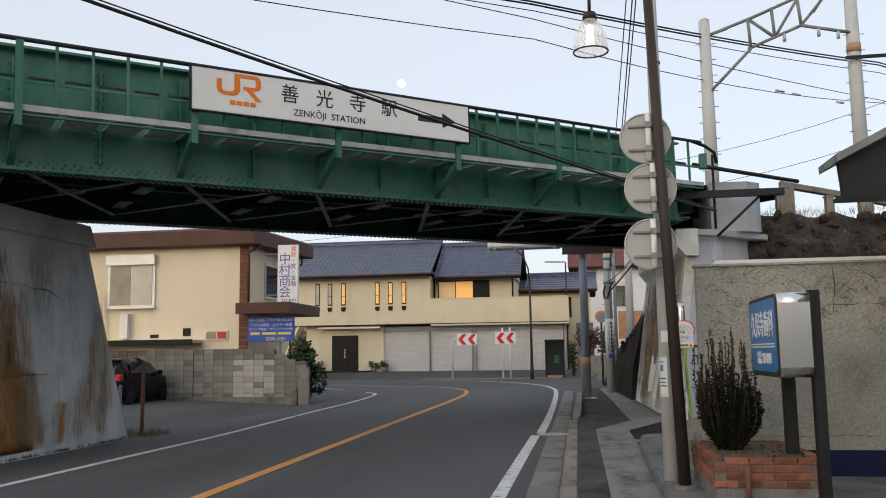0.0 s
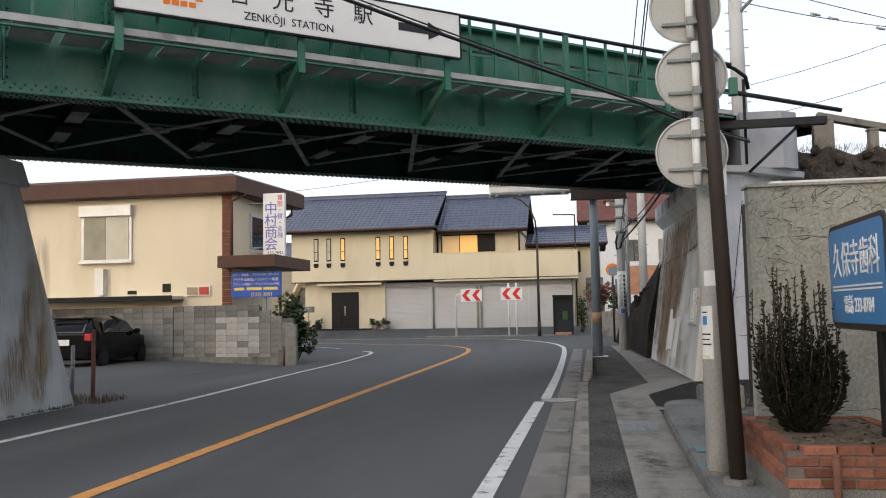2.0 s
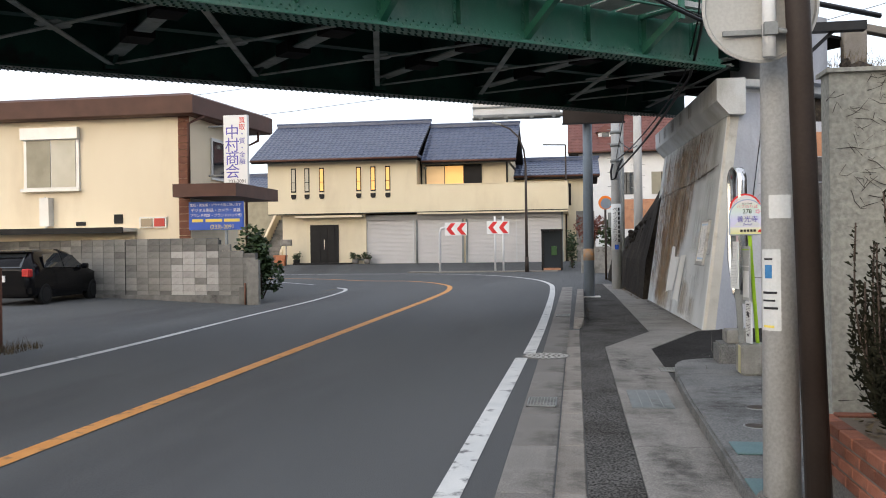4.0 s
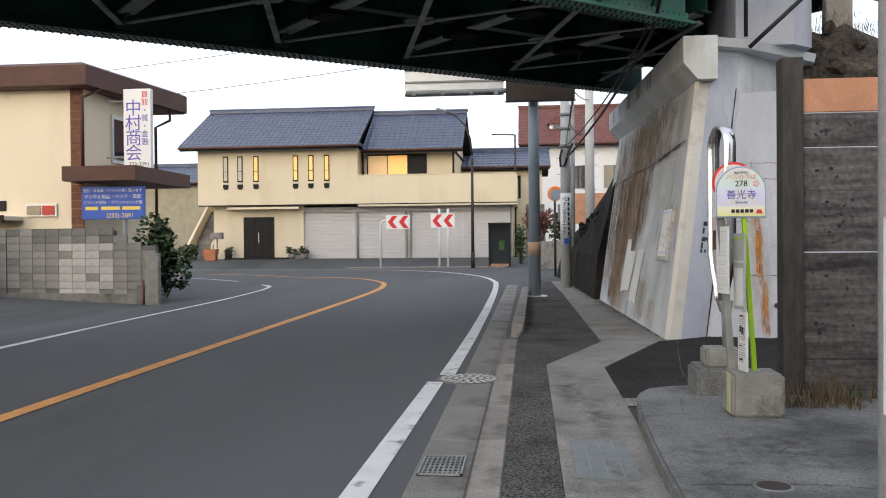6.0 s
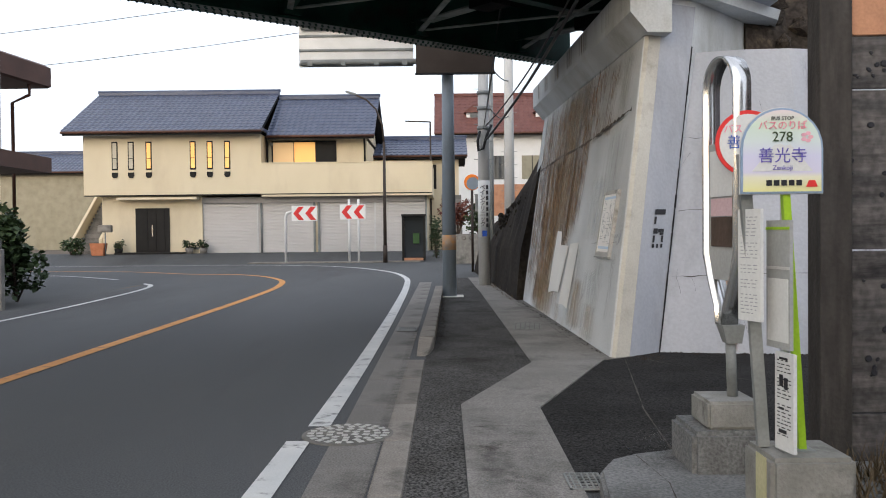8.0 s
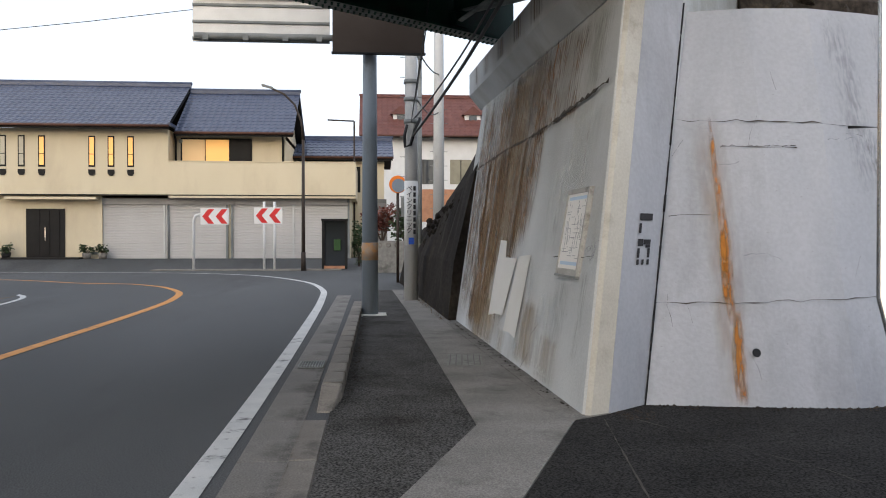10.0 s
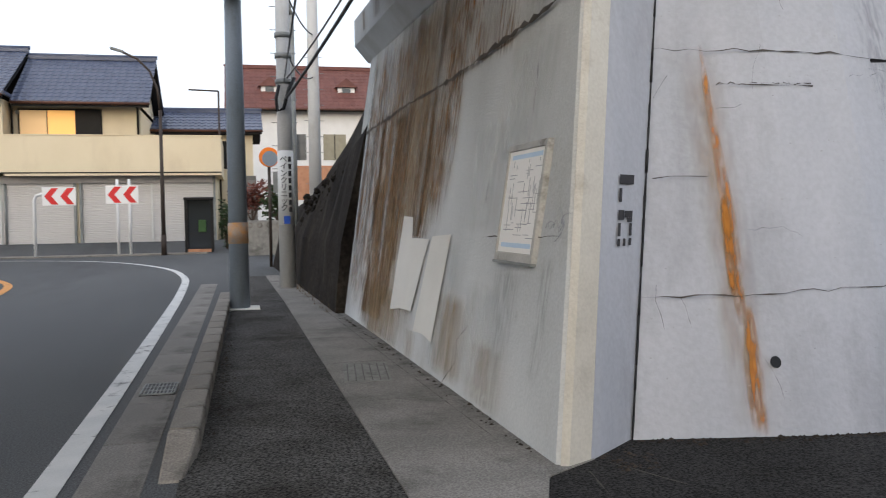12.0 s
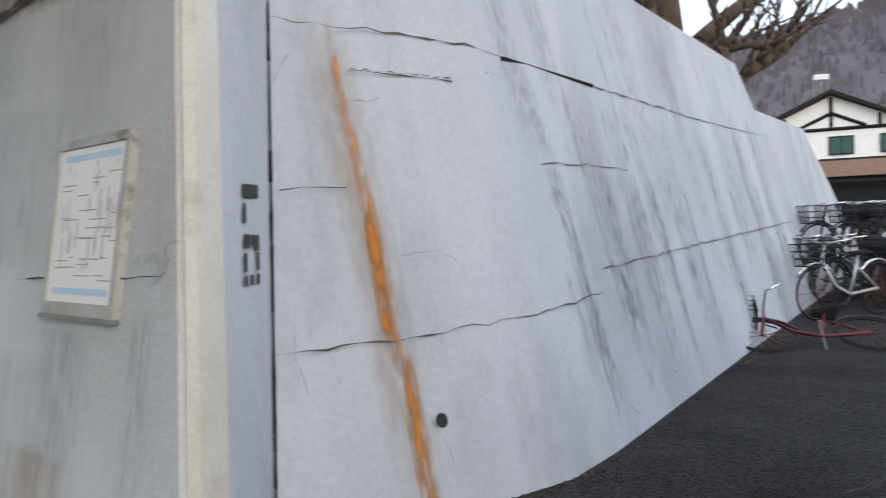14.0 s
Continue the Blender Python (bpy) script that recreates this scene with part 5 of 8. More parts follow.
for i in range(26):
    x, z = 2.75 + 8 * rs.random() ** 1.5, rs.uniform(0.15, 3.2)
    path = [(x, z)]
    a = rs.choice((0.0, 0.05, -0.1, 1.4, 1.7))
    for _ in range(rs.randint(2, 4)):
        a += rs.uniform(-0.5, 0.5)
        path.append((path[-1][0] + 0.09 * math.cos(a), path[-1][1] + 0.09 * math.sin(a)))
    if path[-1][0] < 22 and max(q[1] for q in path) < wing_top(x) - 0.1 and min(q[0] for q in path) > 2.7:
        crack(wing, wing_face, path, 0.0045, 200 + i)
for i in range(9):
    crack(wing, wing_face, [(3.44 + 0.075 * i, 2.235), (3.49 + 0.075 * i, 2.24)], 0.011, 260 + i)
bm = B()
p = wing_face(3.57, 0.45, 0.0)
loft(bm, [[(p.x + r * math.cos(a), p.y + dy + 0.25 * r * math.sin(a), p.z + r * math.sin(a)) for a in steps(0, 2 * math.pi * 15 / 16, 15)] for r, dy in ((0.036, 0.0), (0.036, -0.008), (0.032, -0.008))])
part("drain_hole", bm, BLACK, wing, "round dark drain hole")
bm = B()
a, b = wing_face(4.62, 2.43, 0.02), wing_face(6.1, 2.44, 0.02)
loft(bm, [[a, a + Vector((0, 0.03, -0.06)), a + Vector((0, 0.05, 0.0))], [b, b + Vector((0, 0.03, -0.06)), b + Vector((0, 0.05, 0))]])
part("slot", bm, BLACK, wing, "dark open slot in the joint")
bm = B()
for i in range(24):
    z = i * 0.15
    a = Vector((2.636 + 0.165 * z, 19.968 + 0.203 * z, z))
    z += 0.15
    b = Vector((2.636 + 0.165 * z, 19.968 + 0.203 * z, z))
    rod(bm, a, b, 0.005 + 0.006 * rs.random(), 0.005 + 0.006 * rs.random(), 5)
part("joint", bm, BLACK, wing, "dark ragged construction joint")
bm = B()
for _ in range(420):
    x, z = 2.7 + 9 * rs.random() ** 1.6, rs.uniform(0.05, 3.2)
    if rs.random() < 0.45:
        z = rs.choice((2.3, 1.78, 1.1, 0.7)) + rs.gauss(0, 0.05)
    if z > wing_top(x) - 0.1:
        continue
    r_, w_ = rs.uniform(0.0015, 0.005), rs.uniform(1, 3.0)
    v = [bm.verts.new(wing_face(x + w_ * r_ * math.cos(a) * rs.uniform(0.7, 1.2), z + r_ * math.sin(a) * rs.uniform(0.7, 1.2), 0.009)) for a in steps(0, 5.2, 5)]
    bm.faces.new(v)
part("pits", bm, FAINT, wing)["kind"] = "stuff"
# west pier stains
for y, z0, z1, w, m_ in ((12.6, 3.6, 0.0, 0.9, BROWNRUN), (12.75, 2.6, 0.0, 1.5, OCHRE), (13.0, 1.4, 0.0, 1.2, OCHRE), (12.85, 2.1, 0.0, 0.3, BROWNRUN), (12.85, 1.8, 0.0, 0.22, BROWNRUN), (15.6, 2.6, 0.1, 0.4, OCHRE), (13.1, 2.9, 0.0, 0.7, BROWNRUN), (13.05, 1.7, 0.0, 0.25, BROWNRUN), (11.6, 3.6, 0.4, 1.0, DARKRUN), (14.6, 3.0, 0.9, 0.4, DARKRUN), (15.0, 1.2, 0.05, 0.5, BROWNRUN),
                         (14.0, 3.6, 2.2, 0.9, DARKRUN), (14.3, 1.5, 0.1, 0.8, PALERUN), (15.4, 2.0, 0.2, 0.35, BROWNRUN)):
    stain(pier, pier_face, [(y + 0.03 * i * (1 if y < 14 else -1.4), z0 + (z1 - z0) * i / 8) for i in range(9)], w, m_, 0.004 + 0.002 * rs.random())
for y, z0, z1, w, m_ in ((12.3, 3.6, 0.0, 1.3, OCHRE), (12.55, 1.45, 0.0, 1.0, RUSTRUN), (12.5, 2.9, 1.3, 0.5, RUSTHALO), (13.3, 1.3, 0.0, 0.8, OCHRE), (14.3, 0.8, 0.0, 0.7, OCHRE), (14.35, 0.75, 0.0, 0.22, RUSTRUN), (15.9, 2.9, 0.3, 0.5, OCHRE),
                         (15.7, 1.4, 0.0, 0.4, BROWNRUN), (13.9, 3.3, 1.5, 0.5, DARKRUN), (13.6, 3.4, 1.9, 0.25, DARKRUN), (14.9, 3.5, 1.4, 0.5, DARKRUN), (13.7, 1.3, 0.3, 1.0, PALERUN), (14.9, 1.9, 0.5, 0.7, PALERUN), (12.0, 3.6, 0.0, 1.2, OCHRE)):
    stain(pier, pier_face, [(y + 0.02 * i * (1 if y < 14 else -1.4), z0 + (z1 - z0) * i / 8) for i in range(9)], [w * (0.75 + 0.35 * rs.random()) for _ in range(9)], m_, 0.007 + 0.003 * rs.random())
crack(pier, pier_face, [(13.4, 2.72), (14.0, 2.75), (14.35, 2.6)], 0.03, 23)
crack(pier, pier_face, [(11.0, 2.75), (13.2, 2.78), (14.2, 2.7)], 0.02, 21)
crack(pier, pier_face, [(11.0, 1.2), (13.9, 1.25)], 0.025, 22)
# stencilled face marks on the corner
bm = B()
def mark(u0, u1, z0, z1):
    def at(u, z):
        a = Vector((2.265 + 0.156 * z, 19.68 + 0.23 * z, z))
        b2 = Vector((2.62 + 0.165 * z, 20.0 + 0.2 * z, z))
        d = (b2 - a)
        return a + d * u + Vector((d.y, -d.x, 0)).normalized() * 0.026
    bm.faces.new([bm.verts.new(at(u, z)) for u, z in ((u0, z0), (u1, z0), (u1, z1), (u0, z1))])
U0, U1 = 0.27, 0.67
for u0, u1, z0, z1 in ((0, 1, 1.57, 1.63), (0, 0.2, 1.46, 1.545), (0, 0.42, 1.35, 1.41), (0.44, 1, 1.365, 1.405), (0.62, 1, 1.335, 1.364), (0, 0.2, 1.25, 1.33), (0.8, 1, 1.25, 1.33), (0, 0.2, 1.19, 1.235), (0.4, 0.58, 1.19, 1.235), (0.8, 1, 1.19, 1.235)):
    mark(U0 + (U1 - U0) * u0, U0 + (U1 - U0) * u1, z0, z1)
part("stencil_marks", bm, INK, abutment, "black stencilled bars")
# area map board
mb = thing("map_board", 0, 0, 0, 0, "weathered area map board in a grey frame", "notice board")
def on_left(bm, y0, z0, y1, z1, o0, o1):
    loft(bm, [[left_face(y, z, o) for y, z in ((y0, z0), (y1, z0), (y1, z1), (y0, z1))] for o in (o0, o1)])
    return bm
DIRTYALU = surface("weathered pale board frame", (0.36, 0.355, 0.33), (0.46, 0.455, 0.43), 4, 0.6, bump=0.15, stain=(0.16, 0.15, 0.13), stain_scale=6)
part("backing", on_left(B(), 20.33, 1.08, 21.042, 1.86, -0.01, 0.018), DIRTYALU, mb)
part("map_sheet", on_left(B(), 20.362, 1.135, 21.02, 1.828, 0.018, 0.021), SIGNWHITE, mb, "faded printed map")
for r_ in ((20.33, 1.08, 21.042, 1.13), (20.33, 1.832, 21.042, 1.86), (20.33, 1.13, 20.358, 1.832), (21.024, 1.13, 21.042, 1.832)):
    part("frame", on_left(B(), *r_, 0.018, 0.032), DIRTYALU, mb)
part("rim", on_left(B(), 20.318, 1.08, 20.329, 1.872, -0.01, 0.03), DIRTYALU, mb, "weathered rim round the frame")
part("rim", on_left(B(), 20.33, 1.861, 21.05, 1.873, -0.01, 0.03), DIRTYALU, mb, "weathered rim round the frame")
part("sill", on_left(B(), 20.32, 1.06, 21.05, 1.079, -0.005, 0.04), STEELGREY, mb, "grey sill below the frame")
bm = B()
for _ in range(60):
    y, z = rs.uniform(20.37, 20.920), rs.uniform(1.23, 1.74)
    if rs.random() < 0.5:
        on_left(bm, y, z, min(20.961, y + rs.uniform(0.04, 0.2)), z + 0.005, 0.021, 0.023)
    else:
        on_left(bm, y, z, y + 0.006, min(1.76, z + rs.uniform(0.03, 0.16)), 0.021, 0.023)
part("map_print", bm, FAINT, mb)["kind"] = "stuff"
part("map_band", on_left(B(), 20.403, 1.17, 20.961, 1.2, 0.021, 0.023), PALEBLUE, mb)
part("map_title", on_left(B(), 20.403, 1.77, 20.961, 1.8, 0.021, 0.023), PALEBLUE, mb)
# cables up the stucco and crazing on its top
def stucco_face(x, z, out=0.006):
    return Vector((x, 10.2 - out, z))
for i in range(210):
    x, z = rs.uniform(1.5, 4.4), 2.44 - 0.75 * rs.random() ** 1.4
    pts = [(x, z)]
    for _ in range(3):
        pts.append((pts[-1][0] + rs.uniform(-0.12, 0.12), min(2.44, pts[-1][1] + rs.uniform(-0.09, 0.09))))
    crack(stucco, stucco_face, pts, 0.0075, i)
crack(stucco, stucco_face, [(1.45, 2.02), (3.0, 2.0), (6, 2.02)], 0.012, 71)
crack(stucco, stucco_face, [(2.9, 2.45), (2.92, 2.2), (2.88, 1.9)], 0.014, 72)
crack(stucco, stucco_face, [(1.45, 0.55), (6, 0.56)], 0.01, 73)

# ---- clinic sign, planter shrub, lamp ----
dent = thing("clinic_sign", 1.77, 7.85, 0.12, -1.0, "blue clinic sign in a rounded steel case on black posts", "sign")
def rounded(y0, z0, y1, z1, r, k=6):
    c = ((y1 - r, z0 + r, -90), (y1 - r, z1 - r, 0), (y0 + r, z1 - r, 90), (y0 + r, z0 + r, 180))
    return [(cy + r * math.cos(radians(a + 90 * i / k)), cz + r * math.sin(radians(a + 90 * i / k))) for cy, cz, a in c for i in range(k + 1)]
def slab_of(x0, x1, outline):
    return loft(B(), [[(x, y, z) for y, z in outline] for x in (x0, x1)])
case = part("case", slab_of(0.0, 0.27, rounded(0, 1.14, 1.3, 1.88, 0.09)), CHROME, dent, "brushed steel case")
for f in case.data.polygons:
    f.use_smooth = len(f.vertices) == 4 and abs(f.normal.x) < 0.1 and abs(abs(f.normal.y) - 1) > 0.001 and abs(abs(f.normal.z) - 1) > 0.001
part("face_rim", slab_of(-0.012, -0.001, rounded(0.008, 1.148, 1.292, 1.872, 0.085)), BROWNPOLE, dent, "dark rim round the face")
part("face_panel", slab_of(-0.018, -0.0121, rounded(0.05, 1.185, 1.255, 1.84, 0.06)), SKYBLUE, dent, "blue sign face")
part("back_plate", slab_of(0.271, 0.285, rounded(0.01, 1.15, 1.29, 1.87, 0.08)), BLACK, dent)
part("post", soften(bx(B(), 0.286, 0.08, -0.1, 0.375, 0.2, 1.9), 0.006, 1), BLACK, dent, "black steel post")
part("post", soften(bx(B(), 0.2, 0.9, 0.2, 0.31, 1.02, 1.139), 0.006, 1), BLACK, dent, "black steel post")
letters("久保寺歯科", 0.26, pose(-0.02, 0.64, 1.6, 90, 0, -90), SIGNWHITE, dent, depth=0.006, squeeze=0.8)
letters("電話 233-8784", 0.135, pose(-0.02, 0.6, 1.3, 90, 0, -90), SIGNWHITE, dent, depth=0.006, squeeze=0.8)
for z in (1.405, 1.43):
    part("rule", bx(B(), -0.022, 0.1, z, -0.018, 1.2, z + 0.012), SIGNWHITE, dent)

shrub = thing("conifer_shrub", 1.52, 9.1, 0.5, 0, "dark upright conifer shrub in the brick planter", "shrub")
bm, bm2 = B(), B()
r = random.Random(5)
for i in range(150):
    a, q = r.uniform(0, 2 * math.pi), math.sqrt(r.random())
    x0, y0 = 0.07 * q * math.cos(a), 0.07 * q * math.sin(a)
    h = (r.uniform(0.55, 0.95) if i % 6 else r.uniform(1.0, 1.3)) * (1.0 - 0.12 * q)
    lean = 0.25 * q
    prev = Vector((x0, y0, 0))
    for s in range(1, 7):
        t = s / 6
        bulge = lean * math.sin(min(1, t * 1.5) * math.pi / 2)
        cur = Vector((x0 + bulge * math.cos(a) + r.uniform(-.01, .01), y0 + bulge * math.sin(a) + r.uniform(-.01, .01), h * t))
        if i % 3 == 0:
            rod(bm2, prev, cur, 0.006, 0.004, 4)
        for _ in range(17):
            p = prev.lerp(cur, r.random())
            d = Vector((math.cos(a) * 0.5 + r.uniform(-1, 1), math.sin(a) * 0.5 + r.uniform(-1, 1), r.uniform(0.2, 1.4))).normalized() * r.uniform(0.03, 0.085) * (1.3 - 0.85 * t)
            side = d.cross(Vector((r.uniform(-1, 1), r.uniform(-1, 1), 0.3))).normalized() * 0.01
            bm.faces.new([bm.verts.new(p - side), bm.verts.new(p + d * 0.6 + side), bm.verts.new(p + d)])
        prev = cur
part("foliage", bm, CONIFER, shrub)["kind"] = "stuff"
part("stem", bm2, BARK, shrub)["kind"] = "stuff"
bm = B()
for i in range(260):
    x, y = r.uniform(1.36, 2.1), r.uniform(8.44, 9.8)
    a = r.uniform(0, 6.28)
    d = Vector((math.cos(a), math.sin(a), r.uniform(0.1, 0.6))) * r.uniform(0.02, 0.05)
    p = Vector((x, y, 0.525))
    s = Vector((-d.y, d.x, 0)).normalized() * 0.02
    bm.faces.new([bm.verts.new(p - s), bm.verts.new(p + s), bm.verts.new(p + d)])
tagged(part("leaf_litter", bm, DRYGRASS), "dry brown needles and weeds on the planter soil", "litter", kind="stuff")
stub = thing("rusty_stake", 1.52, 8.24, 0.12, 0, "short rusty steel stake before the planter", "stake")
part("shaft", rod(B(), (0, 0, -0.05), (0, 0, 0.36), 0.026, seg=10), RUSTPOST, stub)
part("cap", rod(B(), (0, 0, 0.36), (0, 0, 0.375), 0.03, 0.02, seg=10), RUSTPOST, stub)

lamp = thing("street_lamp", 0.34, 10.9, 0.16, 0, "pendant street lamp with a ribbed clear glass bell", "street lamp")
RIB = bpy.data.materials.new("clear ribbed glass")
RIB.use_nodes = True
rb = RIB.node_tree.nodes["Principled BSDF"]
rb.inputs["Base Color"].default_value, rb.inputs["Roughness"].default_value, rb.inputs["Transmission Weight"].default_value = (0.85, 0.87, 0.87, 1), 0.3, 0.0
rb.inputs["Alpha"].default_value = 0.4
bm = B()
loft(bm, [[((rr + (0.004 if i % 2 else 0)) * math.cos(i * math.pi / 24), (rr + (0.004 if i % 2 else 0)) * math.sin(i * math.pi / 24), z) for i in range(48)] for rr, z in ((0.09, 5.62), (0.13, 5.57), (0.19, 5.42), (0.22, 5.28), (0.215, 5.2))], caps=False)
part("glass_bell", bm, RIB, lamp, "clear ribbed glass bell")
bm = B()
loft(bm, [[(rr * math.cos(i * math.pi / 16), rr * math.sin(i * math.pi / 16), z) for i in range(32)] for rr, z in ((0.23, 5.205), (0.23, 5.19), (0.212, 5.19), (0.212, 5.205), (0.23, 5.205))], caps=False)
part("rim", bm, BROWNPOLE, lamp)
part("cap", rod(B(), (0, 0, 5.62), (0, 0, 5.72), 0.1, 0.08, 20), BROWNPOLE, lamp)
part("bulb", rod(B(), (0, 0, 5.3), (0, 0, 5.55), 0.05, 0.04, 12), glow("lit lamp tube", (1.0, 0.78, 0.5), 3.0), lamp, "lit warm lamp tube")
part("stem", rod(B(), (0, 0, 5.72), (0, 0, 6.1), 0.022, seg=8), BROWNPOLE, lamp)
part("arm", tube(B(), [(0.58, -1.3, 6.35), (0.35, -0.8, 6.3), (0.1, -0.25, 6.2), (0, 0, 6.1)], 0.025), BROWNPOLE, lamp)

# clinic roof corner at the plot's edge
cl = thing("clinic_building", 4.0, 9.3, 0.12, 0, "dark green gabled clinic building with a pale eave", "building")
part("wall", bx(B(), -0.3, -3.5, 0, 4, 0.3, 2.95), CURTAIN, cl)
part("gable", plate(B(), [(-1.27, 2.9), (3, 2.9), (3, 4.6), (1.0, 4.35), (-1.3, 3.25)], -0.3, -0.2), BLACK, cl)
bm = B()
loft(bm, [[(-1.36, y, 3.22), (1.0, y, 4.42), (3.2, y, 3.3), (3.2, y, 3.36), (1.0, y, 4.5), (-1.36, y, 3.3)] for y in (-0.45, 0.2)])
part("roof", bm, STEELGREY, cl)
part("soffit", bx(B(), -1.25, -0.2, 2.9, 3, 0.15, 2.94), GREENDARK, cl)

# ---- bus stops ----
YELLOWISH = surface("faded yellow paint", (0.42, 0.4, 0.22), (0.48, 0.45, 0.28), 6, 0.8, bump=0.2)
bs = thing("bus_stop_sign", 1.74, 14.05, 0.12, 0, "round-topped bus stop sign on a lime green post", "bus stop")
part("base", soften(bx(B(), -0.15, -0.16, 0, 0.21, 0.18, 0.31), 0.02), BASECONC, bs, "rough concrete base block")
part("paint_strip", bx(B(), -0.153, -0.1, 0.02, -0.1505, 0.02, 0.3), YELLOWISH, bs, "faded yellow paint strip")
part("base_plate", bx(B(), -0.06, -0.06, 0.31, 0.08, 0.06, 0.318), STEELGREY, bs)
part("post", loft(B(), [[(x - 0.015, y, 0.318) for x, y in ((0.035, -0.025), (0.067, -0.025), (0.067, 0.007), (0.035, 0.007))], [(x - 0.085, y, 1.45) for x, y in ((0.035, -0.025), (0.067, -0.025), (0.067, 0.007), (0.035, 0.007))]]), LIME, bs, "lime green post")
part("brace", loft(B(), [[(-0.14, 0.02, 0.318), (-0.09, 0.02, 0.318), (-0.09, 0.05, 0.318), (-0.14, 0.05, 0.318)], [(-0.225, 0.02, 1.6), (-0.175, 0.02, 1.6), (-0.175, 0.05, 1.6), (-0.225, 0.05, 1.6)]]), STEELGREY, bs, "silver square post")
def round_top(w, h, k=14):
    return [(w, 0), (w, h - w)] + [(w * math.cos(math.pi * i / k), h - w + w * math.sin(math.pi * i / k)) for i in range(1, k)] + [(-w, h - w), (-w, 0)]
def sign_plate(w, h, x, z, y0, y1):
    o = [(px + x, pz + z) for px, pz in round_top(w, h)]
    return plate(B(), o, y0, y1)
def banded_print(name, stops):
    """Print whose tint changes with height on the plate."""
    m = surface(name, (0.7, 0.7, 0.7), (0.74, 0.74, 0.74), 3, 0.4, bump=0)
    N, L = m.node_tree.nodes, m.node_tree.links
    tc = N.new("ShaderNodeTexCoord")
    sx = N.new("ShaderNodeSeparateXYZ")
    mr = N.new("ShaderNodeMapRange")
    rp = N.new("ShaderNodeValToRGB")
    L.new(tc.outputs["Object"], sx.inputs[0])
    L.new(sx.outputs[2], mr.inputs[0])
    mr.inputs[1].default_value, mr.inputs[2].default_value = 1.44, 1.785
    L.new(mr.outputs[0], rp.inputs[0])
    while len(rp.color_ramp.elements) < len(stops):
        rp.color_ramp.elements.new(0.5)
    for e, (p, c) in zip(rp.color_ramp.elements, stops):
        e.position, e.color = p, rgb(c)
    L.new(rp.outputs[0], N["Principled BSDF"].inputs["Base Color"])
    return m
PASTEL = banded_print("pastel printed field", [(0.0, (0.72, 0.7, 0.34)), (0.16, (0.72, 0.71, 0.55)), (0.22, (0.62, 0.6, 0.74)), (0.42, (0.6, 0.6, 0.76)), (0.6, (0.62, 0.7, 0.7)), (0.82, (0.6, 0.72, 0.6)), (1.0, (0.72, 0.6, 0.62))])
RIMBLUE = surface("grey-blue plate rim", (0.24, 0.33, 0.47), (0.28, 0.37, 0.5), 2, 0.45, bump=0)
SX = -0.06
pb = part("sign_plate", sign_plate(0.176, 0.366, SX, 1.425, -0.045, -0.035), RIMBLUE, bs, "pale printed round-topped plate")
part("rim", sign_plate(0.18, 0.374, SX, 1.421, -0.034, -0.03), ALU, pb)
part("print_field", sign_plate(0.167, 0.349, SX, 1.433, -0.048, -0.0451), PASTEL, pb)
part("print_hill", plate(B(), [(SX - 0.13, 1.52), (SX + 0.13, 1.52), (SX + 0.035, 1.635), (SX + 0.012, 1.628), (SX - 0.01, 1.638), (SX - 0.035, 1.632)], -0.0495, -0.048), PAPER, pb)
letters("バスのりば", 0.042, pose(SX, -0.052, 1.713, 90), PINK, pb, depth=0.002)
letters("278", 0.06, pose(SX, -0.052, 1.665, 90), LEAF, pb, depth=0.002)
letters("善光寺", 0.07, pose(SX, -0.052, 1.583, 90), PURPLE, pb, depth=0.002)
letters("Zenkoji", 0.028, pose(SX, -0.052, 1.534, 90), PURPLE, pb, depth=0.002)
letters("BUS STOP", 0.022, pose(SX, -0.052, 1.745, 90), INK, pb, depth=0.002)
bm = B()
for i in range(5):
    bx(bm, SX - 0.07 + 0.032 * i, -0.053, 1.458, SX - 0.046 + 0.032 * i, -0.051, 1.482)
part("print", bm, INK, pb)["kind"] = "stuff"
part("print_emblem", plate(B(), [(SX + 0.1, 1.452), (SX + 0.15, 1.452), (SX + 0.138, 1.48), (SX + 0.112, 1.48)], -0.053, -0.051), RED, pb)
bm = B()
for k in range(5):
    a = 1.26 * k
    loft(bm, [[(SX + 0.105 + 0.016 * math.cos(a) + 0.012 * math.cos(b), y, 1.665 + 0.016 * math.sin(a) + 0.009 * math.sin(b)) for b in steps(0, 5.2, 5)] for y in (-0.0505, -0.048)])
part("print_blossom", bm, surface("pale pink print", (0.7, 0.36, 0.42), (0.74, 0.42, 0.48), 2, 0.5, bump=0), pb)
def notice(x, y, z0, z1, w, rz, mat_, lines, r):
    m = pose(x, y, 0, 0, 0, rz)
    n = part("notice_panel", bx(B(), -w / 2, -0.008, z0, w / 2, 0.008, z1, m), mat_, bs, "framed timetable notice")
    bm = B()
    k = int((z1 - z0) / 0.016)
    for i in range(2, k - 1):
        if r.random() < lines:
            a = -w / 2 + 0.02
            while a < w / 2 - 0.03:
                b2 = min(w / 2 - 0.02, a + r.uniform(0.006, 0.03))
                bx(bm, a, -0.01, z0 + i * 0.016, b2, -0.008, z0 + i * 0.016 + 0.004, m)
                a = b2 + r.uniform(0.008, 0.02)
    part("print", bm, FAINT if lines < 0.75 else INK, n)["kind"] = "stuff"
    return n
rn = random.Random(8)
notice(-0.18, 0.0, 0.875, 1.36, 0.15, -72, PAPER, 0.7, rn)
n2_ = notice(-0.072, -0.045, 0.76, 1.31, 0.18, -80, CLEARGREY, 0.0, rn)
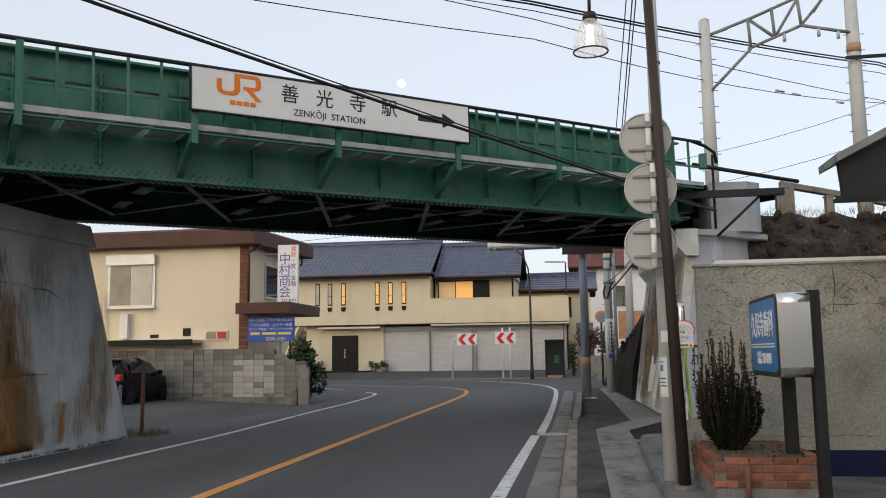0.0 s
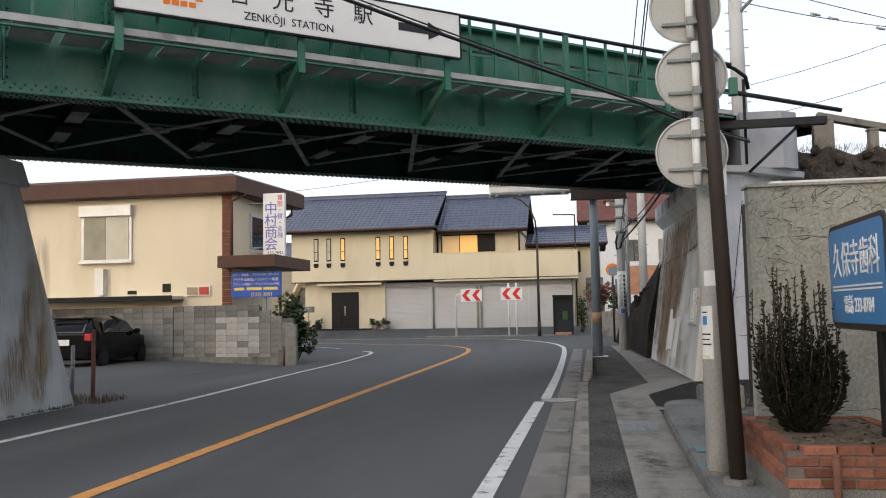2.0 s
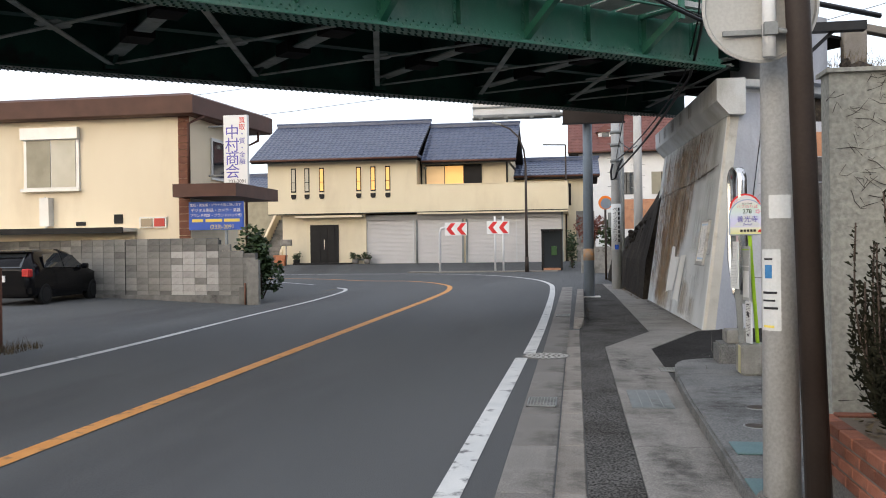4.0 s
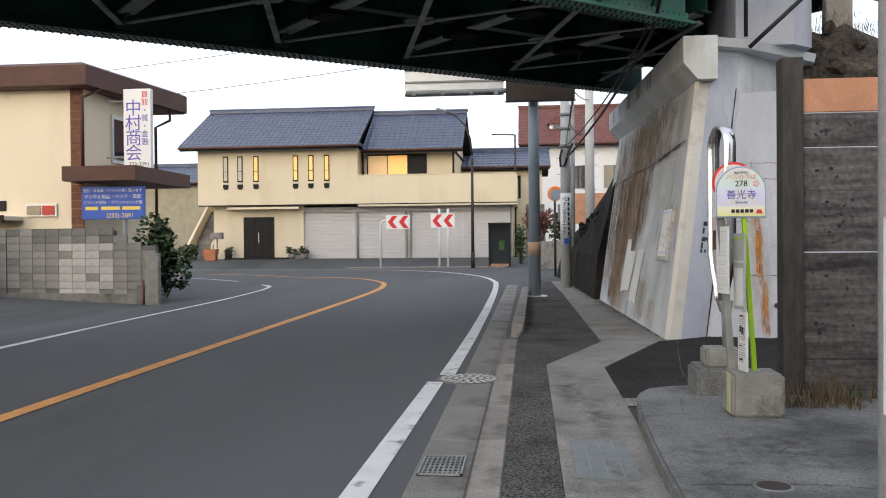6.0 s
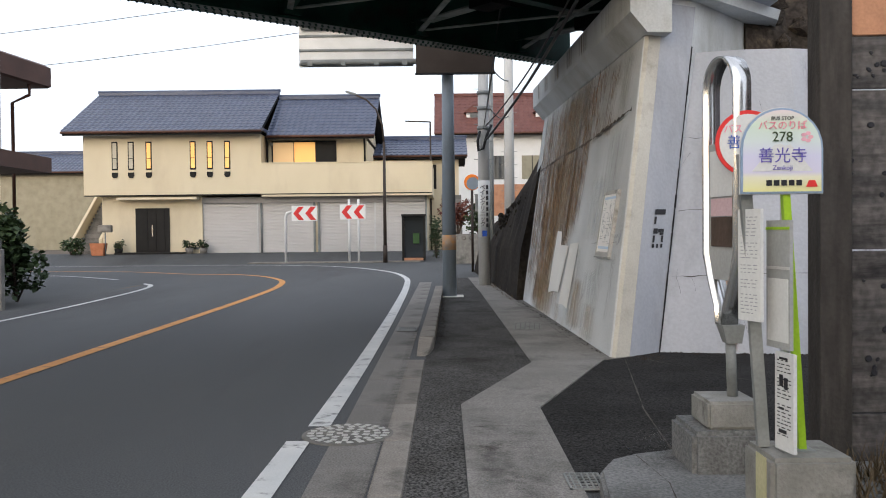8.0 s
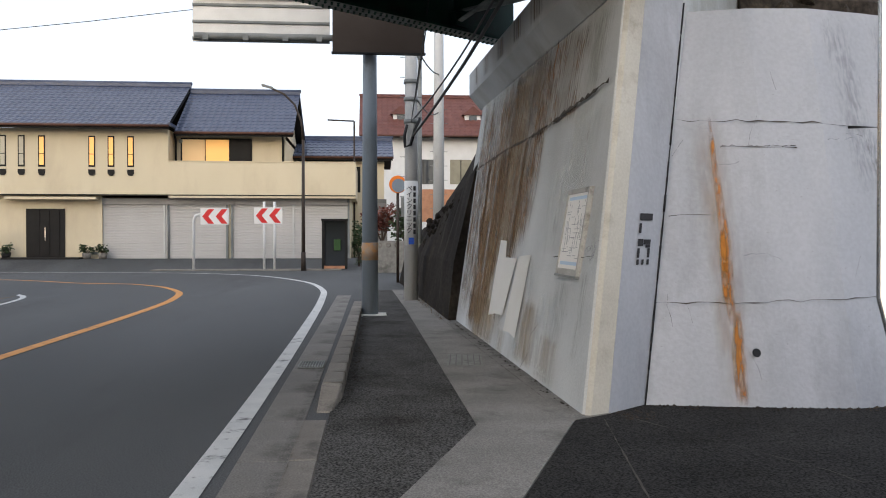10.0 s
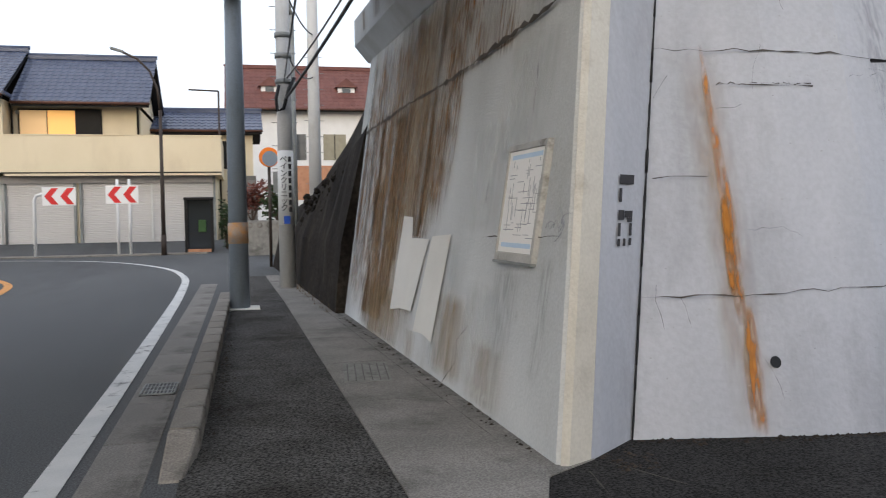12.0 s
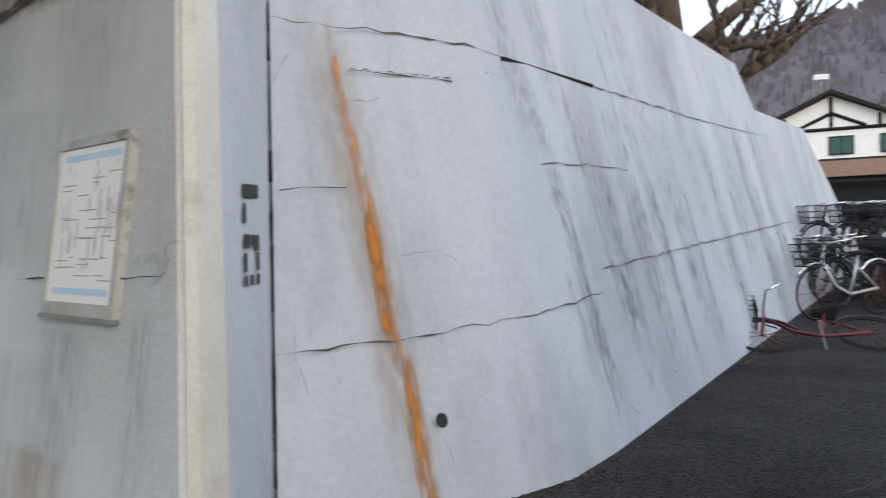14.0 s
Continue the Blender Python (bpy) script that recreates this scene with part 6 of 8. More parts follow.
part("sheet", bx(B(), -0.075, -0.012, 0.79, 0.08, -0.0085, 1.06, pose(-0.072, -0.045, 0, 0, 0, -80)), PAPER, n2_)
for z in (1.1, 1.27):
    part("strip", bx(B(), -0.09, -0.012, z, 0.09, -0.0085, z + 0.012, pose(-0.072, -0.045, 0, 0, 0, -80)), LIME if z > 1.2 else ALU, n2_)
part("back_rail", bx(B(), -0.03, 0.03, 0.72, 0.0, 0.055, 1.425), ALU, bs, "silver back rail")
n3_ = notice(-0.06, -0.08, 0.325, 0.745, 0.14, -80, PAPER, 0.8, rn)
for a_, b_, c_, d_ in ((-0.03, -0.005, 0.6, 0.65), (0.005, 0.03, 0.59, 0.64), (-0.035, 0.0, 0.5, 0.51), (-0.035, 0.02, 0.4, 0.415), (-0.03, 0.03, 0.715, 0.725)):
    part("print_block", bx(B(), a_, -0.0125, c_, b_, -0.0101, d_, pose(-0.06, -0.08, 0, 0, 0, -80)), INK, n3_)
b2s = thing("old_bus_stop", 1.78, 14.95, 0.12, 0, "old bus stop in a rounded stainless steel loop", "bus stop")
part("base", soften(bx(B(), -0.27, -0.2, -0.05, 0.1, 0.25, 0.22), 0.025), SLABMAT, b2s, "weathered lower block")
part("upper_base", soften(bx(B(), -0.18, -0.16, 0.221, 0.1, 0.16, 0.37), 0.015), BASECONC, b2s)
part("stem", rod(B(), (0, 0, 0.37), (-0.01, 0, 0.68), 0.028), STEELGREY, b2s)
part("socket", loft(B(), [[(sx * 0.04, sy * 0.04, 0.66) for sx, sy in ((-1, -1), (1, -1), (1, 1), (-1, 1))], [(sx * 0.06 - 0.01, sy * 0.06, 0.76) for sx, sy in ((-1, -1), (1, -1), (1, 1), (-1, 1))]]), STEELGREY, b2s)
LM = pose(-0.03, 0, 0, 0, 0, -79)
loop_out = [(0.03, 0.76), (0.05, 0.86), (0.12, 1.0), (0.17, 1.14)] + [(0.17, 1.95)] + [(0.17 * math.cos(math.pi * i / 12), 2.03 + 0.17 * math.sin(math.pi * i / 12)) for i in range(13)] + [(-0.17, 1.95), (-0.17, 1.14), (-0.12, 1.0), (-0.05, 0.86), (-0.03, 0.76)]
bm = B()
rows = []
for (x, z) in loop_out:
    rows.append([LM @ Vector((x * f, y, 1.3 + (z - 1.3) * (1 if f == 1 else 0.985))) for f, y in ((1, -0.05), (1, 0.05), (0.9, 0.05), (0.9, -0.05))])
loft(bm, rows, smooth=True)
part("steel_loop", bm, CHROME, b2s, "polished stainless steel loop")
inner = [(0.153, 1.14), (0.153, 1.74), (-0.153, 1.74), (-0.153, 1.14), (-0.1, 1.0), (0.1, 1.0)]
bm = B()
loft(bm, [[LM @ Vector((x, y, z)) for x, z in inner] for y in (-0.02, 0.02)])
pan = part("inner_panel", bm, CLEARGREY, b2s, "faded display panel")
bm = B()
for i in range(9):
    bx(bm, -0.12, -0.026, 1.2 + 0.028 * i, rn.uniform(0.0, 0.12), -0.021, 1.207 + 0.028 * i, LM)
part("print", bm, FAINT, pan)["kind"] = "stuff"
part("photo_sheet", bx(B(), -0.11, -0.03, 1.18, 0.11, -0.027, 1.34, LM), BARK, pan, "faded brown photograph")
part("pink_sheet", bx(B(), -0.11, -0.03, 1.345, 0.11, -0.027, 1.44, LM), surface("faded pink sheet", (0.55, 0.38, 0.4), (0.6, 0.45, 0.46), 3, 0.6, bump=0), pan)
part("paper_sheet", bx(B(), -0.12, -0.028, 1.45, 0.12, -0.0265, 1.7, LM), PAPER, pan)
bm = B()
loft(bm, [[(0.03 + rr * math.cos(i * math.pi / 18), y, 1.72 + rr * math.sin(i * math.pi / 18)) for i in range(36)] for rr, y in ((0.17, -0.17), (0.17, -0.16))])
rd = part("round_plate", bm, RED, b2s, "round plate with a red rim")
bm = B()
loft(bm, [[(0.03 + rr * math.cos(i * math.pi / 18), y, 1.72 + rr * math.sin(i * math.pi / 18)) for i in range(36)] for rr, y in ((0.15, -0.174), (0.15, -0.17))])
part("print_field", bm, PAPER, rd)
letters("善光寺", 0.075, pose(0.03, -0.177, 1.72, 90), BLUE, rd, depth=0.002)
letters("バス", 0.05, pose(-0.05, -0.177, 1.79, 90), PINK, rd, depth=0.002)
part("plate_bracket", bx(B(), 0.01, -0.16, 1.70, 0.05, 0.0, 1.74), STEELGREY, rd)


# dirt along the kerb, wall foot and gutter
DIRT = run_material("dark dirt film", (0.05, 0.047, 0.042), 0.36, 6.0, (0.35, 0.75), 6.0)
rg = random.Random(61)
dirt_on = tagged(new("ground_dirt"), "dark dirt film along kerb and wall foot", "dirt", kind="structure")
def flat(z):
    return lambda a, y, out: Vector((a, y, z + out))
for i in range(15):
    y = 20.2 + i * 0.62
    stain(dirt_on, flat(0.013), [(0.13 + 0.008 * (y - 20), y + 0.7 * k / 4) for k in range(5)], rg.uniform(0.12, 0.4), DIRT, 0.003 + 0.001 * (i % 2))
for i in range(14):
    y = 20.0 + i * 0.58
    stain(dirt_on, flat(0.017), [(skew(y) - 0.1, y + 0.7 * k / 4) for k in range(5)], rg.uniform(0.15, 0.5), DIRT, 0.003 + 0.001 * (i % 2))
for i in range(14):
    x, y = rg.uniform(1.1, 2.6), rg.uniform(10.4, 15.6)
    stain(dirt_on, flat(0.121), [(x, y + 0.9 * k / 5) for k in range(6)] if y < 14.9 else [(x, 15.0 + 0.8 * k / 5) for k in range(6)], rg.uniform(0.4, 1.0), DIRT, 0.002 + 0.0006 * i)
for i in range(18):
    x, y = rg.uniform(0.45, 0.85), rg.uniform(4, 17)
    stain(dirt_on, flat(0.017), [(x, y + 1.0 * k / 5) for k in range(6)], rg.uniform(0.15, 0.35), DIRT, 0.002 + 0.0005 * i)
for i in range(16):
    y = 5 + i * 1.1
    stain(dirt_on, flat(0.012), [(-0.21, y + 1.2 * k / 5) for k in range(6)], rg.uniform(0.05, 0.16), DIRT, 0.002 + 0.001 * (i % 2))


# cracks and joints of the paving
GROUND = tagged(new("paving_joints"), "dark cracks and joints in slab, walk and yard", "joint", kind="structure")
for face, path, w, k in ((flat(0.113), [(0.96, 13.92), (1.2, 14.02), (1.45, 14.06), (1.65, 14.16)], 0.03, 81), (flat(0.113), [(1.62, 12.9), (1.8, 13.15), (2.0, 13.34)], 0.012, 82), (flat(0.113), [(1.0, 12.2), (1.6, 12.25), (2.4, 12.1)], 0.02, 83),
                         (flat(0.113), [(1.9, 14.6), (2.2, 14.2), (2.5, 13.6), (2.6, 13.0)], 0.02, 84), (flat(0.113), [(1.3, 15.15), (1.35, 14.6), (1.28, 14.1)], 0.012, 85), (flat(0.002), [(2.14, 19.45), (1.98, 18.4), (1.75, 16.9), (1.62, 15.4)], 0.022, 86),
                         (flat(0.002), [(2.3, 19.6), (3.1, 17.9), (3.4, 16.6)], 0.016, 87), (flat(0.002), [(4.4, 18.6), (6.5, 18.2), (9.0, 18.9)], 0.018, 88), (flat(0.002), [(7.4, 20.2), (8.0, 19.0), (8.2, 17.5)], 0.014, 89)):
    crack(GROUND, face, path, w, k)
for i in range(16):
    y = 4.3 + 1.72 * i
    if y < 16.8:
        crack(GROUND, flat(0.009), [(0.36, y), (0.94, y + 0.02)], 0.011, 100 + i)
    elif y > 20:
        crack(GROUND, flat(0.009), [(1.11 - 0.004 * (y - 19), y), (skew(y) - 0.12, y + 0.05)], 0.012, 100 + i)
crack(GROUND, flat(0.009), [(1.84, 20.3), (1.72, 23.0), (1.6, 26.0), (1.52, 28.0)], 0.014, 130)
bm = B()
for i in range(420):
    q = rg.random()
    if q < 0.3:
        x = rg.uniform(2.66, 4.6)
        p = wing_at(x, 0.0) + Vector((0, -abs(rg.gauss(0, 0.07)), 0.012))
    elif q < 0.5:
        y = rg.uniform(19.75, 27.5)
        p = Vector((skew(y) - 0.1 - abs(rg.gauss(0, 0.03)), y, 0.018))
    elif q < 0.75:
        y = rg.uniform(20.4, 28.0)
        p = Vector((0.11 + 0.008 * (y - 20.3) + abs(rg.gauss(0, 0.06)), y, 0.014))
    elif q < 0.9:
        p = Vector((rg.uniform(2.3, 2.6), rg.uniform(19.4, 19.85), 0.012))
    else:
        p = Vector((rg.uniform(1.85, 2.6), rg.uniform(14.3, 14.85), 0.122))
    r_ = rg.uniform(0.006, 0.02)
    v = [bm.verts.new(p + Vector((r_ * math.cos(a) * rg.uniform(0.6, 1.3), r_ * math.sin(a) * rg.uniform(0.6, 1.3), 0))) for a in steps(0, 5.03, 4)]
    tip = bm.verts.new(p + Vector((0, 0, r_ * rg.uniform(0.3, 0.9))))
    for k in range(5):
        bm.faces.new((v[k], v[(k + 1) % 5], tip))
tagged(part("debris", bm, ROCK), "dark soil crumbs and leaf bits along the wall foot and kerb", "debris", kind="stuff")

# ---- road furniture ----
mh = thing("manhole_cover", -0.45, 16.2, 0.0, 0, "round cast manhole cover with a pale worn pattern", "manhole cover")
bm = B()
loft(bm, [[(rr * math.cos(i * math.pi / 20), rr * math.sin(i * math.pi / 20), z) for i in range(40)] for rr, z in ((0.32, -0.02), (0.32, 0.008), (0.3, 0.012))])
part("disc", bm, BLOCKDARK, mh)
rm = random.Random(3)
bm = B()
for ring, n_ in ((0.26, 22), (0.2, 16), (0.13, 10), (0.06, 5)):
    for i in range(n_):
        a = 2 * math.pi * (i + 0.5 * (ring < 0.2)) / n_
        bx(bm, -0.022, -0.02, 0.0125, 0.022, 0.02, 0.016, pose(ring * math.cos(a), ring * math.sin(a), 0, 0, 0, math.degrees(a) + rm.uniform(-25, 25)))
part("pattern", bm, DISC, mh, "pale worn cast pattern")["kind"] = "stuff"


def grating(x, y, w, d, bars, cross, label, z=0.008):
    g = thing("drain_grating", x, y, z, 0, label, "drain grating")
    part("pit", bx(B(), -w / 2, -d / 2, -0.004, w / 2, d / 2, 0.002), INK, g)
    bm = B()
    bx(bm, -w / 2, -d / 2, 0.002, -w / 2 + 0.012, d / 2, 0.012)
    bx(bm, w / 2 - 0.012, -d / 2, 0.002, w / 2, d / 2, 0.012)
    bx(bm, -w / 2, -d / 2, 0.002, w / 2, -d / 2 + 0.012, 0.012)
    bx(bm, -w / 2, d / 2 - 0.012, 0.002, w / 2, d / 2, 0.012)
    part("frame", bm, STEELGREY, g)
    for i in range(1, bars):
        part("bar", bx(B(), -w / 2 + w * i / bars - 0.004, -d / 2 + 0.012, 0.003, -w / 2 + w * i / bars + 0.004, d / 2 - 0.012, 0.011), STEELGREY, g)
    for i in range(1, cross):
        part("cross_bar", bx(B(), -w / 2 + 0.012, -d / 2 + d * i / cross - 0.004, 0.003, w / 2 - 0.012, -d / 2 + d * i / cross + 0.004, 0.010), STEELGREY, g)
    return g


grating(-0.38, 12.9, 0.27, 0.44, 9, 7, "square steel drain grating in the gutter")
grating(-0.33, 22.5, 0.27, 0.46, 9, 3, "slotted steel drain grating in the gutter")
grating(0.985, 15.0, 0.2, 0.3, 6, 6, "small steel mesh grating beside the slab", 0.012)
STEELDUSTY = surface("dusty galvanised plate", (0.15, 0.165, 0.165), (0.2, 0.212, 0.21), 4, 0.65, bump=0.2, stain=(0.1, 0.1, 0.095), stain_scale=3)
def cover_plate(x, y, w, d, lines):
    c = thing("cover_plate", x, y, 0.016, 0, "ribbed pale steel cover plate in the footway", "cover plate")
    part("plate", bx(B(), -w / 2, -d / 2, 0, w / 2, d / 2, 0.008), STEELDUSTY, c)
    for i in range(1, lines):
        part("rib", bx(B(), -w / 2 + w * i / lines - 0.003, -d / 2 + 0.02, 0.008, -w / 2 + w * i / lines + 0.003, d / 2 - 0.02, 0.0095), STEELGREY, c)
cover_plate(0.61, 13.1, 0.37, 0.93, 4)
sc = thing("slotted_cover", 1.4, 22.7, 0.016, -6, "concrete cover with dark slots flush in the footway", "drain cover")
part("plate", bx(B(), -0.2, -0.46, 0, 0.2, 0.46, 0.004), BASECONC, sc)
for i in range(6):
    part("slot", bx(B(), -0.17 + 0.068 * i, -0.4, 0.004, -0.161 + 0.068 * i, 0.4, 0.006), BROWNPOLE, sc)
for x, y, r0 in ((1.4, 12.2, 0.1), (1.24, 11.47, 0.09)):
    v = thing("valve_cover", x, y, 0.12, 0, "small round dark valve cover in the slab", "valve cover")
    part("ring", rod(B(), (0, 0, -0.01), (0, 0, 0.004), r0, r0, 20), STEELGREY, v)
    part("lid", rod(B(), (0, 0, 0.004), (0, 0, 0.006), r0 * 0.85, r0 * 0.85, 20), BROWNPOLE, v)
for x0, y0, x1, y1 in ((0.95, 10.58, 1.18, 10.9), (0.88, 9.66, 1.06, 9.98)):
    tagged(part("loose_slab", soften(bx(B(), x0, y0, 0.121, x1, y1, 0.135), 0.004, 1), TEAL), "worn blue-green paving slab laid on the concrete", "slab")

# direction sign gantry pole
bp = thing("direction_sign", 0.3, 28.6, 0.01, 0, "grey-blue pole carrying road direction signs seen from behind", "road sign")
part("pole", rod(B(), (0, 0, 0), (0, 0, 6.6), 0.15, 0.115, 24), BLUEPOLE, bp)
part("foot", soften(bx(B(), -0.3, -0.25, -0.05, 0.3, 0.25, 0.02), 0.01, 1), PALEPATCH, bp)
part("sticker", rod(B(), (0, 0, 1.0), (0, 0, 1.32), 0.152, 0.15, 24), surface("worn orange sticker", (0.5, 0.26, 0.1), (0.32, 0.28, 0.24), 9, 0.7, bump=0.1), bp, "torn orange sticker")
part("arm", rod(B(), (-3.1, -0.14, 5.0), (0.1, -0.14, 5.0), 0.06), STEELGREY, bp)
part("arm", rod(B(), (-3.1, -0.14, 5.75), (0.1, -0.14, 5.75), 0.06), STEELGREY, bp)
pn = part("sign_panel", bx(B(), -3.15, -0.05, 4.92, -0.72, -0.02, 6.1), ALU, bp, "pale aluminium sign back")
for z in (4.95, 5.25, 5.55, 5.9):
    part("rail", bx(B(), -3.15, -0.08, z, -0.72, -0.051, z + 0.045), STEELGREY, pn)
for x in (-2.9, -2.2, -1.5, -0.9):
    part("clamp", bx(B(), x - 0.05, -0.2, 4.92, x + 0.05, -0.081, 5.02), STEELGREY, pn)
p2 = part("sign_panel", bx(B(), -0.66, -0.32, 4.72, 0.98, -0.2, 5.7), BROWNPOLE, bp, "dark brown sign box")
part("box_edge", bx(B(), -0.68, -0.34, 4.7, 1.0, -0.18, 4.719), BLACK, p2)

def concrete_pole(x, y, h, r0, label, steps_=True):
    p_ = thing("utility_pole", x, y, 0.0, 0, label, "pole", "poles along the footway")
    part("shaft", rod(B(), (0, 0, -0.05), (0, 0, h), r0, r0 * 0.72, 20), POLE, p_)
    if steps_:
        for i in range(10):
            z = 1.9 + i * 0.45
            if z < h:
                part("step_bolt", rod(B(), (-r0 - 0.09, 0, z), (r0 + 0.09, 0, z), 0.009, seg=6), STEELGREY, p_)
    return p_
up2 = concrete_pole(1.22, 32.3, 9.5, 0.16, "grey concrete utility pole with a wrapped notice band")
part("notice_band", rod(B(), (0, 0, 1.25), (0, 0, 2.7), 0.159, 0.153, 20), PAPER, up2, "white printed band")
for i, ch in enumerate("ペインクリニック"):
    letters(ch if ch != "ー" else "|", 0.15, pose(-0.045, -0.162, 2.52 - 0.135 * i, 90), INK, up2, depth=0.006)
bm = B()
for i in range(8):
    bx(bm, 0.045, -0.158, 1.5 + i * 0.14, 0.1, -0.145, 1.6 + i * 0.14)
part("print", bm, INK, up2)["kind"] = "stuff"
part("blue_label", bx(B(), -0.06, -0.17, 1.27, 0.06, -0.158, 1.42), BLUE, up2)
up3 = concrete_pole(2.45, 40.0, 11, 0.19, "grey concrete utility pole behind the stone bank")
thinp = thing("thin_pole", 1.62, 36.0, 0, 0, "slender grey steel pole beside the footway", "pole")
part("shaft", rod(B(), (0, 0, 0), (0, 0, 6.2), 0.07, 0.06, 12), STEELGREY, thinp)
part("arm", tube(B(), [(0, 0, 6.2), (-0.1, 0, 6.6), (-0.4, 0, 6.8)], 0.05), STEELGREY, thinp)
mir = thing("traffic_mirror", 1.15, 40.0, 0, 0, "round orange-rimmed traffic mirror seen from behind", "mirror")
part("post", rod(B(), (0, 0, 0), (0, 0, 3.3), 0.045), BROWNPOLE, mir)
bm = B()
loft(bm, [[(rr * math.cos(i * math.pi / 14), y, 3.1 + rr * math.sin(i * math.pi / 14)) for i in range(28)] for rr, y in ((0.265, -0.2), (0.28, -0.16), (0.24, -0.05), (0.1, -0.02))])
part("shell", bm, ORANGE, mir, "orange mirror shell")
part("backing", rod(B(), (0.02, -0.205, 3.06), (0.02, -0.2, 3.06), 0.215, seg=24), BLUEPOLE, mir)
part("sign_plate", bx(B(), 0.1, -0.06, 2.1, 0.55, -0.045, 2.7), STEELGREY, mir)

# chevron boards
def chevron(x, z, w, h, two_posts):
    c = thing("chevron_board", x, 50.2, 0.0, 0, "white chevron board with two red arrows on white posts", "road sign", "chevron boards at the bend")
    p_ = part("board", soften(bx(B(), 0, -0.02, z, w, 0.02, z + h), 0.008, 1), SIGNWHITE, c)
    for i in range(2):
        a = 0.08 + i * w * 0.47
        m_ = z + h / 2
        part("arrow", plate(B(), [(a, m_), (a + 0.25, z + 0.04), (a + 0.5, z + 0.04), (a + 0.25, m_), (a + 0.5, z + h - 0.04), (a + 0.25, z + h - 0.04)], -0.028, -0.021), RED, p_)
    if two_posts:
        for px in (0.42, 0.86):
            part("post", rod(B(), (px, 0.06, 0), (px, 0.06, z + h + 0.25), 0.055), WHITEPAINT, c)
    else:
        part("post", tube(B(), [(-0.3, 0.06, 0), (-0.3, 0.06, z + 0.2), (-0.22, 0.06, z + 0.38), (0.0, 0.06, z + 0.45), (w * 0.8, 0.06, z + 0.45)], 0.06), WHITEPAINT, c, "bent white pipe post")
chevron(-6.98, 1.98, 1.2, 0.7, False)
chevron(-4.72, 2.02, 1.2, 0.7, True)
isl = setting("traffic_island", soften(prism(B(), [(-9.0, 49.9), (-3.2, 50.0), (-1.0, 50.3), (-1.0, 50.9), (-9, 50.9)], -0.05, 0.06), 0.015, 1), KERB, "low concrete island below the chevron boards", "island")

sl = thing("road_lamp", -2.6, 49.9, 0, 0, "dark curved road lamp before the house", "street lamp")
part("pole", rod(B(), (0, 0, 0), (0, 0, 5.6), 0.085, 0.06, 14), BROWNPOLE, sl)
part("arm", tube(B(), [(0, 0, 5.6), (-0.08, 0, 6.4), (-0.35, 0, 7.1), (-0.8, 0, 7.55), (-1.3, 0, 7.78)], 0.045), BROWNPOLE, sl)
part("lamp_head", soften(loft(B(), [[(-1.75, -0.1, 7.88), (-1.75, 0.1, 7.88), (-1.75, 0.1, 7.98), (-1.75, -0.1, 7.98)], [(-1.25, -0.07, 7.74), (-1.25, 0.07, 7.74), (-1.25, 0.07, 7.84), (-1.25, -0.07, 7.84)]]), 0.02), STEELGREY, sl, "pale lamp head")
part("base", rod(B(), (0, 0, 0), (0, 0, 0.8), 0.11, 0.1, 14), BROWNPOLE, sl)
sl2 = thing("road_lamp", -0.6, 58.5, 0.3, 0, "thin square-armed lamp behind the house", "street lamp")
part("pole", rod(B(), (0, 0, 0), (0, 0, 7.3), 0.05, seg=8), BROWNPOLE, sl2)
part("arm", rod(B(), (0, 0, 7.3), (-1.4, 0, 7.35), 0.04, seg=8), BROWNPOLE, sl2)
booth = thing("glass_booth", -1.3, 50.9, 0.05, 0, "small glass booth with a dark frame and green plant inside", "booth")
for x in (-0.5, 0.5):
    for y in (-0.35, 0.35):
        part("frame_post", bx(B(), x - 0.05, y - 0.05, 0, x + 0.05, y + 0.05, 2.1), DARKDOOR, booth)
part("roof", soften(bx(B(), -0.58, -0.43, 2.1, 0.58, 0.43, 2.2), 0.01, 1), DARKDOOR, booth)
part("kick_board", bx(B(), -0.45, -0.36, 0.02, 0.45, -0.33, 0.14), TAN, booth)
part("back_panel", bx(B(), -0.45, 0.33, 0.1, 0.45, 0.36, 2.1), GLASS, booth)
part("phone", soften(bx(B(), -0.05, 0.1, 0.8, 0.25, 0.3, 1.3), 0.02, 1), surface("green telephone", (0.04, 0.09, 0.03), (0.05, 0.11, 0.035), 4, 0.5), booth)

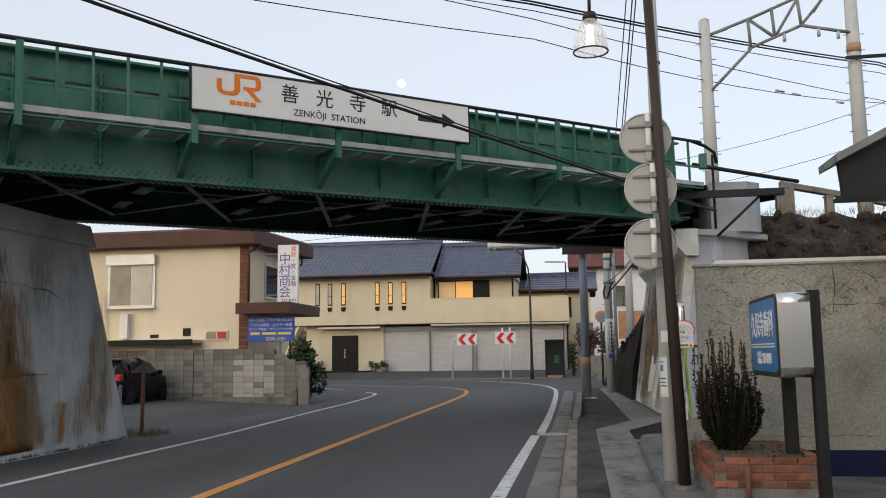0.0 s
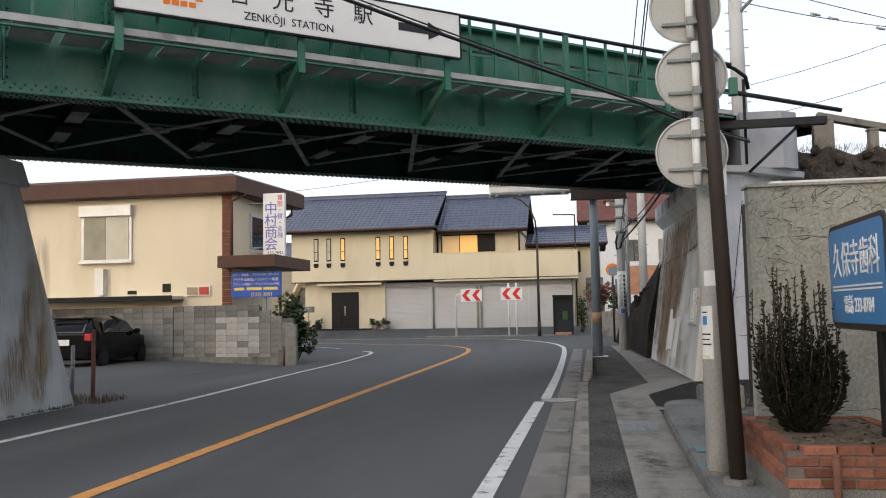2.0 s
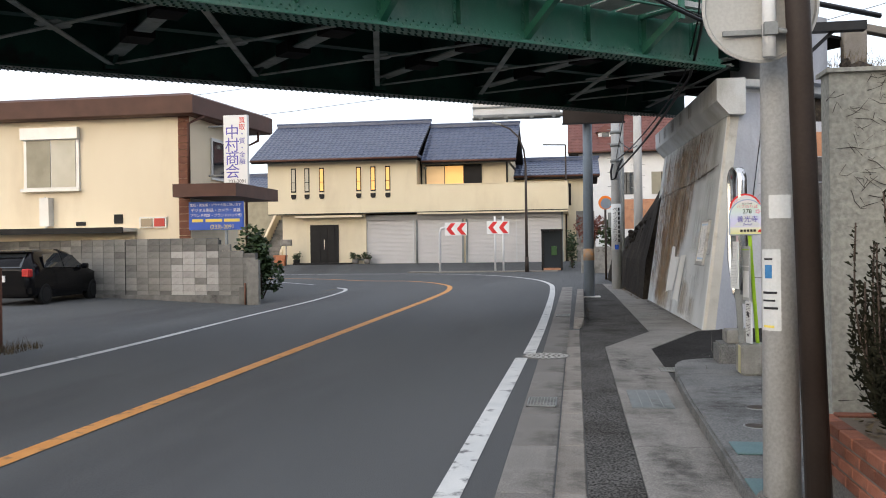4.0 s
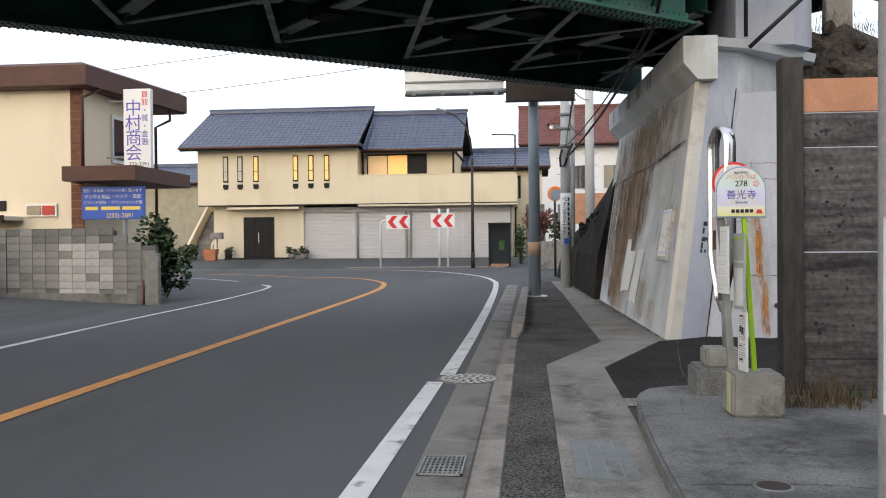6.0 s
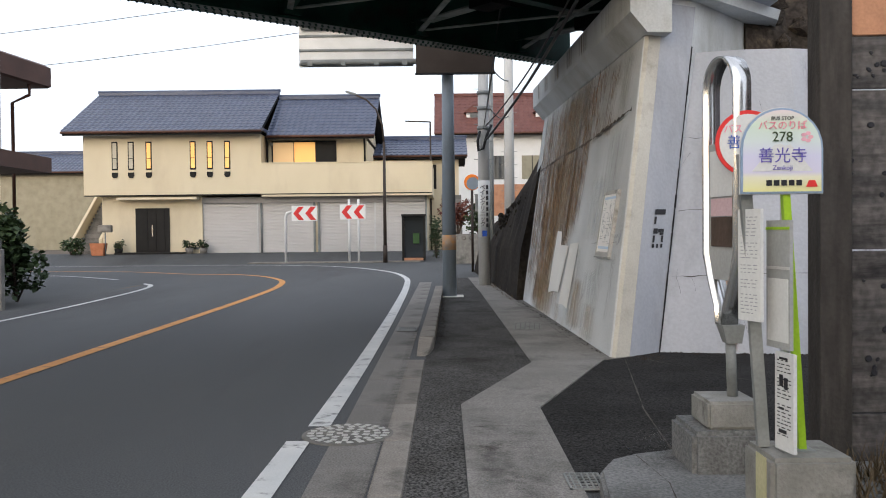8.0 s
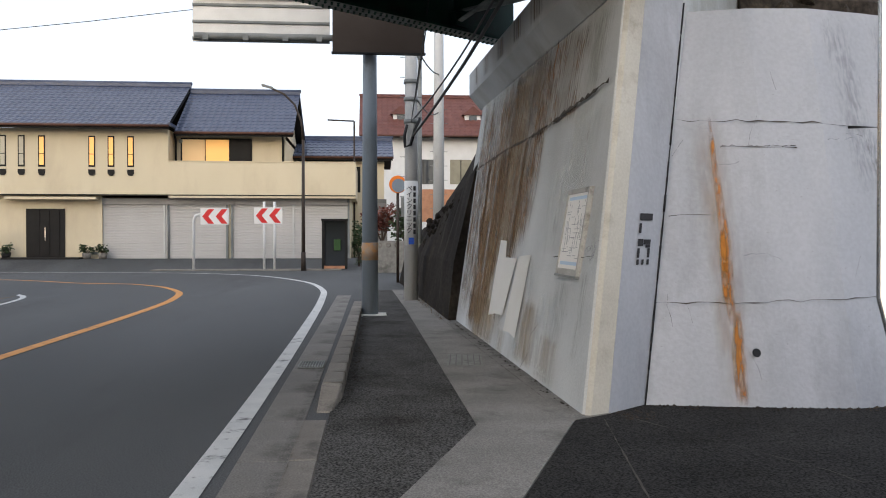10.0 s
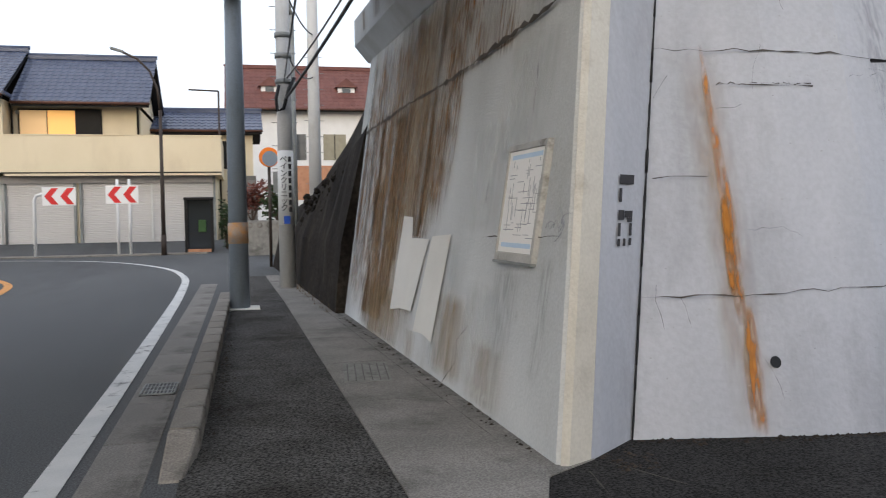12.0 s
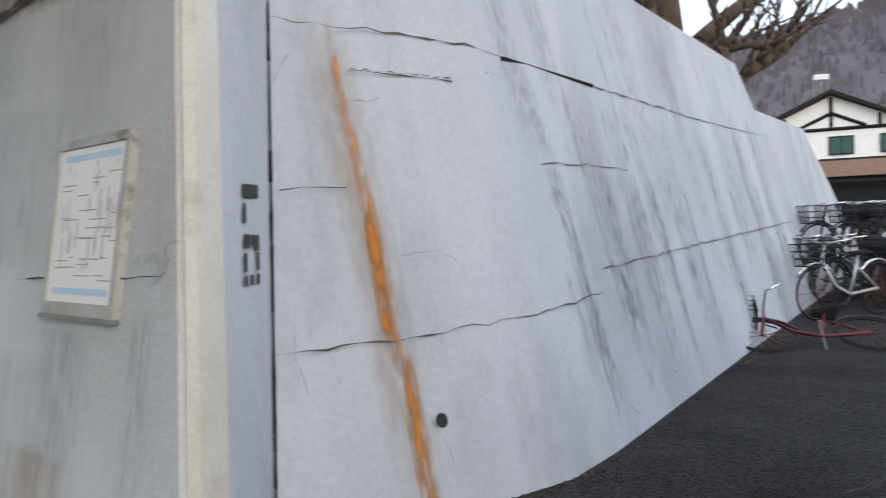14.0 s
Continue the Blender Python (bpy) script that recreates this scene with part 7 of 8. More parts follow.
# ---- plants ----
def leaf_clump(name, x, y, z, rx, ry, rz, n, size, mat_, label, category, seed, twigs=True):
    r = random.Random(seed)
    t = thing(name, x, y, z, 0, label, category)
    bm = B()
    lobes = [(Vector((r.uniform(-0.6, 0.6) * rx, r.uniform(-0.6, 0.6) * ry, r.uniform(0.35, 0.8) * rz)), r.uniform(0.3, 0.55)) for _ in range(9)]
    for _ in range(n):
        c, s = r.choice(lobes)
        d = Vector((r.gauss(0, 1), r.gauss(0, 1), r.gauss(0, 1))).normalized() * r.uniform(0.6, 1.0) ** 0.5
        p = c + Vector((d.x * rx * s, d.y * ry * s, d.z * rz * s * 0.7))
        if p.z < 0.02:
            continue
        a = Vector((r.uniform(-1, 1), r.uniform(-1, 1), r.uniform(-0.7, 0.7))).normalized() * size * r.uniform(0.6, 1.2)
        b2 = a.cross(Vector((r.uniform(-1, 1), r.uniform(-1, 1), 1))).normalized() * size * 0.42
        bm.faces.new([bm.verts.new(p), bm.verts.new(p + a * 0.5 + b2), bm.verts.new(p + a), bm.verts.new(p + a * 0.5 - b2)])
    part("foliage", bm, mat_, t)["kind"] = "stuff"
    bm = B()
    for c, s in lobes:
        rod(bm, (0, 0, 0), c * 0.6, 0.03, 0.015, 6)
        rod(bm, c * 0.6, c, 0.015, 0.006, 5)
    part("stem", bm, BARK, t)
    return t
leaf_clump("evergreen_bush", -9.3, 29.2, -0.05, 0.72, 0.6, 1.95, 1500, 0.16, LEAF, "dark green bush at the end of the block wall", "bush", 21)
leaf_clump("evergreen_bush", -18.9, 53.9, 0.3, 0.6, 0.5, 0.9, 500, 0.16, LEAF, "low green bush beside the house stairs", "bush", 22)
REDLEAF = surface("reddish winter leaves", (0.12, 0.04, 0.03), (0.2, 0.07, 0.05), 3, 0.7, bump=0.1)
leaf_clump("red_shrub", 0.75, 48.6, 1.2, 0.9, 0.7, 1.7, 900, 0.14, REDLEAF, "reddish winter shrub above the low wall", "shrub", 23)
leaf_clump("evergreen_bush", 1.7, 48.2, 1.2, 0.7, 0.6, 1.4, 700, 0.15, LEAF, "dark evergreen bush above the low wall", "bush", 24)
leaf_clump("evergreen_bush", -0.25, 51.6, 0.1, 0.35, 0.4, 2.1, 600, 0.13, LEAF, "narrow dark bush beside the booth", "bush", 25)
for i, (x, y, label) in enumerate(((-16.6, 54.1, "dark potted plant beside the entrance step"), (-13.0, 54.2, "pale potted plant beside the front door"), (-12.3, 54.3, "small potted plant beside the shutter"))):
    pt = leaf_clump("potted_plant", x, y, 0.62, 0.3, 0.3, 0.5, 160, 0.12, LEAF, label, "plant", 30 + i)
    part("pot", rod(B(), (0, 0, -0.22), (0, 0, 0.08), 0.16, 0.22, 16), KERB if i else DARKDOOR, pt)
mbx = thing("mailbox", -17.0, 53.4, 0.4, 0, "small grey mailbox on a post beside the house stairs", "mailbox")
part("post", rod(B(), (0, 0, -0.1), (0, 0, 1.15), 0.035, seg=8), STEELGREY, mbx)
part("box", soften(bx(B(), -0.34, -0.14, 1.15, 0.34, 0.14, 1.52), 0.03, 1), KERB, mbx)
tub = thing("orange_tub", -17.35, 53.4, 0.38, 0, "faded orange planter tub beside the house stairs", "planter")
part("tub", loft(B(), [[(sx * w, sy * w * 0.7, z) for sx, sy in ((-1, -1), (1, -1), (1, 1), (-1, 1))] for w, z in ((0.28, 0.0), (0.36, 0.62), (0.31, 0.6))]), surface("faded orange clay", (0.4, 0.15, 0.07), (0.5, 0.2, 0.1), 4, 0.8), tub)
part("soil", bx(B(), -0.29, -0.19, 0.5, 0.29, 0.19, 0.57), EARTH, tub)
lw = tagged(part("low_wall", soften(bx(B(), 0.2, 47.6, -0.05, 3.5, 47.85, 1.3), 0.02, 1), BLOCK), "low concrete block wall with a pierced top row", "wall")
bm = B()
for i in range(9):
    a = 0.3 + 0.35 * i
    loft(bm, [[(a + rr * math.cos(k * math.pi / 4), 47.58, 1.12 + rr * math.sin(k * math.pi / 4)) for k in range(8)] for rr in (0.11, 0.06)], caps=False)
part("pierced_row", bm, KERB, lw)
# tufts of dry grass
def tufts(name, spots, label, seed, h=0.18, n=26, mat_=None):
    r = random.Random(seed)
    bm = B()
    for x, y, z, s in spots:
        for _ in range(n):
            a = r.uniform(0, 6.28)
            p = Vector((x + r.uniform(-s, s), y + r.uniform(-s, s), z))
            d = Vector((math.cos(a) * 0.5, math.sin(a) * 0.5, r.uniform(0.5, 1.2))) * h * r.uniform(0.5, 1.2)
            w = Vector((-math.sin(a), math.cos(a), 0)) * 0.006
            bm.faces.new([bm.verts.new(p - w), bm.verts.new(p + w), bm.verts.new(p + d)])
    tagged(part(name, bm, mat_ or DRYGRASS), label, "grass", kind="stuff")
rt = random.Random(77)
tufts("dry_grass", [(rt.uniform(2.3, 3.6), rt.uniform(14.3, 14.75), 0.12, 0.12) for _ in range(16)] + [(2.05 + 0.1 * i, 14.35, 0.12, 0.08) for i in range(4)], "dry grass tufts at the foot of the plank fence", 40)
tufts("weeds", [(rt.uniform(2.6, 3.4), rt.uniform(14.6, 14.8), 0.12, 0.12) for _ in range(6)], "low green weeds at the fence", 41, 0.1, 20, LEAF)
tufts("dry_grass", [(rt.uniform(-10.5, -8.6), rt.uniform(16.8, 17.6), -0.1, 0.2) for _ in range(30)], "dry grass verge behind the pier", 42, 0.16)
tufts("dry_grass", [(-8.93, rt.uniform(12, 16.4), -0.09, 0.06) for _ in range(40)], "thin grass line at the foot of the pier", 43, 0.07, 12, LEAF)
tufts("dry_grass", [(rt.uniform(4.5, 14), 0, 4.3, 0.3) for _ in range(0)] + [(x, 22.4 + 0.3 * (x - 4.3) + rt.uniform(-0.3, 0.8), 4.9 + rt.uniform(-0.1, 0.2), 0.35) for x in steps(4.4, 16, 70)], "brown dry grass on the embankment edge", 44, 0.2, 40)
tufts("dry_leaves", [(8.2 + 0.3 * i, 20.62 + 0.081 * i, 0.015, 0.1) for i in range(18)], "dry leaves along the foot of the white wall", 45, 0.05, 8)
tufts("weeds", [(1.58 - 0.035 * i * 0.6, 27.6 + 0.6 * i, 0.0, 0.1) for i in range(12)], "low weeds along the stone bank", 46, 0.1, 20)
# rocks pressed into the bank
def stones(name, spots, label, seed, mat_):
    r = random.Random(seed)
    par = tagged(new(name), label, "stone facing", kind="structure")
    data = []
    for k in range(4):
        bm = B()
        bmesh.ops.create_icosphere(bm, subdivisions=1, radius=1.0)
        for v in bm.verts:
            v.co *= r.uniform(0.75, 1.15)
        data.append(mesh_of("stone", bm, mat_))
    for x, y, z, s in spots:
        o = new("stone", r.choice(data))
        o.parent = par
        o.matrix_basis = pose(x, y, z, r.uniform(0, 360), r.uniform(0, 360), r.uniform(0, 360)) @ Matrix.Diagonal((s, s * r.uniform(0.6, 1), s * r.uniform(0.5, 0.9), 1))
sp2 = random.Random(9)
spots = []
for i in range(280):
    y, z = sp2.uniform(27.6, 35), sp2.uniform(0.05, 2.2)
    if z < 2.5 - 0.08 * (y - 27.4):
        spots.append((1.7 + 0.2 * z - 0.032 * (y - 27.4), y, z, sp2.uniform(0.05, 0.11)))
stones("bank_stones", spots, "dark stones set in the steep bank", 10, BANK)
spots = []
for i in range(130):
    x, z = sp2.uniform(4.4, 13), sp2.uniform(3.6, 4.9)
    spots.append((x, 21.95 + 0.27 * (x - 4.3) + 0.45 * (z - 4.0), z, sp2.uniform(0.1, 0.22)))
stones("embankment_stones", spots, "dark stones along the embankment edge", 12, ROCK)

# ---- car in the lot ----
car = thing("black_hatchback", -15.1, 27.2, 0.0, 3.0, "black hatchback parked with its tail to the road", "car")
def car_section(y, half, zs):
    return [(-half * f, y, z) for f, z in zs] + [(half * f, y, z) for f, z in reversed(zs)]
secs = []
for y, hw, zb, belt, roof, rw in ((-1.98, 0.70, 0.35, 0.92, 0.96, 0.5), (-1.93, 0.80, 0.26, 0.98, 1.08, 0.55), (-1.7, 0.84, 0.22, 1.0, 1.3, 0.56), (-1.45, 0.85, 0.2, 1.0, 1.46, 0.56), (-0.9, 0.85, 0.2, 0.98, 1.51, 0.58), (-0.1, 0.85, 0.2, 0.95, 1.51, 0.58),
                                 (0.4, 0.85, 0.2, 0.93, 1.42, 0.57), (0.85, 0.85, 0.2, 0.92, 1.16, 0.62), (1.15, 0.84, 0.2, 0.9, 0.97, 0.68), (1.6, 0.81, 0.22, 0.8, 0.86, 0.66), (1.85, 0.72, 0.26, 0.7, 0.74, 0.55), (1.97, 0.6, 0.34, 0.58, 0.62, 0.45)):
    secs.append(car_section(y, 1, [(hw * 0.93, zb), (hw, zb + 0.15), (hw, (zb + belt) / 2), (hw * 0.985, belt), (rw + (hw - rw) * 0.25, belt + (roof - belt) * 0.75), (rw * 0.9, roof)]))
bm = B()
loft(bm, secs, smooth=True)
cb = part("body", bm, CARPAINT, car, "glossy black body")
def quad_part(name, pts, mat_, parent, label=""):
    bm = B()
    bm.faces.new([bm.verts.new(p) for p in pts])
    geo = bmesh.ops.extrude_face_region(bm, geom=bm.faces[:])
    n = (Vector(pts[1]) - Vector(pts[0])).cross(Vector(pts[2]) - Vector(pts[0])).normalized() * 0.012
    bmesh.ops.translate(bm, verts=[v for v in geo["geom"] if isinstance(v, bmesh.types.BMVert)], vec=n)
    return part(name, bm, mat_, parent, label)
quad_part("rear_window", [(-0.6, -1.96, 1.02), (0.6, -1.96, 1.02), (0.52, -1.58, 1.4), (-0.52, -1.58, 1.4)], GLASS, car)
quad_part("side_window", [(0.845, -1.3, 1.02), (0.845, -0.35, 1.0), (0.70, -0.35, 1.4), (0.70, -1.15, 1.38)], GLASS, car)
quad_part("side_window", [(0.845, -0.3, 1.0), (0.845, 0.7, 0.96), (0.72, 0.3, 1.34), (0.70, -0.3, 1.4)], GLASS, car)
for sx in (-1, 1):
    lp = soften(bx(B(), min(sx * 0.6, sx * 0.83), -1.985, 0.78, max(sx * 0.6, sx * 0.83), -1.8, 1.0), 0.03, 1)
    part("tail_lamp", lp, TAILRED, car, "red tail lamp")
    part("mirror", soften(bx(B(), min(sx * 0.86, sx * 1.02), 0.55, 0.95, max(sx * 0.86, sx * 1.02), 0.72, 1.1), 0.03, 1), CARPAINT, car)
part("bumper", soften(bx(B(), -0.82, -2.03, 0.28, 0.82, -1.8, 0.55), 0.06), CARPAINT, car)
part("number_plate", bx(B(), -0.17, -2.02, 0.66, 0.17, -1.985, 0.83), SIGNWHITE, car, "white number plate")
part("spoiler", soften(bx(B(), -0.56, -1.72, 1.42, 0.56, -1.4, 1.47), 0.015, 1), CARPAINT, car)
for sx in (-1, 1):
    for y in (-1.25, 1.25):
        bm = B()
        loft(bm, [[(sx * (0.72 + dx), y + rr * math.cos(i * math.pi / 14), 0.3 + rr * math.sin(i * math.pi / 14)) for i in range(28)] for rr, dx in ((0.28, -0.06), (0.3, 0.0), (0.3, 0.11), (0.27, 0.145), (0.2, 0.145))])
        w = part("wheel", bm, RUBBER, car)
        part("rim", rod(B(), (sx * 0.868, y, 0.3), (sx * 0.872, y, 0.3), 0.19, seg=20), BLACK, w)
for x, y, h, m_, lab in ((-9.1, 17.2, 1.32, RUSTPOST, "thin rusty post at the lot entrance"), (-10.3, 18.4, 1.0, STEELGREY, "short grey post behind the pier")):
    ps = thing("post", x, y, -0.12, 0, lab, "post")
    part("shaft", rod(B(), (0, 0, -0.05), (0.01, 0, h), 0.04, seg=10), m_, ps)
    part("cap", rod(B(), (0.01, 0, h), (0.01, 0, h + 0.02), 0.045, 0.02, seg=10), m_, ps)
tagged(part("stone_block", soften(bx(B(), -10.4, 17.2, -0.15, -9.9, 17.7, 0.3), 0.04), MORTAR), "dark stone block at the lot entrance", "block")

# ---- overhead line ----
def cable(name, pts, r0, label, sag=0.0, group=""):
    bm = B()
    out = []
    for a, b2 in zip(pts, pts[1:]):
        a, b2 = Vector(a), Vector(b2)
        for i in range(8):
            t = i / 8
            out.append(a.lerp(b2, t) - Vector((0, 0, sag * 4 * t * (1 - t))))
    out.append(Vector(pts[-1]))
    tube(bm, out, r0, 5)
    return tagged(part(name, bm, BLACK), label, "cable", group)
cable("messenger_cable", [(-12.7, 3.7, 7.5), (-6.2, 10.0, 6.2), (1.06, 17.0, 4.85), (3.1, 19.0, 4.5)], 0.028, "thick black cable slung across the road", 0.05)
cable("messenger_cable", [(-12.7, 3.72, 7.6), (-6.2, 10.02, 6.27), (1.06, 17.02, 4.9), (3.1, 19.02, 4.55)], 0.012, "thin black cable slung across the road", 0.04)
for dz, dx in ((0.0, 0.0), (0.35, 0.1), (1.2, 0.05)):
    cable("overhead_cable", [(1.22 + dx, 32.3, 4.0 + dz * 1.6), (1.0 + dx, 9.7, 7.3 + dz)], 0.011, "black service cable between the poles", 0.25, "service cables")
for dz in (0.2, 1.3):
    cable("overhead_cable", [(-30, 41.5, 6.6 + dz), (1.22, 32.3, 7.0 + dz), (12, 27, 8.5 + dz)], 0.009, "thin wire crossing before the house", 0.5, "wires before the house")
cable("overhead_cable", [(1.22, 32.3, 5.2), (1.65, 36, 5.0), (2.45, 40, 5.4)], 0.02, "black cable between the far poles", 0.15)
cable("service_drop", [(1.25, 32.15, 3.7), (1.76, 26.0, 4.1), (1.99, 20.6, 4.42), (2.0, 19.2, 4.95), (1.02, 9.7, 7.0)], 0.028, "thick black service cable slung under the bridge", 0.03, "service drops")
cable("service_drop", [(1.28, 32.15, 4.1), (1.72, 26.0, 4.24), (1.9, 20.7, 4.46), (1.95, 19.2, 5.1), (1.02, 9.7, 7.2)], 0.016, "thin black service cable slung under the bridge", 0.05, "service drops")
tagged(part("cable_loop", tube(B(), [(1.12, 32.1, 3.95), (1.06, 32.08, 3.7), (1.08, 32.08, 3.45), (1.2, 32.08, 3.5), (1.3, 32.1, 3.85), (1.42, 32.1, 4.1)], 0.035, 6), BLACK), "slack black cable loop hanging on the pole", "cable")
for z in (4.0, 4.5, 4.9):
    tagged(part("pole_band", rod(B(), (1.22, 32.3, z), (1.22, 32.3, z + 0.09), 0.165, seg=16), STEELGREY), "grey steel clamp band round the concrete pole", "clamp")
cable("overhead_cable", [(1.22, 32.3, 6.0), (2.45, 40, 6.6)], 0.02, "black cable between the far poles", 0.2)
CAT = 24.0
for x, h, label in ((3.85, 10.7, "pale concrete catenary pole on the embankment"), (7.75, 13.0, "pale concrete catenary pole with an orange band")):
    cp = thing("catenary_pole", x, CAT, 4.9, 0, label, "pole", "catenary poles")
    part("shaft", rod(B(), (0, 0, -0.6), (0, 0, h - 4.9), 0.2, 0.15, 20), POLE, cp)
    part("top_cap", rod(B(), (0, 0, h - 4.9), (0, 0, h - 4.85), 0.15, 0.1, 20), POLE, cp)
    for i in range(11):
        part("step_bolt", rod(B(), (-0.27, -0.05, 0.6 + 0.45 * i), (0.27, -0.05, 0.6 + 0.45 * i), 0.012, seg=5), STEELGREY, cp)
    if x > 6:
        part("band", rod(B(), (0, 0, 4.6), (0, 0, 4.85), 0.185, 0.184, 20), surface("faded orange band paint", (0.4, 0.24, 0.15), (0.45, 0.3, 0.2), 4, 0.7), cp, "faded orange band")
        part("cross_arm", bx(B(), -0.3, -0.3, 4.35, 1.0, -0.22, 4.43), BLACK, cp)
gt = thing("catenary_beam", 3.85, CAT, 8.5, 0, "grey lattice beam between the catenary poles", "gantry")
for a, b2 in (((0.15, 1.76), (1.28, 2.16)), ((1.28, 2.16), (2.49, 2.65)), ((2.49, 2.65), (3.9, 3.25)), ((1.13, 1.27), (2.56, 1.84)), ((2.56, 1.84), (3.85, 1.54)), ((0.0, 0.05), (1.2, 1.27)), ((1.16, 2.1), (1.2, 1.3)), ((1.8, 2.37), (1.85, 1.55)),
              ((2.49, 2.65), (2.56, 1.84)), ((1.2, 2.1), (1.85, 1.55)), ((1.85, 1.55), (2.49, 2.6)), ((2.56, 1.84), (3.6, 3.1)), ((2.9, 2.2), (3.5, 3.1)), ((0.15, 1.76), (0.6, 1.9))):
    part("member", rod(B(), (a[0], -0.1, a[1]), (b2[0], -0.1, b2[1]), 0.045, seg=6), STEELGREY, gt)
for x0, z0 in ((3.0, 1.5), (3.5, 1.4), (2.1, 1.42)):
    part("insulator", rod(B(), (x0, -0.1, z0), (x0, -0.1, z0 + 0.26), 0.05, 0.035, 8), POLE, gt)
for i, (za, zb) in enumerate(((9.91, 11.07), (9.84, 10.98), (9.68, 10.71), (9.47, 9.75), (8.97, 9.66))):
    g = (zb - za) / 11.15
    cable("contact_wire", [(-18.0, 4.46, za - g * 17.27), (-0.74, 19.9, za), (10.4, 29.87, zb), (24, 42.0, zb + 0.4)], 0.024 if i < 2 else 0.012, "thin overhead railway wire", 0.1 if i < 4 else 0.3, "railway wires")
for x, y, z in ((6.3, 26.2, 9.18), (6.9, 26.73, 9.2), (8.6, 28.26, 9.3)):
    tagged(part("insulator", rod(B(), (x - 0.14, y - 0.125, z), (x + 0.14, y + 0.125, z + 0.02), 0.045, 0.03, 8), POLE), "small pale insulator strung in the railway wire", "insulator", "insulators")
hr = thing("end_railing", 3.0, 20.6, 4.3, 0, "black pipe railing running off the bridge end", "railing")
part("top_pipe", tube(B(), [(-0.25, -0.75, 1.98), (0.1, -0.4, 1.93), (0.35, -0.2, 1.8), (0.4, -0.15, 1.55)], 0.04), BLACK, hr)
part("long_pipe", tube(B(), [(-0.2, -0.6, 1.45), (2.4, 0.7, 1.2)], 0.05), BLACK, hr)
part("post", rod(B(), (0.3, -0.2, 0.0), (0.3, -0.2, 1.75), 0.03), BLACK, hr)
part("switch_box", soften(bx(B(), -0.05, -0.62, 1.35, 0.12, -0.45, 1.7), 0.01, 1), GREEN, hr)
part("cable_tray", bx(B(), -0.5, -0.5, 0.7, 1.8, -0.3, 0.85), BLACK, hr)
part("tray_strut", rod(B(), (0.3, -0.4, -0.2), (1.3, -0.4, 0.72), 0.035, seg=6), BLACK, hr)
for x, y, h in ((4.5, 23.0, 0.7), (5.5, 23.1, 0.72), (6.7, 23.5, 0.5)):
    cpost = thing("concrete_post", x, y, 4.95, 0, "weathered concrete fence post on the embankment", "post", "embankment posts")
    part("shaft", soften(bx(B(), -0.22 if x > 5 and x < 6 else -0.1, -0.12, -0.4, 0.22 if x > 5 and x < 6 else 0.1, 0.12, h), 0.015, 1), KERB, cpost)
    part("cap", bx(B(), -0.12, -0.14, h, 0.12, 0.14, h + 0.04), KERB, cpost)
tagged(part("concrete_beam", soften(loft(B(), [[(5.4, 23.0, 5.71), (5.4, 23.25, 5.71), (5.4, 23.25, 5.86), (5.4, 23.0, 5.86)], [(9.5, 24.4, 5.1), (9.5, 24.65, 5.1), (9.5, 24.65, 5.25), (9.5, 24.4, 5.25)]]), 0.01, 1), KERB), "sloping concrete beam on the embankment posts", "beam")

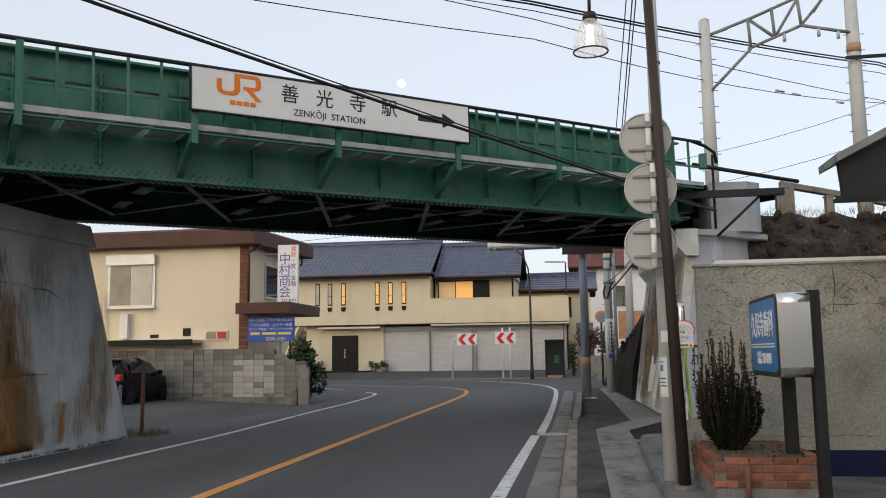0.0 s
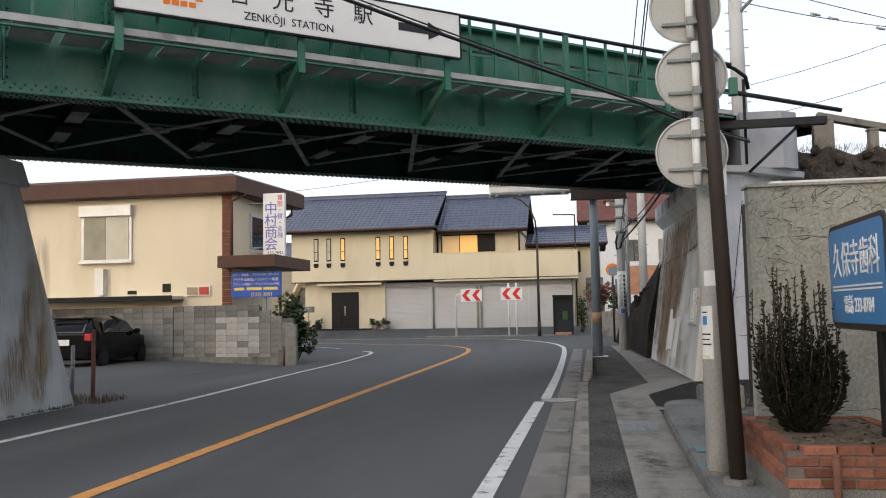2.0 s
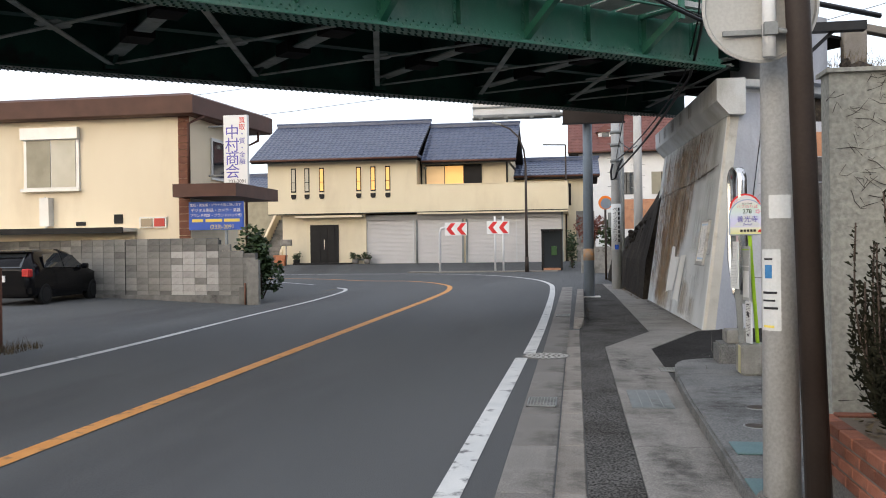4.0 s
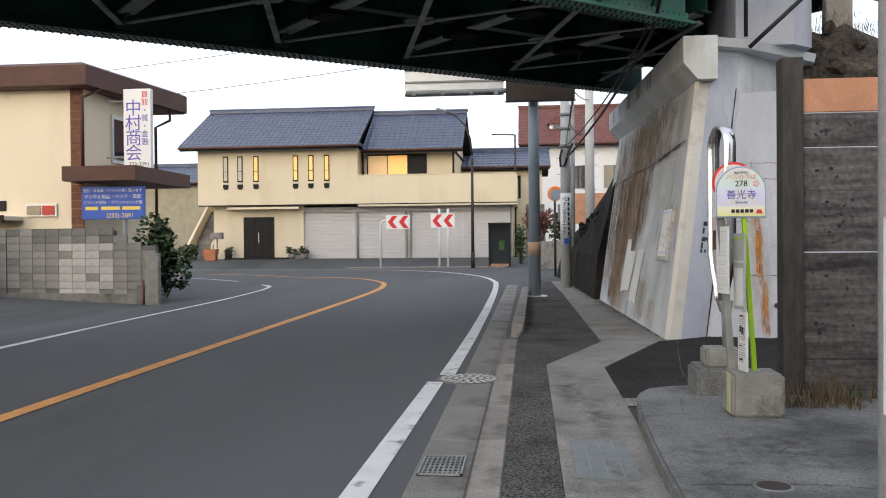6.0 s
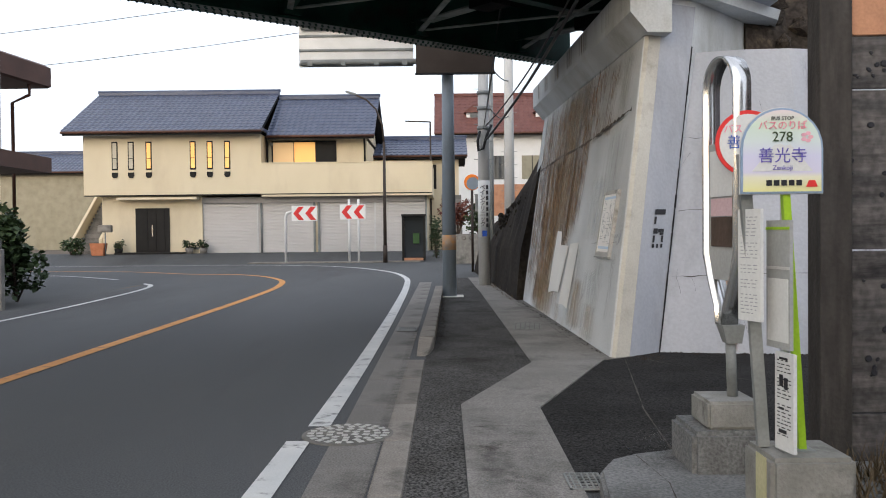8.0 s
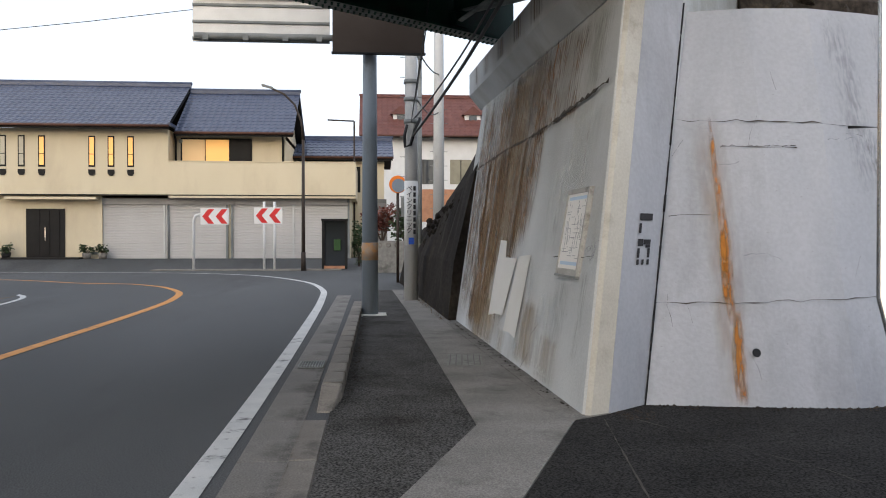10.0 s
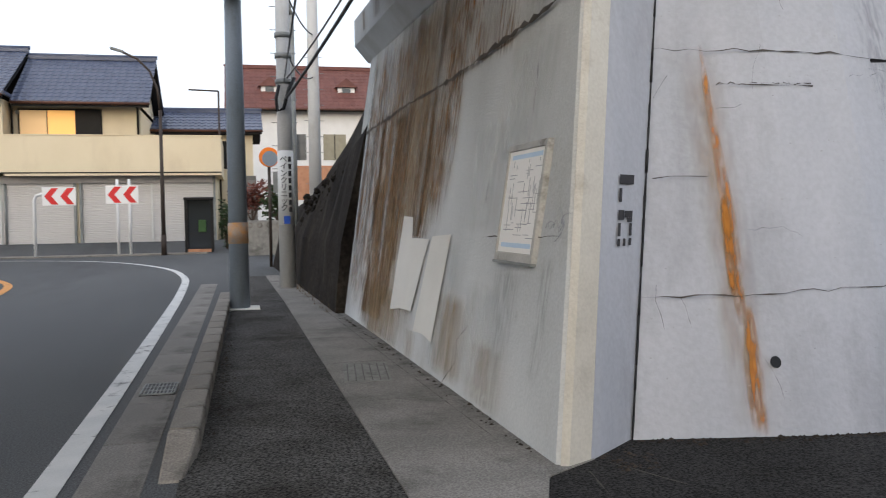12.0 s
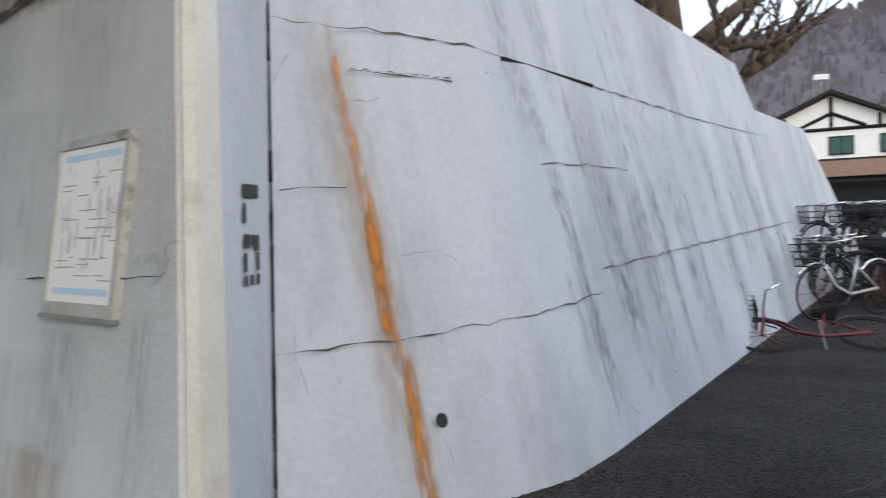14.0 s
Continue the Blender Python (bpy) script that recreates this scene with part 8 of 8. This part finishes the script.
# ---- things beyond the white wall ----
def bicycle(x, y, z, rz, frame_mat, label, lying=False):
    b = thing("bicycle", x, y, z, rz, label, "bicycle", "parked bicycles")
    R = 0.33
    for cx in (-0.53, 0.53):
        bm = B()
        ring = []
        for i in range(28):
            a = 2 * math.pi * i / 28
            ring.append([(cx + (R + 0.018 * math.cos(k)) * math.cos(a), 0.018 * math.sin(k), R + 0.02 + (R + 0.018 * math.cos(k)) * math.sin(a)) for k in (0, 1.57, 3.14, 4.71)])
        loft(bm, ring + [ring[0]], caps=False)
        w = part("wheel", bm, RUBBER, b)
        bm = B()
        for i in range(14):
            a = 2 * math.pi * i / 14
            rod(bm, (cx, 0.01 if i % 2 else -0.01, R + 0.02), (cx + R * math.cos(a), 0, R + 0.02 + R * math.sin(a)), 0.003, seg=3)
        part("spokes", bm, RUSTPOST, w)["kind"] = "stuff"
        bm = B()
        mg = [(cx + (R + 0.05) * math.cos(a), 0, R + 0.02 + (R + 0.05) * math.sin(a)) for a in steps(0.6, 2.9, 10)]
        tube(bm, mg, 0.018, 5)
        part("mudguard", bm, CHROME if frame_mat is SILVER else BLACK, b)
    bm = B()
    tube(bm, [(0.53, 0, 0.35), (0.42, 0, 0.75), (0.38, 0, 0.95)], 0.018)
    tube(bm, [(0.41, 0, 0.72), (0.2, 0, 0.42), (-0.05, 0, 0.3), (-0.53, 0, 0.35)], 0.02)
    tube(bm, [(-0.05, 0, 0.3), (-0.2, 0, 0.8)], 0.018)
    tube(bm, [(-0.53, 0, 0.35), (-0.17, 0, 0.66)], 0.012)
    part("frame", bm, frame_mat, b)
    part("handlebar", tube(B(), [(0.2, -0.27, 1.02), (0.36, -0.2, 1.0), (0.38, 0, 0.96), (0.36, 0.2, 1.0), (0.2, 0.27, 1.02)], 0.013), CHROME, b)
    part("saddle", soften(loft(B(), [[(-0.34, -0.1, 0.8), (-0.34, 0.1, 0.8), (-0.34, 0.1, 0.86), (-0.34, -0.1, 0.86)], [(-0.06, -0.03, 0.8), (-0.06, 0.03, 0.8), (-0.06, 0.03, 0.85), (-0.06, -0.03, 0.85)]]), 0.02), RUBBER, b)
    bm = B()
    for i in range(10):
        a = -0.15 + 0.3 * i / 9
        for zz in (0.0,):
            rod(bm, (0.5, a * 0.8, 0.7), (0.48, a, 0.98), 0.006, seg=3)
            rod(bm, (0.76, a * 0.8, 0.7), (0.82, a, 0.98), 0.006, seg=3)
    for t in (0, 0.33, 0.66, 1.0):
        zz = 0.7 + 0.28 * t
        wy, x0, x1 = 0.12 + 0.03 * t, 0.5 - 0.02 * t, 0.76 + 0.06 * t
        tube(bm, [(x0, -wy, zz), (x1, -wy, zz), (x1, wy, zz), (x0, wy, zz), (x0, -wy, zz)], 0.008, 4)
    part("basket", bm, BLACK, b, "wire basket")["kind"] = "stuff"
    part("crank", tube(B(), [(-0.05, -0.12, 0.16), (-0.05, -0.06, 0.16), (-0.05, 0.06, 0.42), (-0.05, 0.12, 0.42)], 0.012), STEELGREY, b)
    if lying:
        b.matrix_basis = pose(x, y, z, 0, 0, rz) @ pose(0, 0, 0, 70)
    return b
GREENPANE = surface("green-tinted window pane", (0.03, 0.075, 0.065), (0.04, 0.095, 0.08), 2, 0.15, bump=0)
DULLBRICK = surface("dull brown brick facing", (0.2, 0.13, 0.1), (0.28, 0.19, 0.15), 6, 0.85, bump=0.4, grain=40)
SILVER = surface("silver bicycle paint", (0.5, 0.51, 0.53), (0.56, 0.57, 0.58), 3, 0.35, 0.4, bump=0)
MAROON = surface("maroon bicycle paint", (0.09, 0.012, 0.016), (0.12, 0.016, 0.022), 3, 0.35, bump=0)
DARKBIKE = surface("dark bicycle paint", (0.02, 0.022, 0.03), (0.03, 0.032, 0.04), 3, 0.35, bump=0)
bicycle(9.15, 20.2, 0.03, 128, MAROON, "maroon bicycle fallen over beside the white wall", True)
bicycle(12.05, 21.05, 0.01, 158, SILVER, "silver bicycle with a wire basket standing in the yard")
first = bicycle(13.3, 21.25, 0.01, 150, DARKBIKE, "dark bicycle standing among others in the yard")
for x, y, a in ((13.7, 20.75, 158), (14.3, 21.75, 152), (14.4, 20.95, 146), (13.95, 22.1, 149), (15.1, 21.2, 155), (13.4, 20.35, 150), (14.1, 20.3, 154), (14.9, 20.5, 147), (15.7, 20.6, 151), (16.6, 21.0, 149)):
    copy_thing(first, pose(x, y, 0.01, 0, 0, a))
# raised back row: a steel rack with one wheel tray for each bicycle
rack = thing("bicycle_rack", 15.2, 21.9, 0.0, 0, "raised steel bicycle rack behind the parked row", "bicycle rack")
for x, y, a in ((14.95, 22.1, 148), (15.2, 21.75, 150), (15.6, 21.5, 155), (16.2, 22.0, 155), (16.6, 21.7, 149), (17.2, 22.3, 146), (17.7, 22.0, 151), (18.3, 22.4, 152), (19.4, 22.6, 150), (20.5, 22.9, 150), (21.6, 23.0, 152)):
    copy_thing(first, pose(x, y, 0.5, 0, 0, a))
    m_ = pose(x - 15.2, y - 21.9, 0.0, 0, 0, a)
    tray = bx(bx(bx(B(), -0.95, -0.05, 0.47, 0.95, 0.05, 0.497), -0.95, -0.06, 0.47, 0.95, -0.05, 0.54), -0.95, 0.05, 0.47, 0.95, 0.06, 0.54)
    tray.transform(m_)
    part("tray", tray, STEELGREY, rack)
    for px in (-0.8, 0.8):
        leg = rod(B(), (px, 0, 0), (px, 0, 0.47), 0.03, seg=8)
        leg.transform(m_)
        part("post", leg, STEELGREY, rack)

tree = thing("bare_tree", 18.0, 27.0, 2.5, 0, "large bare winter tree behind the white wall", "tree")
bm = B()
rt2 = random.Random(14)
def limb(p, d, length, r0, depth):
    n = 4
    for i in range(n):
        q = p + d * (length / n)
        rod(bm, p, q, r0 * (1 - 0.12 * i), r0 * (1 - 0.12 * (i + 1)), 8 if depth < 2 else 5)
        p = q
        d = (d + Vector((rt2.uniform(-.22, .22), rt2.uniform(-.22, .22), rt2.uniform(-.08, .14)))).normalized()
        if depth < 4 and i >= 1:
            e = (d + Vector((rt2.uniform(-1, 1), rt2.uniform(-1, 1), rt2.uniform(-0.1, 0.7))) * 0.8).normalized()
            limb(p, e, length * rt2.uniform(0.5, 0.75), r0 * 0.5, depth + 1)
    if depth < 4:
        limb(p, d, length * 0.65, r0 * 0.52, depth + 1)
for d in ((0.1, 0, 1), (0.75, -0.4, 0.8), (-0.7, 0.2, 0.9), (1.0, -0.55, 0.35)):
    limb(Vector((0, 0, 1.0)), Vector(d).normalized(), 2.4, 0.22, 1)
for pts, r0, r1 in ((((0.3, 0, 0.9), (0.1, 0, 2.6), (-0.2, 0, 4.4)), 0.4, 0.3), (((0.6, 0, 1.6), (1.3, 0, 2.9), (2.6, 0.1, 3.6), (4.2, 0, 4.5)), 0.3, 0.16), (((1.2, -0.1, 2.75), (2.4, -0.2, 2.95), (3.7, -0.2, 3.2), (5.2, -0.2, 3.1)), 0.17, 0.09), (((-0.3, 0, 2.0), (-0.9, 0, 3.4), (-1.6, 0, 4.6)), 0.26, 0.18)):
    for k in range(len(pts) - 1):
        f0, f1 = k / (len(pts) - 1), (k + 1) / (len(pts) - 1)
        rod(bm, pts[k], pts[k + 1], r0 + (r1 - r0) * f0, r0 + (r1 - r0) * f1, 9)
part("crown", bm, BARK, tree, "bare limbs and twigs")
part("trunk", rod(B(), (0, 0, -2.5), (0, 0, 1.1), 0.42, 0.3, 14), BARK, tree)

tim = thing("half_timbered_house", 61.5, 40.0, 0.6, -69, "half-timbered white house with a brick band and dark gable", "house")
# ground floor wall coloured near black for the shadow under the eave
part("lower_wall", bx(B(), -6, 0, -0.7, 9, 9, 3.0), DARKDOOR, tim)
part("upper_wall", bx(B(), -5, 0.1, 4.1, 9, 9, 6.4), WHITEPAINT, tim)
band = part("brick_band", bx(B(), -6, -0.5, 3.0, 9, 9, 4.1), DULLBRICK, tim)
part("gable", plate(B(), [(-5, 6.4), (5, 6.4), (0, 8.6)], 0.1, 0.3), WHITEPAINT, tim)
bm = B()
loft(bm, [[(-5.8, y, 6.1), (0, y, 8.75), (5.8, y, 6.1), (5.8, y, 6.3), (0, y, 9.0), (-5.8, y, 6.3)] for y in (-0.6, 9)])
part("roof", bm, DARKDOOR, tim)
for a, b2 in (((-5, 6.3), (5, 6.3)), ((-2.2, 6.4), (0, 7.4)), ((2.2, 6.4), (0, 7.4)), ((-3, 6.4), (-3, 7.2)), ((3, 6.4), (3, 7.2)), ((0, 6.4), (0, 8.5)), ((-5, 4.15), (9, 4.15))):
    part("timber", rod(B(), (a[0], 0.05, a[1]), (b2[0], 0.05, b2[1]), 0.12, seg=4, smooth=False), DARKDOOR, tim)
for x in (-3.6, -0.2, 3.0):
    w = part("window", bx(B(), x, 0.0, 4.5, x + 1.6, 0.1, 5.8), DARKDOOR, tim)
    part("pane", bx(B(), x + 0.1, -0.03, 4.6, x + 0.76, -0.001, 5.7), GREENPANE, w, "green-tinted pane")
    part("pane", bx(B(), x + 0.84, -0.03, 4.6, x + 1.5, -0.001, 5.7), GREENPANE, w, "green-tinted pane")
part("awning", bx(B(), -4, -1.4, 2.6, 6, -0.5, 2.72), DARKDOOR, tim)
ts = thing("rooftop_lamp", 62.5, 41.0, 9.6, -69, "small pale floodlight on the roof", "lamp")
part("lamp_head", soften(bx(B(), -0.5, -0.2, 0.9, 0.5, 0.2, 1.3), 0.05, 1), WHITEPAINT, ts)
part("mast", rod(B(), (0, 0, -0.5), (0, 0, 0.95), 0.05), STEELGREY, ts)

# wooded mountain and closing hills
bm = B()
rows = []
for j in range(15):
    row = []
    for i in range(91):
        az = radians(38 + i * 1.2)
        d = 420 + j * 26
        peak = 150 * math.exp(-((math.degrees(az) - 84) / 19) ** 2) + 60 * math.exp(-((math.degrees(az) - 58) / 14) ** 2) + 40
        up_ = math.sin(j / 14 * math.pi / 2) ** 1.2
        p = Vector((d * math.sin(az), d * math.cos(az), 0))
        row.append((p.x, p.y, peak * up_ + 14 * up_ * noise.noise(p * 0.012) + 5 * up_ * noise.noise(p * 0.06)))
    rows.append(row)
loft(bm, rows, close=False, smooth=False)
setting("backdrop_mountain", bm, TWIG, "bare wooded winter mountain in the distance", "mountain")
r = random.Random(33)
bm = B()
for i in range(5200):
    az = radians(r.uniform(44, 100))
    j = math.sqrt(r.random()) * 14
    d = 420 + j * 26
    peak = 150 * math.exp(-((math.degrees(az) - 84) / 19) ** 2) + 60 * math.exp(-((math.degrees(az) - 58) / 14) ** 2) + 40
    up_ = math.sin(j / 14 * math.pi / 2) ** 1.2
    p = Vector((d * math.sin(az), d * math.cos(az), 0))
    z = peak * up_ + 14 * up_ * noise.noise(p * 0.012) + 5 * up_ * noise.noise(p * 0.06)
    p.z = z - 1
    h, w = r.uniform(4, 9), r.uniform(1.5, 3.5)
    c = Vector((math.cos(az), -math.sin(az), 0)) * w
    bm.faces.new([bm.verts.new(p - c * 0.5), bm.verts.new(p + c * 0.5), bm.verts.new(p + c * 0.4 + Vector((0, 0, h * 0.7))), bm.verts.new(p + Vector((0, 0, h))), bm.verts.new(p - c * 0.4 + Vector((0, 0, h * 0.6)))])
tagged(part("far_woods", bm, TWIG), "bare trees covering the mountain, paled by haze in their colour", "woods", kind="stuff")
# pale day moon
mo = thing("moon", -585.0, 2860.0, 950.0, 0, "pale full moon in the evening sky", "moon")
bm = B()
bmesh.ops.create_icosphere(bm, subdivisions=3, radius=15.0)
part("disc", bm, glow("moonlight", (1.0, 0.97, 0.92), 0.62), mo)
# plain added block, never in view, that closes the street behind the walker
cl2 = thing("rear_building", -3, -32, 0, 0, "plain added block closing the street behind, out of view", "building")
part("wall", bx(B(), -25, -6, 0, 25, 0, 5), CURTAIN, cl2)
part("roof", bx(B(), -25.4, -6.4, 5, 25.4, 0.4, 5.3), BROWN, cl2)


# near grounds: gutter and kerb pieces
gut = tagged(new("gutter"), "flat concrete gutter slabs along the road edge", "gutter", kind="structure")
kr = tagged(new("kerb"), "pale concrete kerb stones beside the footway", "kerb", kind="structure")
gm = [brick_mesh("gutter_slab", 0.34, l - 0.008, 0.1, 0.006, CONC) for l in (1.2, 1.2)]
km = brick_mesh("kerb_stone", 0.19, 1.192, 0.1, 0.01, KERB)
for i in range(34):
    y = -6.2 + 1.2 * i
    o = new("gutter_slab", gm[0])
    o.parent, o.location = gut, (-0.375 + (0.0 if y < 16 else 0.03), y, -0.046)
    if y < 19.6:
        o = new("kerb_stone", km)
        o.parent, o.location = kr, (-0.1, y, -0.04)
bm = B()
bx(bm, -0.09, -0.3, -0.1, 0.09, 0.29, 0.15)
soften(bm, 0.008)
kh = mesh_of("raised_kerb_stone", bm, KERB)
bm = B()
loft(bm, [[(-0.1, -0.3, -0.1), (0.03, -0.3, -0.1), (0.03, -0.3, 0.01), (-0.1, -0.3, 0.01)], [(-0.09, 0.29, -0.1), (0.09, 0.29, -0.1), (0.09, 0.29, 0.15), (-0.09, 0.29, 0.15)]])
o = new("sloped_kerb_end", mesh_of("sloped_kerb_end", soften(bm, 0.012, 1), KERB))
o.parent, o.location = kr, (-0.01, 20.2, 0)
for i in range(1, 17):
    y = 20.2 + 0.6 * i
    o = new("raised_kerb_stone", kh)
    o.parent, o.location = kr, (-0.01 + 0.008 * (y - 20.3), y, 0)

# bricks of the planter
bmx = brick_mesh("brick", 0.2, 0.09, 0.058, 0.005, BRICK)
bmy = brick_mesh("brick", 0.09, 0.2, 0.058, 0.005, BRICK)
for c in range(4):
    z = 0.175 + 0.069 * c
    for i in range(5):
        x = 0.1 + 0.21 * i - (0.105 if c % 2 else 0)
        for y in (0.045, PD - 0.045):
            if 0.0 < x < PW - 0.05:
                o = new("brick", bmx)
                o.parent, o.location = pl, (x, y, z)
    for i in range(8):
        y = 0.19 + 0.21 * i - (0 if c % 2 else 0.105)
        for x in (0.045, PW - 0.045):
            if 0.1 < y < PD - 0.1:
                o = new("brick", bmy)
                o.parent, o.location = pl, (x, y, z)
# blocks of the parking-lot wall
blm = brick_mesh("block", 0.393, 0.06, 0.184, 0.005, BLOCK)
blp = brick_mesh("block", 0.393, 0.06, 0.184, 0.005, BLOCKPALE)
bld = brick_mesh("block", 0.393, 0.06, 0.184, 0.005, BLOCKDARK)
rb = random.Random(31)
for r in range(10):
    z = 0.1 + 0.19 * r
    for c in range(30):
        x = -0.2 - 0.4 * c
        top = (1.3, 1.47, 1.66)[c] if c < 3 else 1.85
        if z > top:
            continue
        m_ = blm
        if 3 <= c <= 6 and 1 <= r <= 7 and rb.random() < (0.95 if r < 6 else 0.55):
            m_ = blp
        elif r >= 8 or r <= 1:
            m_ = bld if rb.random() < 0.7 else blm
        elif rb.random() < 0.08:
            m_ = bld
        o = new("block", m_)
        o.parent, o.location = wallrun, (x, 0.0, z)
